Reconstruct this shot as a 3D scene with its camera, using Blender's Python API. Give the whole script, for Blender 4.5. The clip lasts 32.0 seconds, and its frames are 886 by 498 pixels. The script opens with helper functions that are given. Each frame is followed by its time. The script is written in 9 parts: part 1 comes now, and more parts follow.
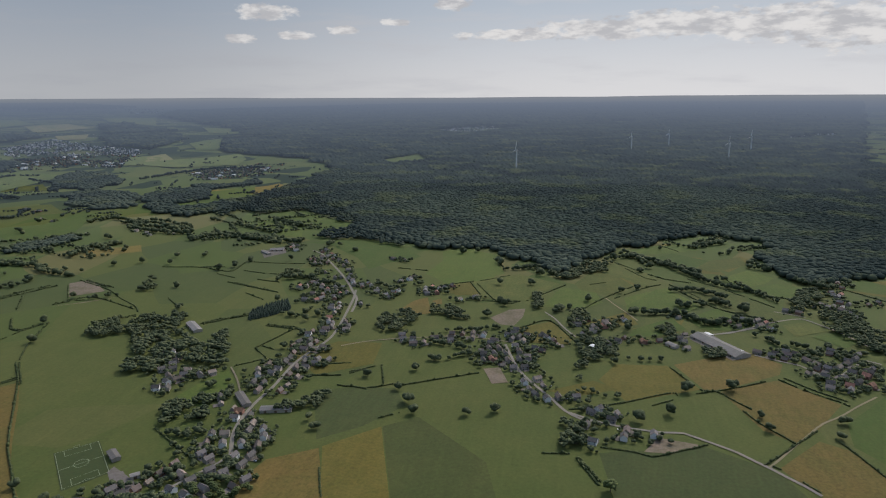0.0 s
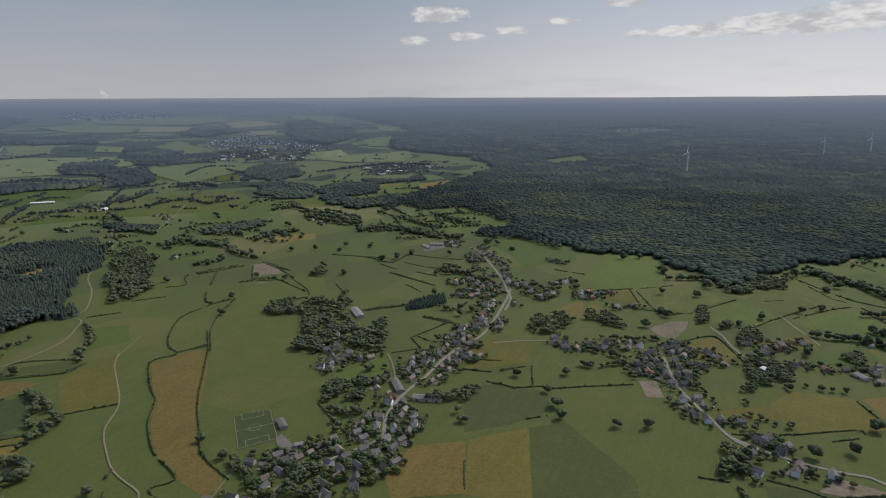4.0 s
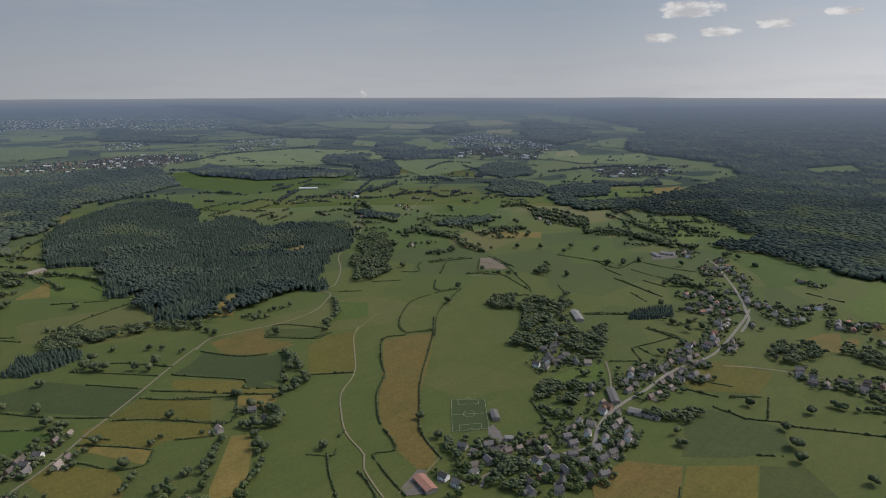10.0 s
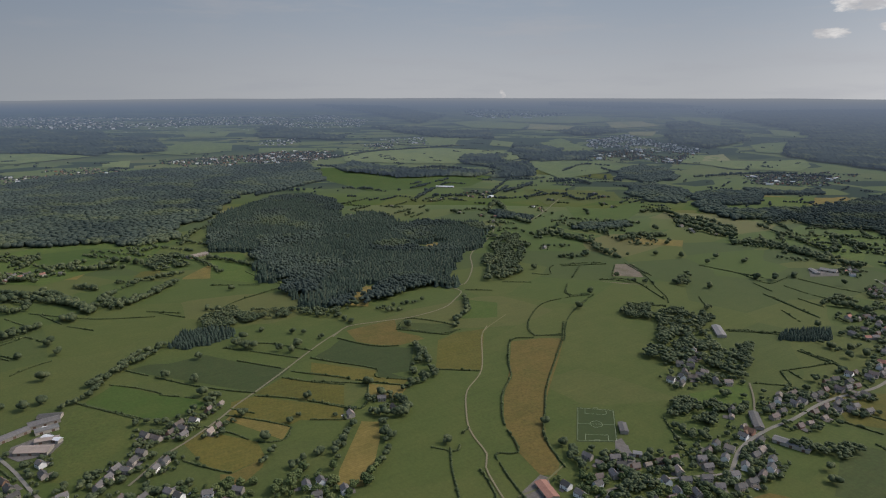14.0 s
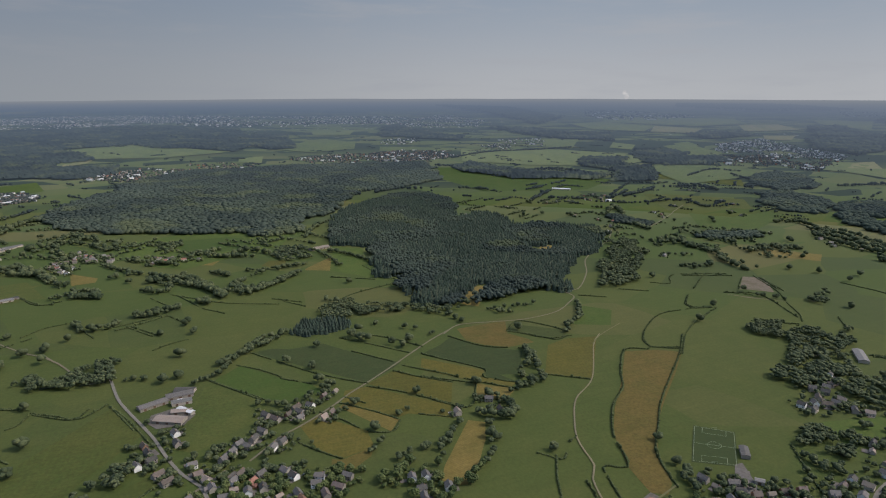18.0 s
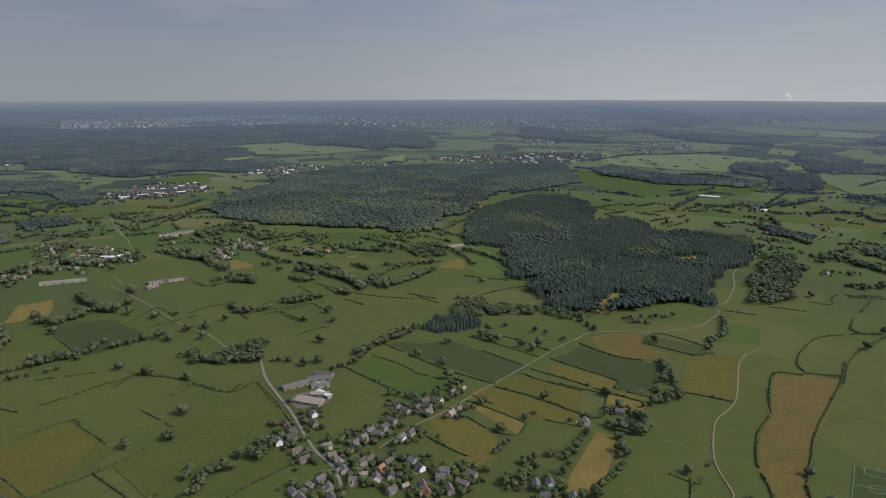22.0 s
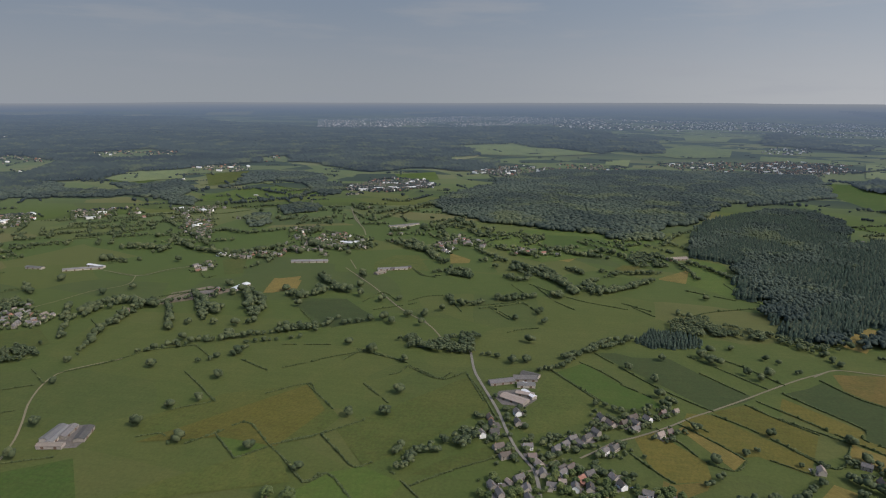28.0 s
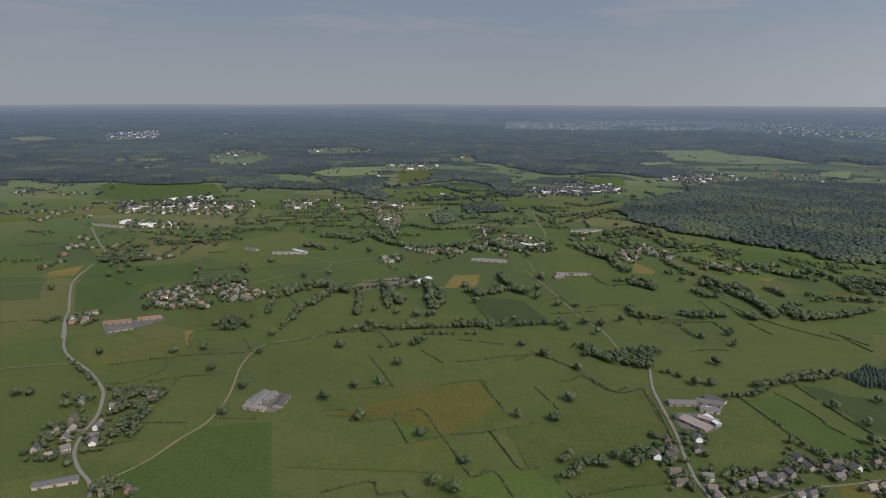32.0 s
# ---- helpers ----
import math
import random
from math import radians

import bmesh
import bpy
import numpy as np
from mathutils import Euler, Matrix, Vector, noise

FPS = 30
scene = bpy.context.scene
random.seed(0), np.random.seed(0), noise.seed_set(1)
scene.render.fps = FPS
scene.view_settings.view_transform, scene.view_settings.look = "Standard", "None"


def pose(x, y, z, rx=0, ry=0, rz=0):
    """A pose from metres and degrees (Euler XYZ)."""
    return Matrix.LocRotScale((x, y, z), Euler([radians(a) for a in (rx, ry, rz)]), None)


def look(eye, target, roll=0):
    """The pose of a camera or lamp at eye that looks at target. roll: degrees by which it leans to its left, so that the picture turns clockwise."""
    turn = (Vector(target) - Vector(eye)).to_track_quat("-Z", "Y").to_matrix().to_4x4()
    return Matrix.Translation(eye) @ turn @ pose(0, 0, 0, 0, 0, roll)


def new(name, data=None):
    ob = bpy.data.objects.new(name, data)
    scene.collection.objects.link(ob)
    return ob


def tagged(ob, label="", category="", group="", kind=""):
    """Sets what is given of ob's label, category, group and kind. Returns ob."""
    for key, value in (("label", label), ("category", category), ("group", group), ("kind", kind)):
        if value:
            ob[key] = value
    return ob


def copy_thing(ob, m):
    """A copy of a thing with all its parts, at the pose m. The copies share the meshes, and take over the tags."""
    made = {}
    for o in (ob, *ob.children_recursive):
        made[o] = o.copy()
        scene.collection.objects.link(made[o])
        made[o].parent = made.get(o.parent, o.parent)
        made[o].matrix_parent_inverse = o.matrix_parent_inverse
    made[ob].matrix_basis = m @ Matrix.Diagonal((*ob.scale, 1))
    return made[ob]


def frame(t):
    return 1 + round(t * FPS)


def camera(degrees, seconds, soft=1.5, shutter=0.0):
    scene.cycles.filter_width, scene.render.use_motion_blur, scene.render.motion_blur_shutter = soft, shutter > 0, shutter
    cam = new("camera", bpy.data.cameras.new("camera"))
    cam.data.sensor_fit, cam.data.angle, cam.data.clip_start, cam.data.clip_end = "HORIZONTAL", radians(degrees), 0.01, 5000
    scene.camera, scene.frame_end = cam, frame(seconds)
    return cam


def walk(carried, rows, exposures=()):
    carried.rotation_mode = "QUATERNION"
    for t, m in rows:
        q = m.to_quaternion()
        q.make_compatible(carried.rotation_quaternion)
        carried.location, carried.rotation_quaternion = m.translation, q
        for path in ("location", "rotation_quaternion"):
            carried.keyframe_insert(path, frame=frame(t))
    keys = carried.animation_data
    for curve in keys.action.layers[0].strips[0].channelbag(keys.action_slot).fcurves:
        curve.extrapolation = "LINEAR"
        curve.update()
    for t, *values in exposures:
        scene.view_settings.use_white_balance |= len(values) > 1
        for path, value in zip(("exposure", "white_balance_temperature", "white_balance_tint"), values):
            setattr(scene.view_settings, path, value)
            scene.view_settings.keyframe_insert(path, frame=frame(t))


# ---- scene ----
cam = camera(68.96, 32.0, soft=1.1)
EYE = 430.0
# seconds, x, y, z, yaw to the left, pitch, roll
ROWS = [
    (0, 1.14, 2.51, 429.09, 10.452, -13.314, -0.162),
    (0.5, 1.05, 2.54, 429.05, 12.240, -13.313, -0.159),
    (1, 0.95, 2.56, 429.03, 14.021, -13.313, -0.156),
    (1.5, 0.84, 2.58, 429.01, 15.796, -13.312, -0.152),
    (2, 0.71, 2.59, 428.99, 17.551, -13.312, -0.146),
    (2.5, 0.56, 2.61, 428.98, 19.329, -13.311, -0.140),
    (3, 0.41, 2.61, 428.97, 21.110, -13.311, -0.133),
    (3.5, 0.24, 2.62, 428.97, 22.876, -13.310, -0.125),
    (5.5, -0.54, 2.59, 429.01, 29.881, -13.309, -0.086),
    (6, -0.76, 2.57, 429.03, 31.550, -13.309, -0.075),
    (6.5, -0.99, 2.54, 429.05, 33.237, -13.309, -0.063),
    (7, -1.23, 2.51, 429.08, 34.927, -13.309, -0.050),
    (7.5, -1.47, 2.47, 429.11, 36.615, -13.308, -0.036),
    (8, -1.72, 2.43, 429.15, 38.310, -13.308, -0.022),
    (8.5, -1.97, 2.39, 429.18, 39.961, -13.308, -0.008),
    (9, -2.23, 2.33, 429.22, 41.576, -13.308, 0.007),
    (9.5, -2.50, 2.27, 429.27, 43.232, -13.308, 0.022),
    (10, -2.77, 2.21, 429.31, 44.858, -13.309, 0.038),
    (10.5, -3.04, 2.14, 429.36, 46.503, -13.309, 0.055),
    (11, -3.32, 2.06, 429.41, 48.128, -13.309, 0.072),
    (11.5, -3.59, 1.97, 429.46, 49.747, -13.309, 0.089),
    (12, -3.87, 1.88, 429.52, 51.346, -13.309, 0.106),
    (12.5, -4.15, 1.78, 429.57, 52.936, -13.309, 0.124),
    (13, -4.43, 1.68, 429.63, 54.215, -13.309, 0.142),
    (13.5, -4.71, 1.56, 429.69, 55.493, -13.309, 0.160),
    (14, -4.99, 1.44, 429.75, 56.801, -13.309, 0.179),
    (14.5, -5.26, 1.31, 429.82, 58.111, -13.310, 0.198),
    (16.5, -6.34, 0.71, 430.07, 63.175, -13.310, 0.274),
    (17, -6.59, 0.54, 430.14, 64.427, -13.310, 0.294),
    (17.5, -6.85, 0.36, 430.21, 65.690, -13.310, 0.313),
    (18, -7.09, 0.18, 430.27, 67.021, -13.310, 0.333),
    (18.5, -7.33, -0.02, 430.34, 68.407, -13.310, 0.352),
    (19, -7.56, -0.23, 430.41, 69.955, -13.310, 0.371),
    (19.5, -7.78, -0.44, 430.47, 71.506, -13.310, 0.391),
    (20, -7.99, -0.67, 430.54, 73.022, -13.310, 0.410),
    (20.5, -8.20, -0.90, 430.60, 74.540, -13.310, 0.429),
    (21, -8.39, -1.15, 430.67, 76.059, -13.310, 0.448),
    (21.5, -8.57, -1.40, 430.73, 77.621, -13.310, 0.467),
    (22, -8.75, -1.67, 430.79, 79.146, -13.310, 0.485),
    (22.5, -8.90, -1.94, 430.85, 80.671, -13.309, 0.503),
    (23, -9.05, -2.23, 430.91, 82.198, -13.309, 0.521),
    (23.5, -9.18, -2.52, 430.97, 83.735, -13.309, 0.539),
    (24, -9.30, -2.83, 431.02, 85.278, -13.308, 0.556),
    (24.5, -9.41, -3.15, 431.08, 86.925, -13.308, 0.574),
    (25, -9.50, -3.48, 431.13, 88.468, -13.307, 0.590),
    (25.5, -9.57, -3.82, 431.18, 89.988, -13.307, 0.606),
    (27.5, -9.69, -5.29, 431.35, 96.683, -13.304, 0.667),
    (28, -9.67, -5.69, 431.38, 98.484, -13.303, 0.680),
    (28.5, -9.64, -6.11, 431.41, 100.305, -13.302, 0.694),
    (29, -9.58, -6.53, 431.44, 102.210, -13.301, 0.706),
    (29.5, -9.50, -6.97, 431.47, 104.080, -13.300, 0.718),
    (30, -9.40, -7.42, 431.49, 105.857, -13.299, 0.730),
    (30.5, -9.28, -7.88, 431.51, 107.630, -13.298, 0.740),
    (31, -9.13, -8.35, 431.52, 109.886, -13.296, 0.750),
    (31.5, -8.97, -8.84, 431.53, 112.394, -13.295, 0.759),
    (32, -8.77, -9.35, 431.53, 114.632, -13.294, 0.768),
]
walk(cam, [(t, pose(x, y, z, 90 + pitch, 0, yaw) @ pose(0, 0, 0, 0, 0, roll)) for t, x, y, z, yaw, pitch, roll in ROWS],
     exposures=[(0.0, -0.05, 6150, 14), (13.0, -0.05, 6150, 14), (32.0, 0.05, 6150, 14)])

# ---- sky and sun ----
SUN_AZ, SUN_EL = 25.0, 44.0          # clockwise from +y, above the horizon
world = bpy.data.worlds.new("sky")
scene.world = world
world.use_nodes = True
wn, wl = world.node_tree.nodes, world.node_tree.links
sky = wn.new("ShaderNodeTexSky")
sky.sky_type, sky.sun_disc = "NISHITA", False
sky.sun_elevation, sky.sun_rotation = radians(SUN_EL), radians(SUN_AZ)
sky.altitude, sky.air_density, sky.dust_density, sky.ozone_density = 600, 1.2, 4.0, 1.5
bg = wn["Background"]
bg.inputs["Strength"].default_value = 0.1


def calc(op, *args, clamp=False):
    """A maths node on numbers and sockets."""
    node = wn.new("ShaderNodeMath")
    node.operation, node.use_clamp = op, clamp
    for i, v in enumerate(args):
        if isinstance(v, (int, float)):
            node.inputs[i].default_value = v
        else:
            wl.new(v, node.inputs[i])
    return node.outputs[0]


def ramp(value, low, high):
    node = wn.new("ShaderNodeMapRange")
    node.interpolation_type = "SMOOTHSTEP"
    node.inputs["From Min"].default_value, node.inputs["From Max"].default_value = low, high
    wl.new(value, node.inputs["Value"])
    return node.outputs[0]


def tint(fac, a, b):
    """A mix of two colours or sockets."""
    node = wn.new("ShaderNodeMix")
    node.data_type = "RGBA"
    wl.new(fac, node.inputs["Factor"])
    for key, v in (("A", a), ("B", b)):
        if isinstance(v, tuple):
            node.inputs[key].default_value = (*[10 * q for q in v], 1)
        else:
            wl.new(v, node.inputs[key])
    return node.outputs["Result"]


def puffs(stretch, scale, detail):
    """Cloud texture over the sky, by azimuth and elevation."""
    vec = wn.new("ShaderNodeCombineXYZ")
    wl.new(azimuth, vec.inputs[0])
    wl.new(calc("MULTIPLY", elevation, stretch), vec.inputs[1])
    t = wn.new("ShaderNodeTexNoise")
    t.inputs["Scale"].default_value, t.inputs["Detail"].default_value, t.inputs["Roughness"].default_value = scale, detail, .58
    wl.new(vec.outputs[0], t.inputs["Vector"])
    return t.outputs["Fac"]


place = wn.new("ShaderNodeTexCoord")
axes = wn.new("ShaderNodeSeparateXYZ")
wl.new(place.outputs["Generated"], axes.inputs[0])
elevation, azimuth = calc("ARCSINE", axes.outputs[2]), calc("ARCTAN2", axes.outputs[0], axes.outputs[1])
toward = wn.new("ShaderNodeVectorMath")
toward.operation = "DOT_PRODUCT"
wl.new(place.outputs["Generated"], toward.inputs[0])
toward.inputs[1].default_value = (math.sin(radians(SUN_AZ)), math.cos(radians(SUN_AZ)), 0)
side = calc("ADD", calc("MULTIPLY", ramp(toward.outputs["Value"], -.7, .2), .35), calc("MULTIPLY", ramp(toward.outputs["Value"], .45, 1.0), .65))
# milky haze low down, greyer blue above it, clear sky overhead
haze = tint(side, (.288, .308, .315), (.740, .725, .680))
upper = tint(side, (.200, .248, .300), (.470, .530, .570))
low_sky = tint(ramp(elevation, -.01, .17), haze, upper)
veil = ramp(puffs(7.0, 5.0, 5.0), .46, .72)
low_sky = tint(calc("MULTIPLY", veil, .6), low_sky, tint(side, (.285, .305, .320), (.600, .595, .580)))
# fair-weather clouds: azimuth, elevation, half width, half height in degrees
CLOUDS = [(-24.98, 6.66, 3.11, 0.85), (-27.10, 4.58, 1.81, 0.50), (-22.60, 4.93, 1.81, 0.45), (-18.79, 5.38, 1.81, 0.50), (-14.39, 6.04, 1.51, 0.45), (-9.64, 7.46, 2.21, 0.65), (-3.93, 5.00, 7.53, 0.65), (2.55, 5.33, 7.53, 1.10), (9.10, 5.64, 8.53, 1.41), (16.70, 5.39, 10.54, 1.71), (21.76, 4.85, 8.03, 2.26), (26.83, 5.08, 10.04, 2.51), (-51.61, 0.05, 0.25, 0.45), (-51.81, 0.38, 0.20, 0.25)]
mask = None
for az, el, wide, high in CLOUDS:
    d = calc("ADD", calc("POWER", calc("DIVIDE", calc("SUBTRACT", azimuth, radians(az)), radians(wide)), 2.0), calc("POWER", calc("DIVIDE", calc("SUBTRACT", elevation, radians(el)), radians(high)), 2.0))
    m = calc("SUBTRACT", 1.0, d, clamp=True)
    mask = m if mask is None else calc("MAXIMUM", mask, m)
fluff = puffs(2.2, 42.0, 7.0)
cover = calc("MULTIPLY", ramp(calc("ADD", mask, calc("MULTIPLY", calc("SUBTRACT", fluff, .5), 2.2)), .30, .75), ramp(mask, .0, .2))
cloud = tint(ramp(puffs(3.0, 24.0, 4.0), .38, .62), (.500, .490, .470), (.800, .770, .700))
low_sky = tint(calc("MULTIPLY", cover, .85), low_sky, cloud)
zenith = wn.new("ShaderNodeVectorMath")
zenith.operation = "MULTIPLY"
zenith.inputs[1].default_value = (3.0, 2.85, 2.5)
wl.new(sky.outputs[0], zenith.inputs[0])
whole = tint(ramp(elevation, .17, .75), low_sky, zenith.outputs[0])
wl.new(whole, bg.inputs["Color"])

sun = new("sun", bpy.data.lights.new("sun", "SUN"))
sun.data.energy, sun.data.angle, sun.data.color = 2.15, radians(0.5), (1.0, 0.95, 0.86)
sun.matrix_world = look((0, 0, 2000), (-1000 * math.sin(radians(SUN_AZ)), -1000 * math.cos(radians(SUN_AZ)), 2000 - 1000 * math.tan(radians(SUN_EL))))

from mathutils.geometry import tessellate_polygon

# ---- the lie of the land: level near by, then a basin's rising rim, which takes in the far country ----
FLAT, RIM, FAR = 2600.0, 4700.0, 5500.0


def fold(v):
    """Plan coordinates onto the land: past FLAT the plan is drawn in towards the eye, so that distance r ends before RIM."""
    v = np.array(v, float).reshape(-1, 3)
    r = np.maximum(np.hypot(v[:, 0], v[:, 1]), 1e-6)
    w = np.maximum(r - FLAT, 0) / (RIM - FLAT)
    k = np.where(r > FLAT, (FLAT + (RIM - FLAT) * w / (1 + w)) / r, 1.0)
    v[:, :2] *= k[:, None]
    v[:, 2] = EYE + (v[:, 2] - EYE) * k
    # the far country lies lower beyond the western woods
    turn = np.degrees(np.arctan2(-v[:, 0], v[:, 1]))
    v[:, 2] -= 62 * np.clip((turn - 60) / 80, 0, 1.1) * np.clip((r * k - 3900) / 750, 0, 1) ** 2
    return v


def fold_scale(x, y):
    """How much smaller a thing stands on the rim."""
    return float(np.hypot(*fold([(x, y, 0)])[0, :2]) / max(1.0, math.hypot(x, y)))


# ---- materials ----
def material(name, colours, scales=(0.006, 0.07), rough=0.95, bump=0.0, bump_scale=0.3, by_object=0.0, by_island=0.0, spec=0.2, metal=0.0, wave=None, detail=4.0, speckle=0.0, worn=None):
    """colours: three linear RGB tones, mixed by a coarse and a fine noise."""
    m = bpy.data.materials.new(name)
    m.use_nodes = True
    n, l = m.node_tree.nodes, m.node_tree.links
    b = n["Principled BSDF"]
    b.inputs["Roughness"].default_value, b.inputs["Specular IOR Level"].default_value, b.inputs["Metallic"].default_value = rough, spec, metal
    co = n.new("ShaderNodeTexCoord")
    facs = []
    for s in scales:
        t = n.new("ShaderNodeTexNoise")
        t.inputs["Scale"].default_value, t.inputs["Detail"].default_value, t.inputs["Roughness"].default_value = s, detail, 0.6
        l.new(co.outputs["Object"], t.inputs["Vector"])
        r = n.new("ShaderNodeMapRange")
        r.inputs["From Min"].default_value, r.inputs["From Max"].default_value = 0.36, 0.64
        l.new(t.outputs["Fac"], r.inputs["Value"])
        facs.append(r.outputs[0])
    a = n.new("ShaderNodeMix")
    a.data_type = "RGBA"
    l.new(facs[0], a.inputs["Factor"])
    a.inputs["A"].default_value, a.inputs["B"].default_value = (*colours[0], 1), (*colours[1], 1)
    half = n.new("ShaderNodeMath")
    half.operation = "MULTIPLY"
    half.inputs[1].default_value = 0.55
    l.new(facs[1], half.inputs[0])
    c = n.new("ShaderNodeMix")
    c.data_type = "RGBA"
    l.new(half.outputs[0], c.inputs["Factor"])
    l.new(a.outputs["Result"], c.inputs["A"])
    c.inputs["B"].default_value = (*colours[2], 1)
    last = c.outputs["Result"]
    if worn:
        colour, scale, amount = worn
        t = n.new("ShaderNodeTexNoise")
        t.inputs["Scale"].default_value, t.inputs["Detail"].default_value, t.inputs["Roughness"].default_value = scale, 7.0, .68
        l.new(co.outputs["Object"], t.inputs["Vector"])
        r = n.new("ShaderNodeMapRange")
        r.inputs["From Min"].default_value, r.inputs["From Max"].default_value, r.inputs["To Max"].default_value = .46, .72, amount
        l.new(t.outputs["Fac"], r.inputs["Value"])
        w = n.new("ShaderNodeMix")
        w.data_type = "RGBA"
        l.new(r.outputs[0], w.inputs["Factor"])
        l.new(last, w.inputs["A"])
        w.inputs["B"].default_value = (*colour, 1)
        last = w.outputs["Result"]
    if speckle:
        lay = n.new("ShaderNodeMapping")
        lay.inputs["Rotation"].default_value, lay.inputs["Scale"].default_value = (0, 0, radians(wave[1] if wave else 40)), (1, .10, 1)
        l.new(co.outputs["Object"], lay.inputs["Vector"])
        t = n.new("ShaderNodeTexNoise")
        t.inputs["Scale"].default_value, t.inputs["Detail"].default_value, t.inputs["Roughness"].default_value = .10, 5.0, .7
        l.new(lay.outputs[0], t.inputs["Vector"])
        sc = n.new("ShaderNodeMapRange")
        sc.inputs["From Min"].default_value, sc.inputs["From Max"].default_value = .32, .68
        sc.inputs["To Min"].default_value, sc.inputs["To Max"].default_value = 1 - speckle * .35, 1 + speckle * .35
        l.new(t.outputs["Fac"], sc.inputs["Value"])
        hs = n.new("ShaderNodeHueSaturation")
        l.new(sc.outputs[0], hs.inputs["Value"])
        l.new(last, hs.inputs["Color"])
        last = hs.outputs[0]
        t = n.new("ShaderNodeTexNoise")
        t.inputs["Scale"].default_value, t.inputs["Detail"].default_value, t.inputs["Roughness"].default_value = .22, 3.0, .75
        l.new(co.outputs["Object"], t.inputs["Vector"])
        sc = n.new("ShaderNodeMapRange")
        sc.inputs["From Min"].default_value, sc.inputs["From Max"].default_value = .3, .7
        sc.inputs["To Min"].default_value, sc.inputs["To Max"].default_value = 1 - speckle * .8, 1 + speckle * .8
        l.new(t.outputs["Fac"], sc.inputs["Value"])
        hs = n.new("ShaderNodeHueSaturation")
        l.new(sc.outputs[0], hs.inputs["Value"])
        l.new(last, hs.inputs["Color"])
        last = hs.outputs[0]
    if wave:
        w = n.new("ShaderNodeTexWave")
        w.inputs["Scale"].default_value, w.inputs["Distortion"].default_value, w.inputs["Detail"].default_value = wave[0], 1.5, 2.0
        turn = n.new("ShaderNodeMapping")
        turn.inputs["Rotation"].default_value = (0, 0, radians(wave[1]))
        l.new(co.outputs["Object"], turn.inputs["Vector"])
        l.new(turn.outputs[0], w.inputs["Vector"])
        sc = n.new("ShaderNodeMapRange")
        sc.inputs["To Min"].default_value, sc.inputs["To Max"].default_value = 1 - wave[2] * .6, 1 + wave[2] * .6
        l.new(w.outputs["Fac"], sc.inputs["Value"])
        hs = n.new("ShaderNodeHueSaturation")
        l.new(sc.outputs[0], hs.inputs["Value"])
        l.new(last, hs.inputs["Color"])
        last = hs.outputs[0]
    if by_object or by_island:
        rnd = n.new("ShaderNodeObjectInfo" if by_object else "ShaderNodeNewGeometry")
        src = rnd.outputs["Random"] if by_object else rnd.outputs["Random Per Island"]
        k = by_object or by_island
        sc = n.new("ShaderNodeMapRange")
        sc.inputs["To Min"].default_value, sc.inputs["To Max"].default_value = 1 - k, 1 + k
        l.new(src, sc.inputs["Value"])
        h2 = n.new("ShaderNodeMapRange")
        h2.inputs["To Min"].default_value, h2.inputs["To Max"].default_value = 0.5 + 0.06 * k, 0.5 - 0.06 * k
        l.new(src, h2.inputs["Value"])
        hs = n.new("ShaderNodeHueSaturation")
        l.new(sc.outputs[0], hs.inputs["Value"])
        l.new(h2.outputs[0], hs.inputs["Hue"])
        l.new(last, hs.inputs["Color"])
        last = hs.outputs[0]
    l.new(last, b.inputs["Base Color"])
    if bump:
        t = n.new("ShaderNodeTexNoise")
        t.inputs["Scale"].default_value, t.inputs["Detail"].default_value = bump_scale, 5.0
        l.new(co.outputs["Object"], t.inputs["Vector"])
        bp = n.new("ShaderNodeBump")
        bp.inputs["Strength"].default_value, bp.inputs["Distance"].default_value = bump, 1.0
        l.new(t.outputs["Fac"], bp.inputs["Height"])
        l.new(bp.outputs[0], b.inputs["Normal"])
    return m


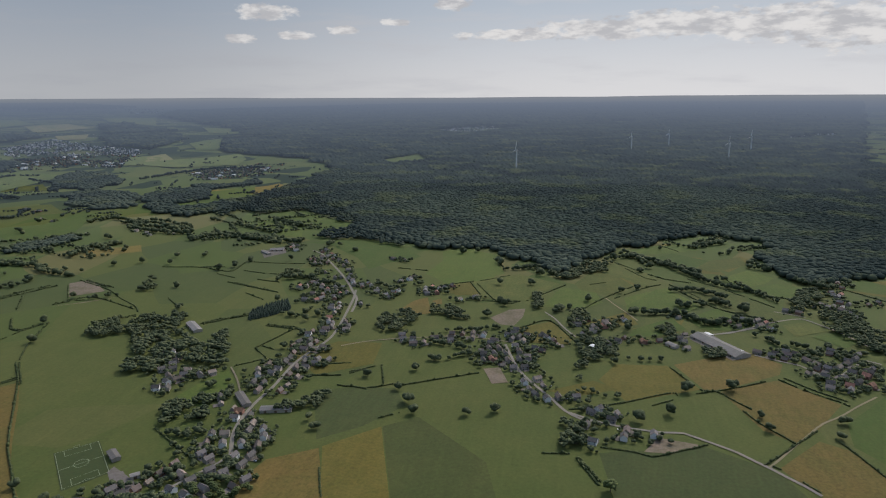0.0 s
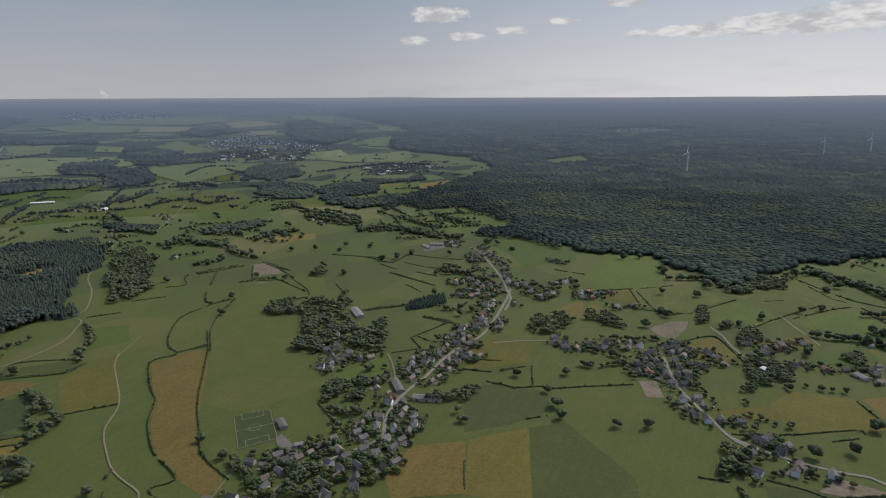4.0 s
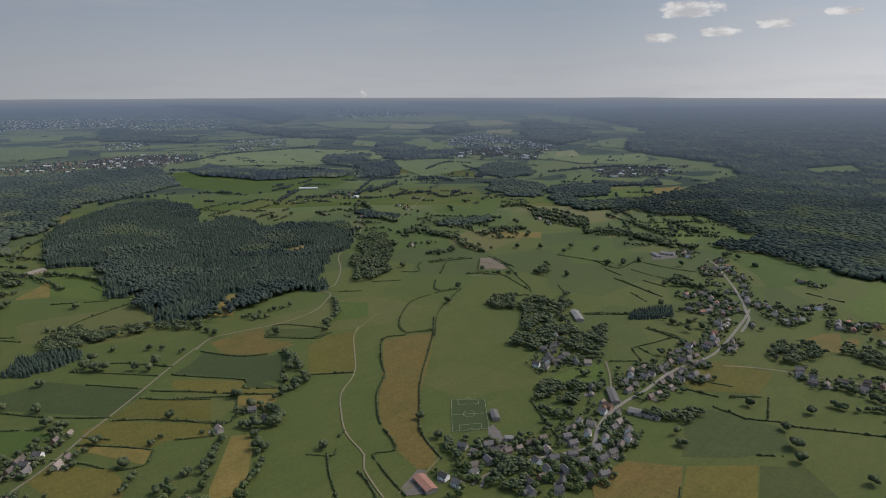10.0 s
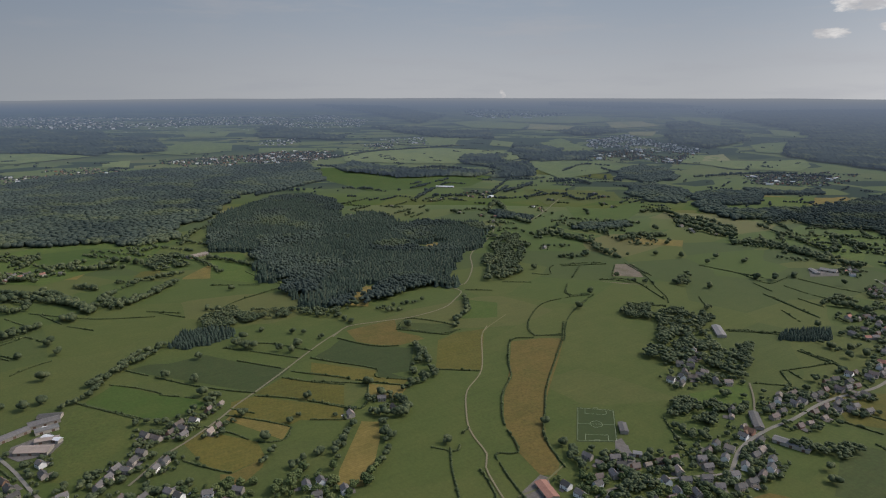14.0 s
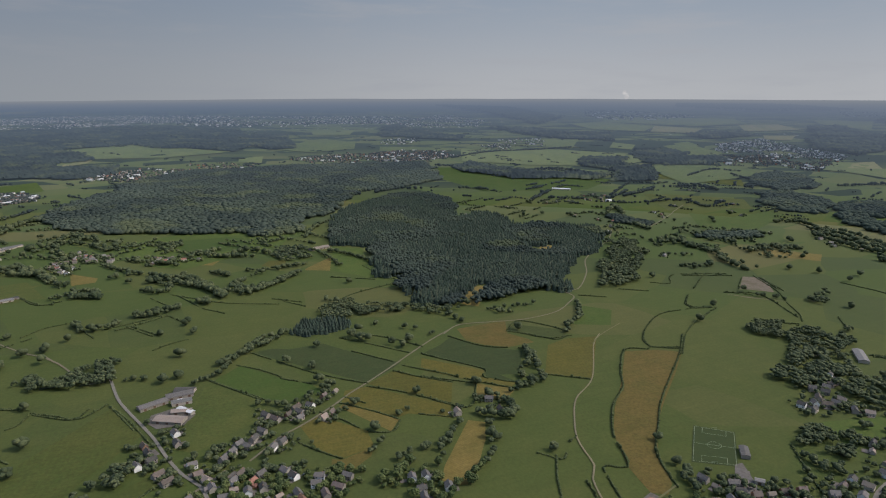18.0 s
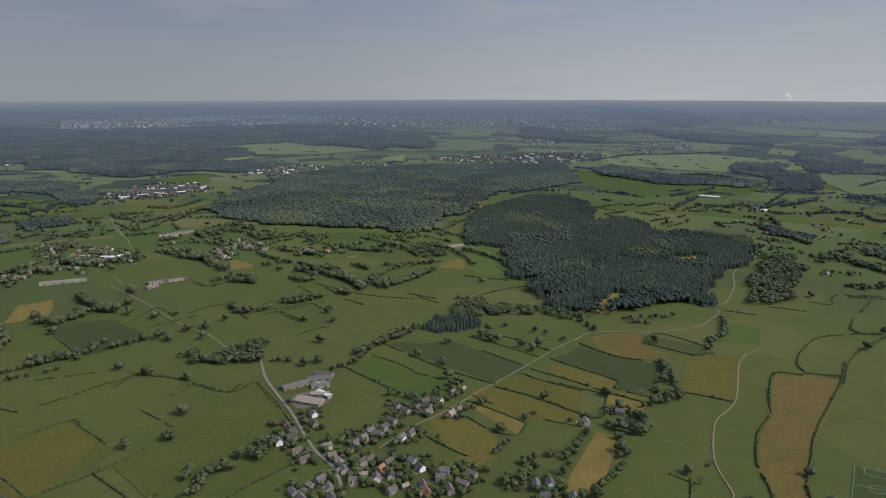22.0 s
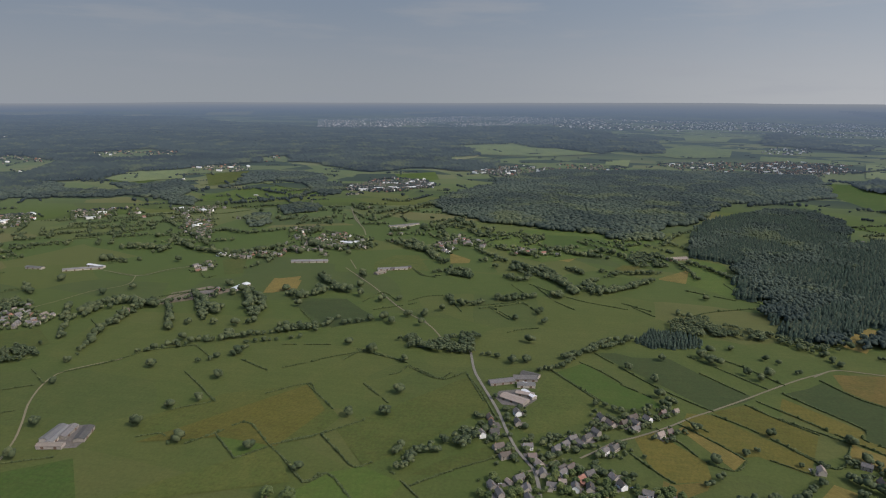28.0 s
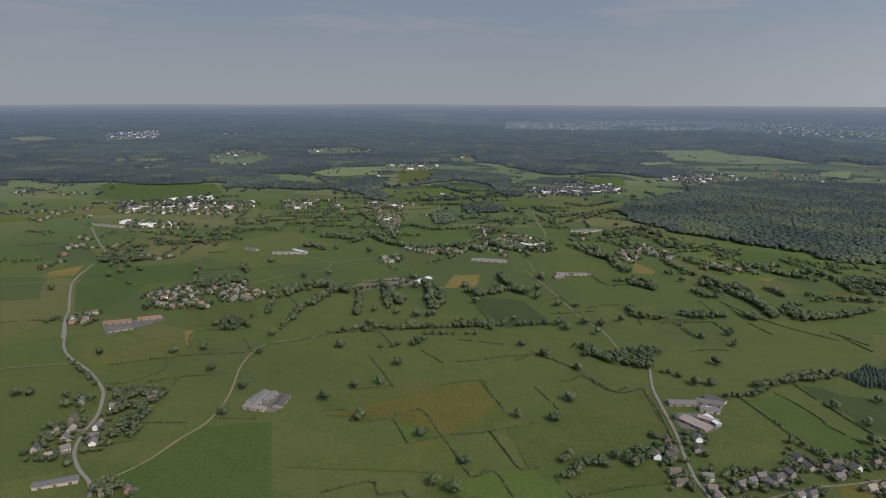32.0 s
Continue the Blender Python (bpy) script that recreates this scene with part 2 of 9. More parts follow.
HAY = (.113, .099, .026)
FIELDS = {
    "meadow": (material("meadow_grass", ((.042, .058, .012), (.052, .065, .014), (.059, .067, .015)), by_object=.14, wave=(.05, 30, .02), speckle=.26, worn=(HAY, .022, 0.25)), "green pasture of mottled short grass between hedges"),
    "bright": (material("lush_grass", ((.039, .065, .010), (.045, .071, .012), (.053, .069, .014)), by_object=.16, wave=(.04, 75, .025), speckle=.20, worn=(HAY, .016, 0.15)), "lush bright green meadow of even grass between hedges"),
    "olive": (material("drying_grass", ((.074, .067, .011), (.063, .061, .011), (.085, .070, .013)), by_object=.14, wave=(.06, 110, .035), speckle=.25, worn=(HAY, .02, 0.28)), "olive yellow-green meadow of drying grass"),
    "pale": (material("fading_grass", ((.052, .061, .012), (.045, .061, .012), (.061, .066, .014)), by_object=.10, wave=(.05, 95, .03), speckle=.24, worn=(HAY, .02, 0.22)), "slightly faded yellow-green pasture"),
    "dry": (material("dry_pasture", ((.095, .067, .016), (.077, .064, .014), (.107, .076, .022)), by_object=.10, scales=(.012, .09), wave=(.05, 20, .03), speckle=.28, worn=((.061, .061, .013), .018, .7)), "dry brownish pasture with worn straw-coloured patches"),
    "straw": (material("stubble", ((.128, .094, .024), (.110, .087, .020), (.145, .106, .031)), by_object=.08, wave=(.09, 65, .08), speckle=.22, worn=((.066, .064, .014), .02, .6)), "mown straw-coloured strip of hay stubble"),
    # Two far field tones with distance haze mixed into the base colour.
    "faded": (material("hazed_pasture", ((.096, .120, .051), (.109, .131, .055), (.122, .136, .062)), by_object=.12, scales=(.006, .03), speckle=.2, worn=((.065, .090, .053), .012, .6)), "green pasture far off between woods, paled by painted haze"),
    "parched": (material("hazed_stubble", ((.156, .152, .077), (.140, .144, .070), (.174, .163, .088)), by_object=.10, scales=(.006, .03), speckle=.2, worn=((.099, .120, .055), .012, .6)), "straw-coloured field far off between woods, paled by painted haze"),
    # Dark crop colour, also used once to paint a cloud shadow.
    "deep": (material("deep_crop_and_shadow", ((.030, .043, .012), (.033, .047, .013), (.039, .047, .014)), by_object=.10, wave=(.05, 10, .03), speckle=.20, worn=(HAY, .02, 0.08)), "dark blue-green parcel: crop with faint drill lines, in one place painted cloud shadow"),
    "dark": (material("dark_grass", ((.036, .047, .012), (.039, .051, .012), (.044, .053, .014)), by_object=.08, wave=(.04, 55, .03), speckle=.20, worn=(HAY, .02, 0.14)), "dark green mown grass field"),
    "soil": (material("bare_soil", ((.122, .096, .067), (.101, .082, .053), (.150, .123, .095)), by_object=.10, scales=(.03, .2), speckle=.2, worn=((.059, .060, .024), .03, .7)), "bare tan earth yard with gravel and weeds"),
    "yard": (material("concrete_yard", ((.108, .096, .085), (.087, .078, .068), (.132, .118, .108)), by_object=.10, scales=(.03, .25), speckle=.25, worn=((.077, .064, .043), .05, .7)), "pale concrete farmyard with dirt, ruts and weeds"),
    "pitch": (material("pitch_turf", ((.029, .043, .013), (.032, .047, .014), (.038, .047, .014)), scales=(.02, .2), wave=(.055, 40, .04), speckle=.1), "dark green football pitch with worn white lines"),
}
WOODFLOOR = material("wood_floor", ((.032, .042, .022), (.040, .048, .026), (.046, .050, .028)))
ROADS = {
    "asphalt": (material("pale_asphalt", ((.148, .136, .112), (.172, .158, .132), (.119, .110, .090)), scales=(.03, .4)), "grey asphalt village street with worn patches"),
    "lane": (material("lane_asphalt", ((.132, .114, .076), (.150, .130, .088), (.107, .095, .062)), scales=(.03, .4)), "narrow pale asphalt country lane with soft verges"),
    "track": (material("gravel_track", ((.151, .130, .077), (.132, .116, .067), (.176, .151, .096)), scales=(.04, .5)), "pale gravel farm track with grassy edges"),
    "path": (material("trodden_path", ((.101, .099, .043), (.088, .092, .038), (.123, .111, .055)), scales=(.04, .5)), "trodden grass path across the meadow"),
}
LEAF = {
    "broad": material("broadleaf_crown", ((.034, .048, .023), (.061, .074, .033), (.066, .077, .036)), scales=(.005, .05), by_island=.32, bump=.6, bump_scale=.7),
    "tree": material("tree_leaves", ((.047, .067, .022), (.061, .078, .027), (.076, .089, .033)), scales=(.2, 1.2), by_object=.30, bump=.6, bump_scale=1.2),
    "conifer": material("conifer_needles", ((.023, .036, .026), (.029, .043, .031), (.035, .050, .033)), scales=(.006, .06), by_island=.24, bump=.5, bump_scale=.8),
    "hedge": material("hedge_leaves", ((.040, .057, .020), (.052, .067, .025), (.067, .076, .030)), scales=(.05, .6), by_island=.30, bump=.6, bump_scale=1.0),
}
LEAF["mixed"] = LEAF["conifer"]
BARK = material("bark", ((.090, .070, .050), (.120, .095, .070), (.060, .048, .036)), scales=(1.0, 6.0), bump=.4, bump_scale=8)


def graph(m):
    """Short forms for maths nodes in a material."""
    n, l = m.node_tree.nodes, m.node_tree.links

    def num(op, *args):
        node = n.new("ShaderNodeMath")
        node.operation = op
        for i, v in enumerate(args):
            if isinstance(v, (int, float)):
                node.inputs[i].default_value = v
            else:
                l.new(v, node.inputs[i])
        return node.outputs[0]

    def span(value, low, high, to_low=0.0, to_high=1.0):
        node = n.new("ShaderNodeMapRange")
        for key, v in (("From Min", low), ("From Max", high), ("To Min", to_low), ("To Max", to_high)):
            node.inputs[key].default_value = v
        l.new(value, node.inputs["Value"])
        return node.outputs[0]

    def mix(fac, a, b):
        node = n.new("ShaderNodeMix")
        node.data_type = "RGBA"
        for key, v in (("Factor", fac), ("A", a), ("B", b)):
            if isinstance(v, tuple):
                node.inputs[key].default_value = (*v, 1)
            elif isinstance(v, (int, float)):
                node.inputs[key].default_value = v
            else:
                l.new(v, node.inputs[key])
        return node.outputs["Result"]

    return n, l, num, span, mix


def plan_place(m):
    """The plan coordinates of a point on the land, and its distance in the plan."""
    n, l, num, span, mix = graph(m)
    co, flat, far = n.new("ShaderNodeTexCoord"), n.new("ShaderNodeVectorMath"), n.new("ShaderNodeVectorMath")
    flat.operation, flat.inputs[1].default_value = "MULTIPLY", (1, 1, 0)
    l.new(co.outputs["Object"], flat.inputs[0])
    far.operation = "LENGTH"
    l.new(flat.outputs[0], far.inputs[0])
    r = far.outputs["Value"]
    u = num("DIVIDE", num("MAXIMUM", num("SUBTRACT", r, FLAT), 0.0), RIM - FLAT)
    true = num("ADD", num("MINIMUM", r, FLAT), num("MULTIPLY", num("DIVIDE", u, num("MAXIMUM", num("SUBTRACT", 1.0, u), .01)), RIM - FLAT))
    out = n.new("ShaderNodeVectorMath")
    out.operation = "SCALE"
    l.new(flat.outputs[0], out.inputs[0])
    l.new(num("DIVIDE", true, num("MAXIMUM", r, 1.0)), out.inputs["Scale"])
    return out.outputs[0], true


def painted_haze(m):
    """Paints the backdrop's milky air: base colour sinks and emission rises with distance."""
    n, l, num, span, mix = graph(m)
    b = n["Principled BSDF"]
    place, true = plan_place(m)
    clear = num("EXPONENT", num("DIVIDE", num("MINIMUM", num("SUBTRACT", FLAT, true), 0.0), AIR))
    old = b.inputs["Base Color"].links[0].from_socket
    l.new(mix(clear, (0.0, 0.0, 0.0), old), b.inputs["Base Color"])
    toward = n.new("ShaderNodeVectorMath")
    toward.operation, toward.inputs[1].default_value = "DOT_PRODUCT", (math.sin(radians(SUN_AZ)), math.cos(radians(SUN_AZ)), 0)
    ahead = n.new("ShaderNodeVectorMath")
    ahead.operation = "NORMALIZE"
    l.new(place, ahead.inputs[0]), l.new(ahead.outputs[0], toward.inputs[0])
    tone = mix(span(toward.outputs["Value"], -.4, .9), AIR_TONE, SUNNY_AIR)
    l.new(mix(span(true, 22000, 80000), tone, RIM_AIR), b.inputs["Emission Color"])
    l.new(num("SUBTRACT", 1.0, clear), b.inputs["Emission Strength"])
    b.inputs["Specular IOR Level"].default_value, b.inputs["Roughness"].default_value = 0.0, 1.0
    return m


# Painted haze: fade length in metres, then tones away from, towards sun, at rim.
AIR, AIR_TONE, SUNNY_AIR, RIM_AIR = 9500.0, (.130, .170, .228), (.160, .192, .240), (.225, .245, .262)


def ground_material(name):
    """Pasture parcels of unlike green; farther off woods, stubble and haze-paled fields between them."""
    m = material(name, ((.042, .058, .012), (.052, .064, .015), (.059, .067, .016)), scales=(.0022, .03), speckle=.26, worn=(HAY, .018, .20))
    n, l, num, span, mix = graph(m)
    b = n["Principled BSDF"]
    old = b.inputs["Base Color"].links[0].from_socket
    place, true = plan_place(m)
    warp = n.new("ShaderNodeTexNoise")
    warp.inputs["Scale"].default_value, warp.inputs["Detail"].default_value = .0016, 2.0
    l.new(place, warp.inputs["Vector"])
    push = n.new("ShaderNodeVectorMath")
    push.operation = "MULTIPLY_ADD"
    push.inputs[1].default_value = (220, 220, 0)
    l.new(warp.outputs["Color"], push.inputs[0]), l.new(place, push.inputs[2])
    picks = []
    for scale, turn, long in ((.006, .480, .660), (.0021, 1.1, .7)):
        stretch = n.new("ShaderNodeMapping")
        stretch.inputs["Rotation"].default_value, stretch.inputs["Scale"].default_value = (0, 0, turn), (1, long, 0)
        l.new(push.outputs[0], stretch.inputs["Vector"])
        v = n.new("ShaderNodeTexVoronoi")
        v.inputs["Scale"].default_value, v.inputs["Randomness"].default_value = scale, .9
        l.new(stretch.outputs[0], v.inputs["Vector"])
        sep = n.new("ShaderNodeSeparateColor")
        l.new(v.outputs["Color"], sep.inputs[0])
        picks.append(sep.outputs)
    tones = ((0, (.046, .067, .014)), (.22, (.059, .072, .016)), (.42, (.040, .056, .016)), (.58, (.066, .075, .019)), (.74, (.046, .068, .014)), (.90, (.087, .082, .027)))
    fields = n.new("ShaderNodeValToRGB")
    fields.color_ramp.interpolation = "CONSTANT"
    fields.color_ramp.elements[0].position, fields.color_ramp.elements[0].color = tones[0][0], (*tones[0][1], 1)
    fields.color_ramp.elements[1].position, fields.color_ramp.elements[1].color = tones[-1][0], (*tones[-1][1], 1)
    for p, c in tones[1:-1]:
        fields.color_ramp.elements.new(p).color = (*c, 1)
    l.new(picks[0][0], fields.inputs[0])
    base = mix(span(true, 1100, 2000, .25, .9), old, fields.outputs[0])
    # Fields pale towards grey-green with distance, imitating haze in the base colour.
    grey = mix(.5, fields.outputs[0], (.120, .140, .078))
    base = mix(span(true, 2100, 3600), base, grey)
    # copses and woods, more of them farther off
    copse = num("MULTIPLY", num("LESS_THAN", picks[0][1], .24), span(true, 2700, 3300))
    woods = num("MULTIPLY", num("LESS_THAN", picks[1][1], .40), span(true, 4600, 5600))
    base = mix(num("MAXIMUM", copse, woods), base, (.034, .047, .033))
    # loose towns and sheds as pale specks far off
    t = n.new("ShaderNodeTexNoise")
    t.inputs["Scale"].default_value, t.inputs["Detail"].default_value, t.inputs["Roughness"].default_value = .011, 4.0, .75
    l.new(place, t.inputs["Vector"])
    speck = num("MULTIPLY", num("MULTIPLY", span(t.outputs["Fac"], .60, .68), num("LESS_THAN", picks[1][2], .45)), span(true, 6000, 9000, 0.0, .85))
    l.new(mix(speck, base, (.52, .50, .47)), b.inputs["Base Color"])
    return m


PASTURE, DISTANCE = ground_material("pasture"), painted_haze(ground_material("hazy_distance"))


def hazed_canopy(name, island, tones, dark):
    """Forest with stands of unlike tone, its haze across distance painted into the colour."""
    m = material(name, tones, scales=(.004, .035), by_island=island)
    n, l, num, span, mix = graph(m)
    place, true = plan_place(m)
    tone = n["Principled BSDF"].inputs["Base Color"].links[0].from_socket
    for scale, low, high, other, much in ((.0013, .45, .55, dark, .70), (.005, .52, .62, (.088, .100, .050), .6)):
        t = n.new("ShaderNodeTexNoise")
        t.inputs["Scale"].default_value, t.inputs["Detail"].default_value, t.inputs["Roughness"].default_value = scale, 5.0, .6
        l.new(place, t.inputs["Vector"])
        tone = mix(span(t.outputs["Fac"], low, high, 0.0, much), tone, other)
    l.new(tone, n["Principled BSDF"].inputs["Base Color"])
    return painted_haze(m)


# Bluish greens put distance haze into the base colour of far and big woods.
LEAF["far"] = hazed_canopy("hazed_wood", 0.0, ((.032, .043, .040), (.040, .052, .046), (.048, .059, .049)), (.023, .031, .032))
LEAF["forest"] = hazed_canopy("hazed_canopy", .15, ((.047, .060, .047), (.057, .071, .053), (.065, .079, .059)), (.030, .040, .037))
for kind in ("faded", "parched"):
    painted_haze(FIELDS[kind][0])


# ---- mesh helpers ----
def mesh_of(name, verts, tris, mat, smooth=True):
    me = bpy.data.meshes.new(name)
    verts, tris = fold(verts).astype(np.float32), np.asarray(tris, np.int32).reshape(-1, 3)
    me.vertices.add(len(verts)), me.loops.add(tris.size), me.polygons.add(len(tris))
    me.vertices.foreach_set("co", verts.ravel())
    me.loops.foreach_set("vertex_index", tris.ravel())
    me.polygons.foreach_set("loop_start", np.arange(0, tris.size, 3, dtype=np.int32))
    me.polygons.foreach_set("use_smooth", np.full(len(tris), smooth))
    me.materials.append(mat)
    me.update(calc_edges=True)
    return me


def part(name, bm, mat, parent, label=""):
    me = bpy.data.meshes.new(name)
    bm.to_mesh(me)
    bm.free()
    me.materials.append(mat)
    ob = new(name, me)
    ob.parent = parent
    return tagged(ob, label)


def box(bm, x0, y0, z0, x1, y1, z1):
    m = Matrix.Translation(((x0 + x1) / 2, (y0 + y1) / 2, (z0 + z1) / 2)) @ Matrix.Diagonal((x1 - x0, y1 - y0, z1 - z0, 1))
    bmesh.ops.create_cube(bm, size=1, matrix=m)


def lumps(subdivisions, count, rough, flat=1.0, seed=3):
    """Uneven rounded clumps of radius one: lists of vertices and triangles."""
    out, rng = [], np.random.RandomState(seed)
    for _ in range(count):
        bm = bmesh.new()
        bmesh.ops.create_icosphere(bm, subdivisions=subdivisions, radius=1)
        v = np.array([p.co[:] for p in bm.verts])
        f = np.array([[p.index for p in face.verts] for face in bm.faces])
        bm.free()
        v = v * (1 + rng.uniform(-rough, rough, (len(v), 1))) * (1, 1, flat)
        out.append((v, f))
    return out


def spires(count, seed=5):
    """Uneven two-tiered conifer tops of height one."""
    out, rng = [], np.random.RandomState(seed)
    for _ in range(count):
        v, f = [], []
        for base, top, rad in ((.05, .62, .26), (.42, 1.0, .17)):
            k = len(v)
            for i in range(6):
                a = i * math.pi / 3 + rng.uniform(-.2, .2)
                q = rad * rng.uniform(.8, 1.2)
                v.append((q * math.cos(a), q * math.sin(a), base + rng.uniform(-.05, .05)))
            v.append((rng.uniform(-.02, .02), rng.uniform(-.02, .02), top))
            f += [(k + i, k + (i + 1) % 6, k + 6) for i in range(6)]
        out.append((np.array(v), np.array(f)))
    return out


BLOBS, CONES = lumps(1, 8, .26), spires(6)


def scatter(places, sizes, heights, shapes, rng, lift=0.0):
    """One array of vertices and triangles of the shapes at the places, each turned and sized."""
    vs, fs, k = [], [], 0
    for (x, y, z), s, h in zip(places, sizes, heights):
        v, f = shapes[rng.randint(len(shapes))]
        a = rng.uniform(0, 6.283)
        c, q = math.cos(a), math.sin(a)
        vs.append(np.stack([(v[:, 0] * c - v[:, 1] * q) * s + x, (v[:, 0] * q + v[:, 1] * c) * s + y, v[:, 2] * h + z + lift * h], 1))
        fs.append(f + k)
        k += len(v)
    return np.concatenate(vs), np.concatenate(fs)


def inside(x, y, poly):
    hit = np.zeros(np.shape(x), bool)
    for (x1, y1), (x2, y2) in zip(poly, poly[1:] + poly[:1]):
        if y1 != y2:
            hit ^= ((y1 > y) != (y2 > y)) & (x < (x2 - x1) * (y - y1) / (y2 - y1) + x1)
    return hit


# ---- the ground ----
def rings(radii, lift=0.0, turns=480):
    """A round sheet or band on the land."""
    a = np.arange(turns) * 2 * math.pi / turns
    v, f, start = [], [], 0
    if radii[0] == 0:
        v, start, radii = [(0, 0, 0)], 1, radii[1:]
        f = [(0, 1 + i, 1 + (i + 1) % turns) for i in range(turns)]
    for r in radii:
        v += list(zip(r * np.cos(a), r * np.sin(a), np.full(turns, lift)))
    for k in range(len(radii) - 1):
        p, q = start + k * turns, start + (k + 1) * turns
        for i in range(turns):
            j = (i + 1) % turns
            f += [(p + i, q + i, q + j), (p + i, q + j, p + j)]
    return v, f


def make_ground():
    v, f = rings([0, 60, 150, 300] + list(range(500, 2600, 150)) + [FLAT])
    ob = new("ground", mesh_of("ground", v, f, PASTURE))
    tagged(ob, "wide rolling pasture land reaching to the horizon", "ground", kind="structure")
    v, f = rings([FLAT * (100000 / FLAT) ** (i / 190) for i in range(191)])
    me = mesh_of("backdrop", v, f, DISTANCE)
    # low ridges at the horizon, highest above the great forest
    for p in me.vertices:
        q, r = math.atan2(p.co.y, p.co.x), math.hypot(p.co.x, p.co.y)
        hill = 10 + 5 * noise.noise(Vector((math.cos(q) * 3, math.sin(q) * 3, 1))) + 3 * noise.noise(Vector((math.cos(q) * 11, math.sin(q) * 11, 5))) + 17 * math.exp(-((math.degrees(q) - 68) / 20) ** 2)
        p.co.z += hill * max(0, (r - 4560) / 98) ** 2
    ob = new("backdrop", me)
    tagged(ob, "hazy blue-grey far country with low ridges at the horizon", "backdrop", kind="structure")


make_ground()
LAYER = [0]


def sheet(name, poly, mat, lift):
    """A flat parcel that lies on the ground."""
    bm = bmesh.new()
    ring = [bm.verts.new((x, y, 0)) for x, y in poly]
    for tri in tessellate_polygon([[Vector((x, y, 0)) for x, y in poly]]):
        if len(set(tri)) == 3:
            bm.faces.new([ring[i] for i in tri])
    reach = max(math.hypot(x, y) for x, y in poly)
    if reach > FLAT - 100:
        fine = max(70.0, reach * .03)
        for _ in range(6):
            long = [e for e in bm.edges if e.calc_length() > fine]
            if not long:
                break
            bmesh.ops.subdivide_edges(bm, edges=long, cuts=1)
            bmesh.ops.triangulate(bm, faces=bm.faces[:])
    for p in bm.verts:
        r = math.hypot(p.co.x, p.co.y)
        p.co = fold([(p.co.x, p.co.y, lift * (1 + max(0, r / FLAT - 1)) + .0002 * max(0, r - FLAT))])[0]
    bmesh.ops.recalc_face_normals(bm, faces=bm.faces[:])
    if sum(q.normal.z for q in bm.faces) < 0:
        bmesh.ops.reverse_faces(bm, faces=bm.faces[:])
    me = bpy.data.meshes.new(name)
    bm.to_mesh(me)
    bm.free()
    me.materials.append(mat)
    return new(name, me)


def field(kind, poly):
    LAYER[0] += 1
    mat, label = FIELDS[kind]
    ob = sheet("sports_pitch" if kind == "pitch" else "field", poly, mat, 0.08 + 0.005 * LAYER[0])
    return tagged(ob, label, "sports pitch" if kind == "pitch" else "field", "field parcels", "structure")


CHALK = material("chalk_lines", ((.20, .23, .15), (.16, .19, .12), (.26, .28, .20)), scales=(.1, 1.0))


def pitch_lines(a, b, c, d):
    """White markings of a football pitch whose corners are a, b, c, d, and its two goals."""
    a, b, c, d = [Vector(p) for p in (a, b, c, d)]

    def at(u, v):
        return a.lerp(b, u).lerp(d.lerp(c, u), v)

    root = tagged(new("pitch_markings"), "worn white lines of a football pitch on dark turf", "markings")
    segs = [((.03, .03), (.97, .03)), ((.97, .03), (.97, .97)), ((.97, .97), (.03, .97)), ((.03, .97), (.03, .03)), ((.03, .5), (.97, .5))]
    for e, s in ((.03, 1), (.97, -1)):
        segs += [((.22, e), (.22, e + s * .16)), ((.78, e), (.78, e + s * .16)), ((.22, e + s * .16), (.78, e + s * .16))]
    ring = [(.5 + .16 * math.cos(q), .5 + .095 * math.sin(q)) for q in np.arange(17) * math.pi / 8]
    segs += list(zip(ring, ring[1:]))
    for p, q in segs:
        p, q = at(*p), at(*q)
        t = (q - p).normalized()
        n = Vector((-t.y, t.x)) * .2
        bm = bmesh.new()
        v = [bm.verts.new((*w, .95)) for w in (p - n, q - n, q + n, p + n)]
        bm.faces.new(v)
        part("line", bm, CHALK, root)
    for e in (.02, .98):
        goal = tagged(new("goal"), "white football goal frame with net posts", "goal", "football goals")
        p, q = at(.44, e), at(.56, e)
        for w in (p, q):
            bm = bmesh.new()
            box(bm, w.x - .12, w.y - .12, .6, w.x + .12, w.y + .12, 3.0)
            part("post", bm, CHALK, goal)
        bm = bmesh.new()
        m = (p + q) / 2
        bmesh.ops.create_cube(bm, size=1, matrix=Matrix.Translation((m.x, m.y, 3.0)) @ Matrix.Rotation(math.atan2(q.y - p.y, q.x - p.x), 4, "Z") @ Matrix.Diagonal(((q - p).length, .2, .2, 1)))
        part("crossbar", bm, CHALK, goal)


def smooth_line(pts, step):
    """Points along a rounded line, every step metres."""
    p = [Vector((x, y)) for x, y in pts]
    p = [p[0] * 2 - p[1]] + p + [p[-1] * 2 - p[-2]]
    out = []
    for i in range(1, len(p) - 2):
        n = max(1, int((p[i + 1] - p[i]).length / step))
        for k in range(n):
            t = k / n
            out.append(0.5 * ((2 * p[i]) + (p[i + 1] - p[i - 1]) * t + (2 * p[i - 1] - 5 * p[i] + 4 * p[i + 1] - p[i + 2]) * t * t + (3 * p[i] - p[i - 1] - 3 * p[i + 1] + p[i + 2]) * t ** 3))
    return out + [p[-2]]


ROAD_LINES = []


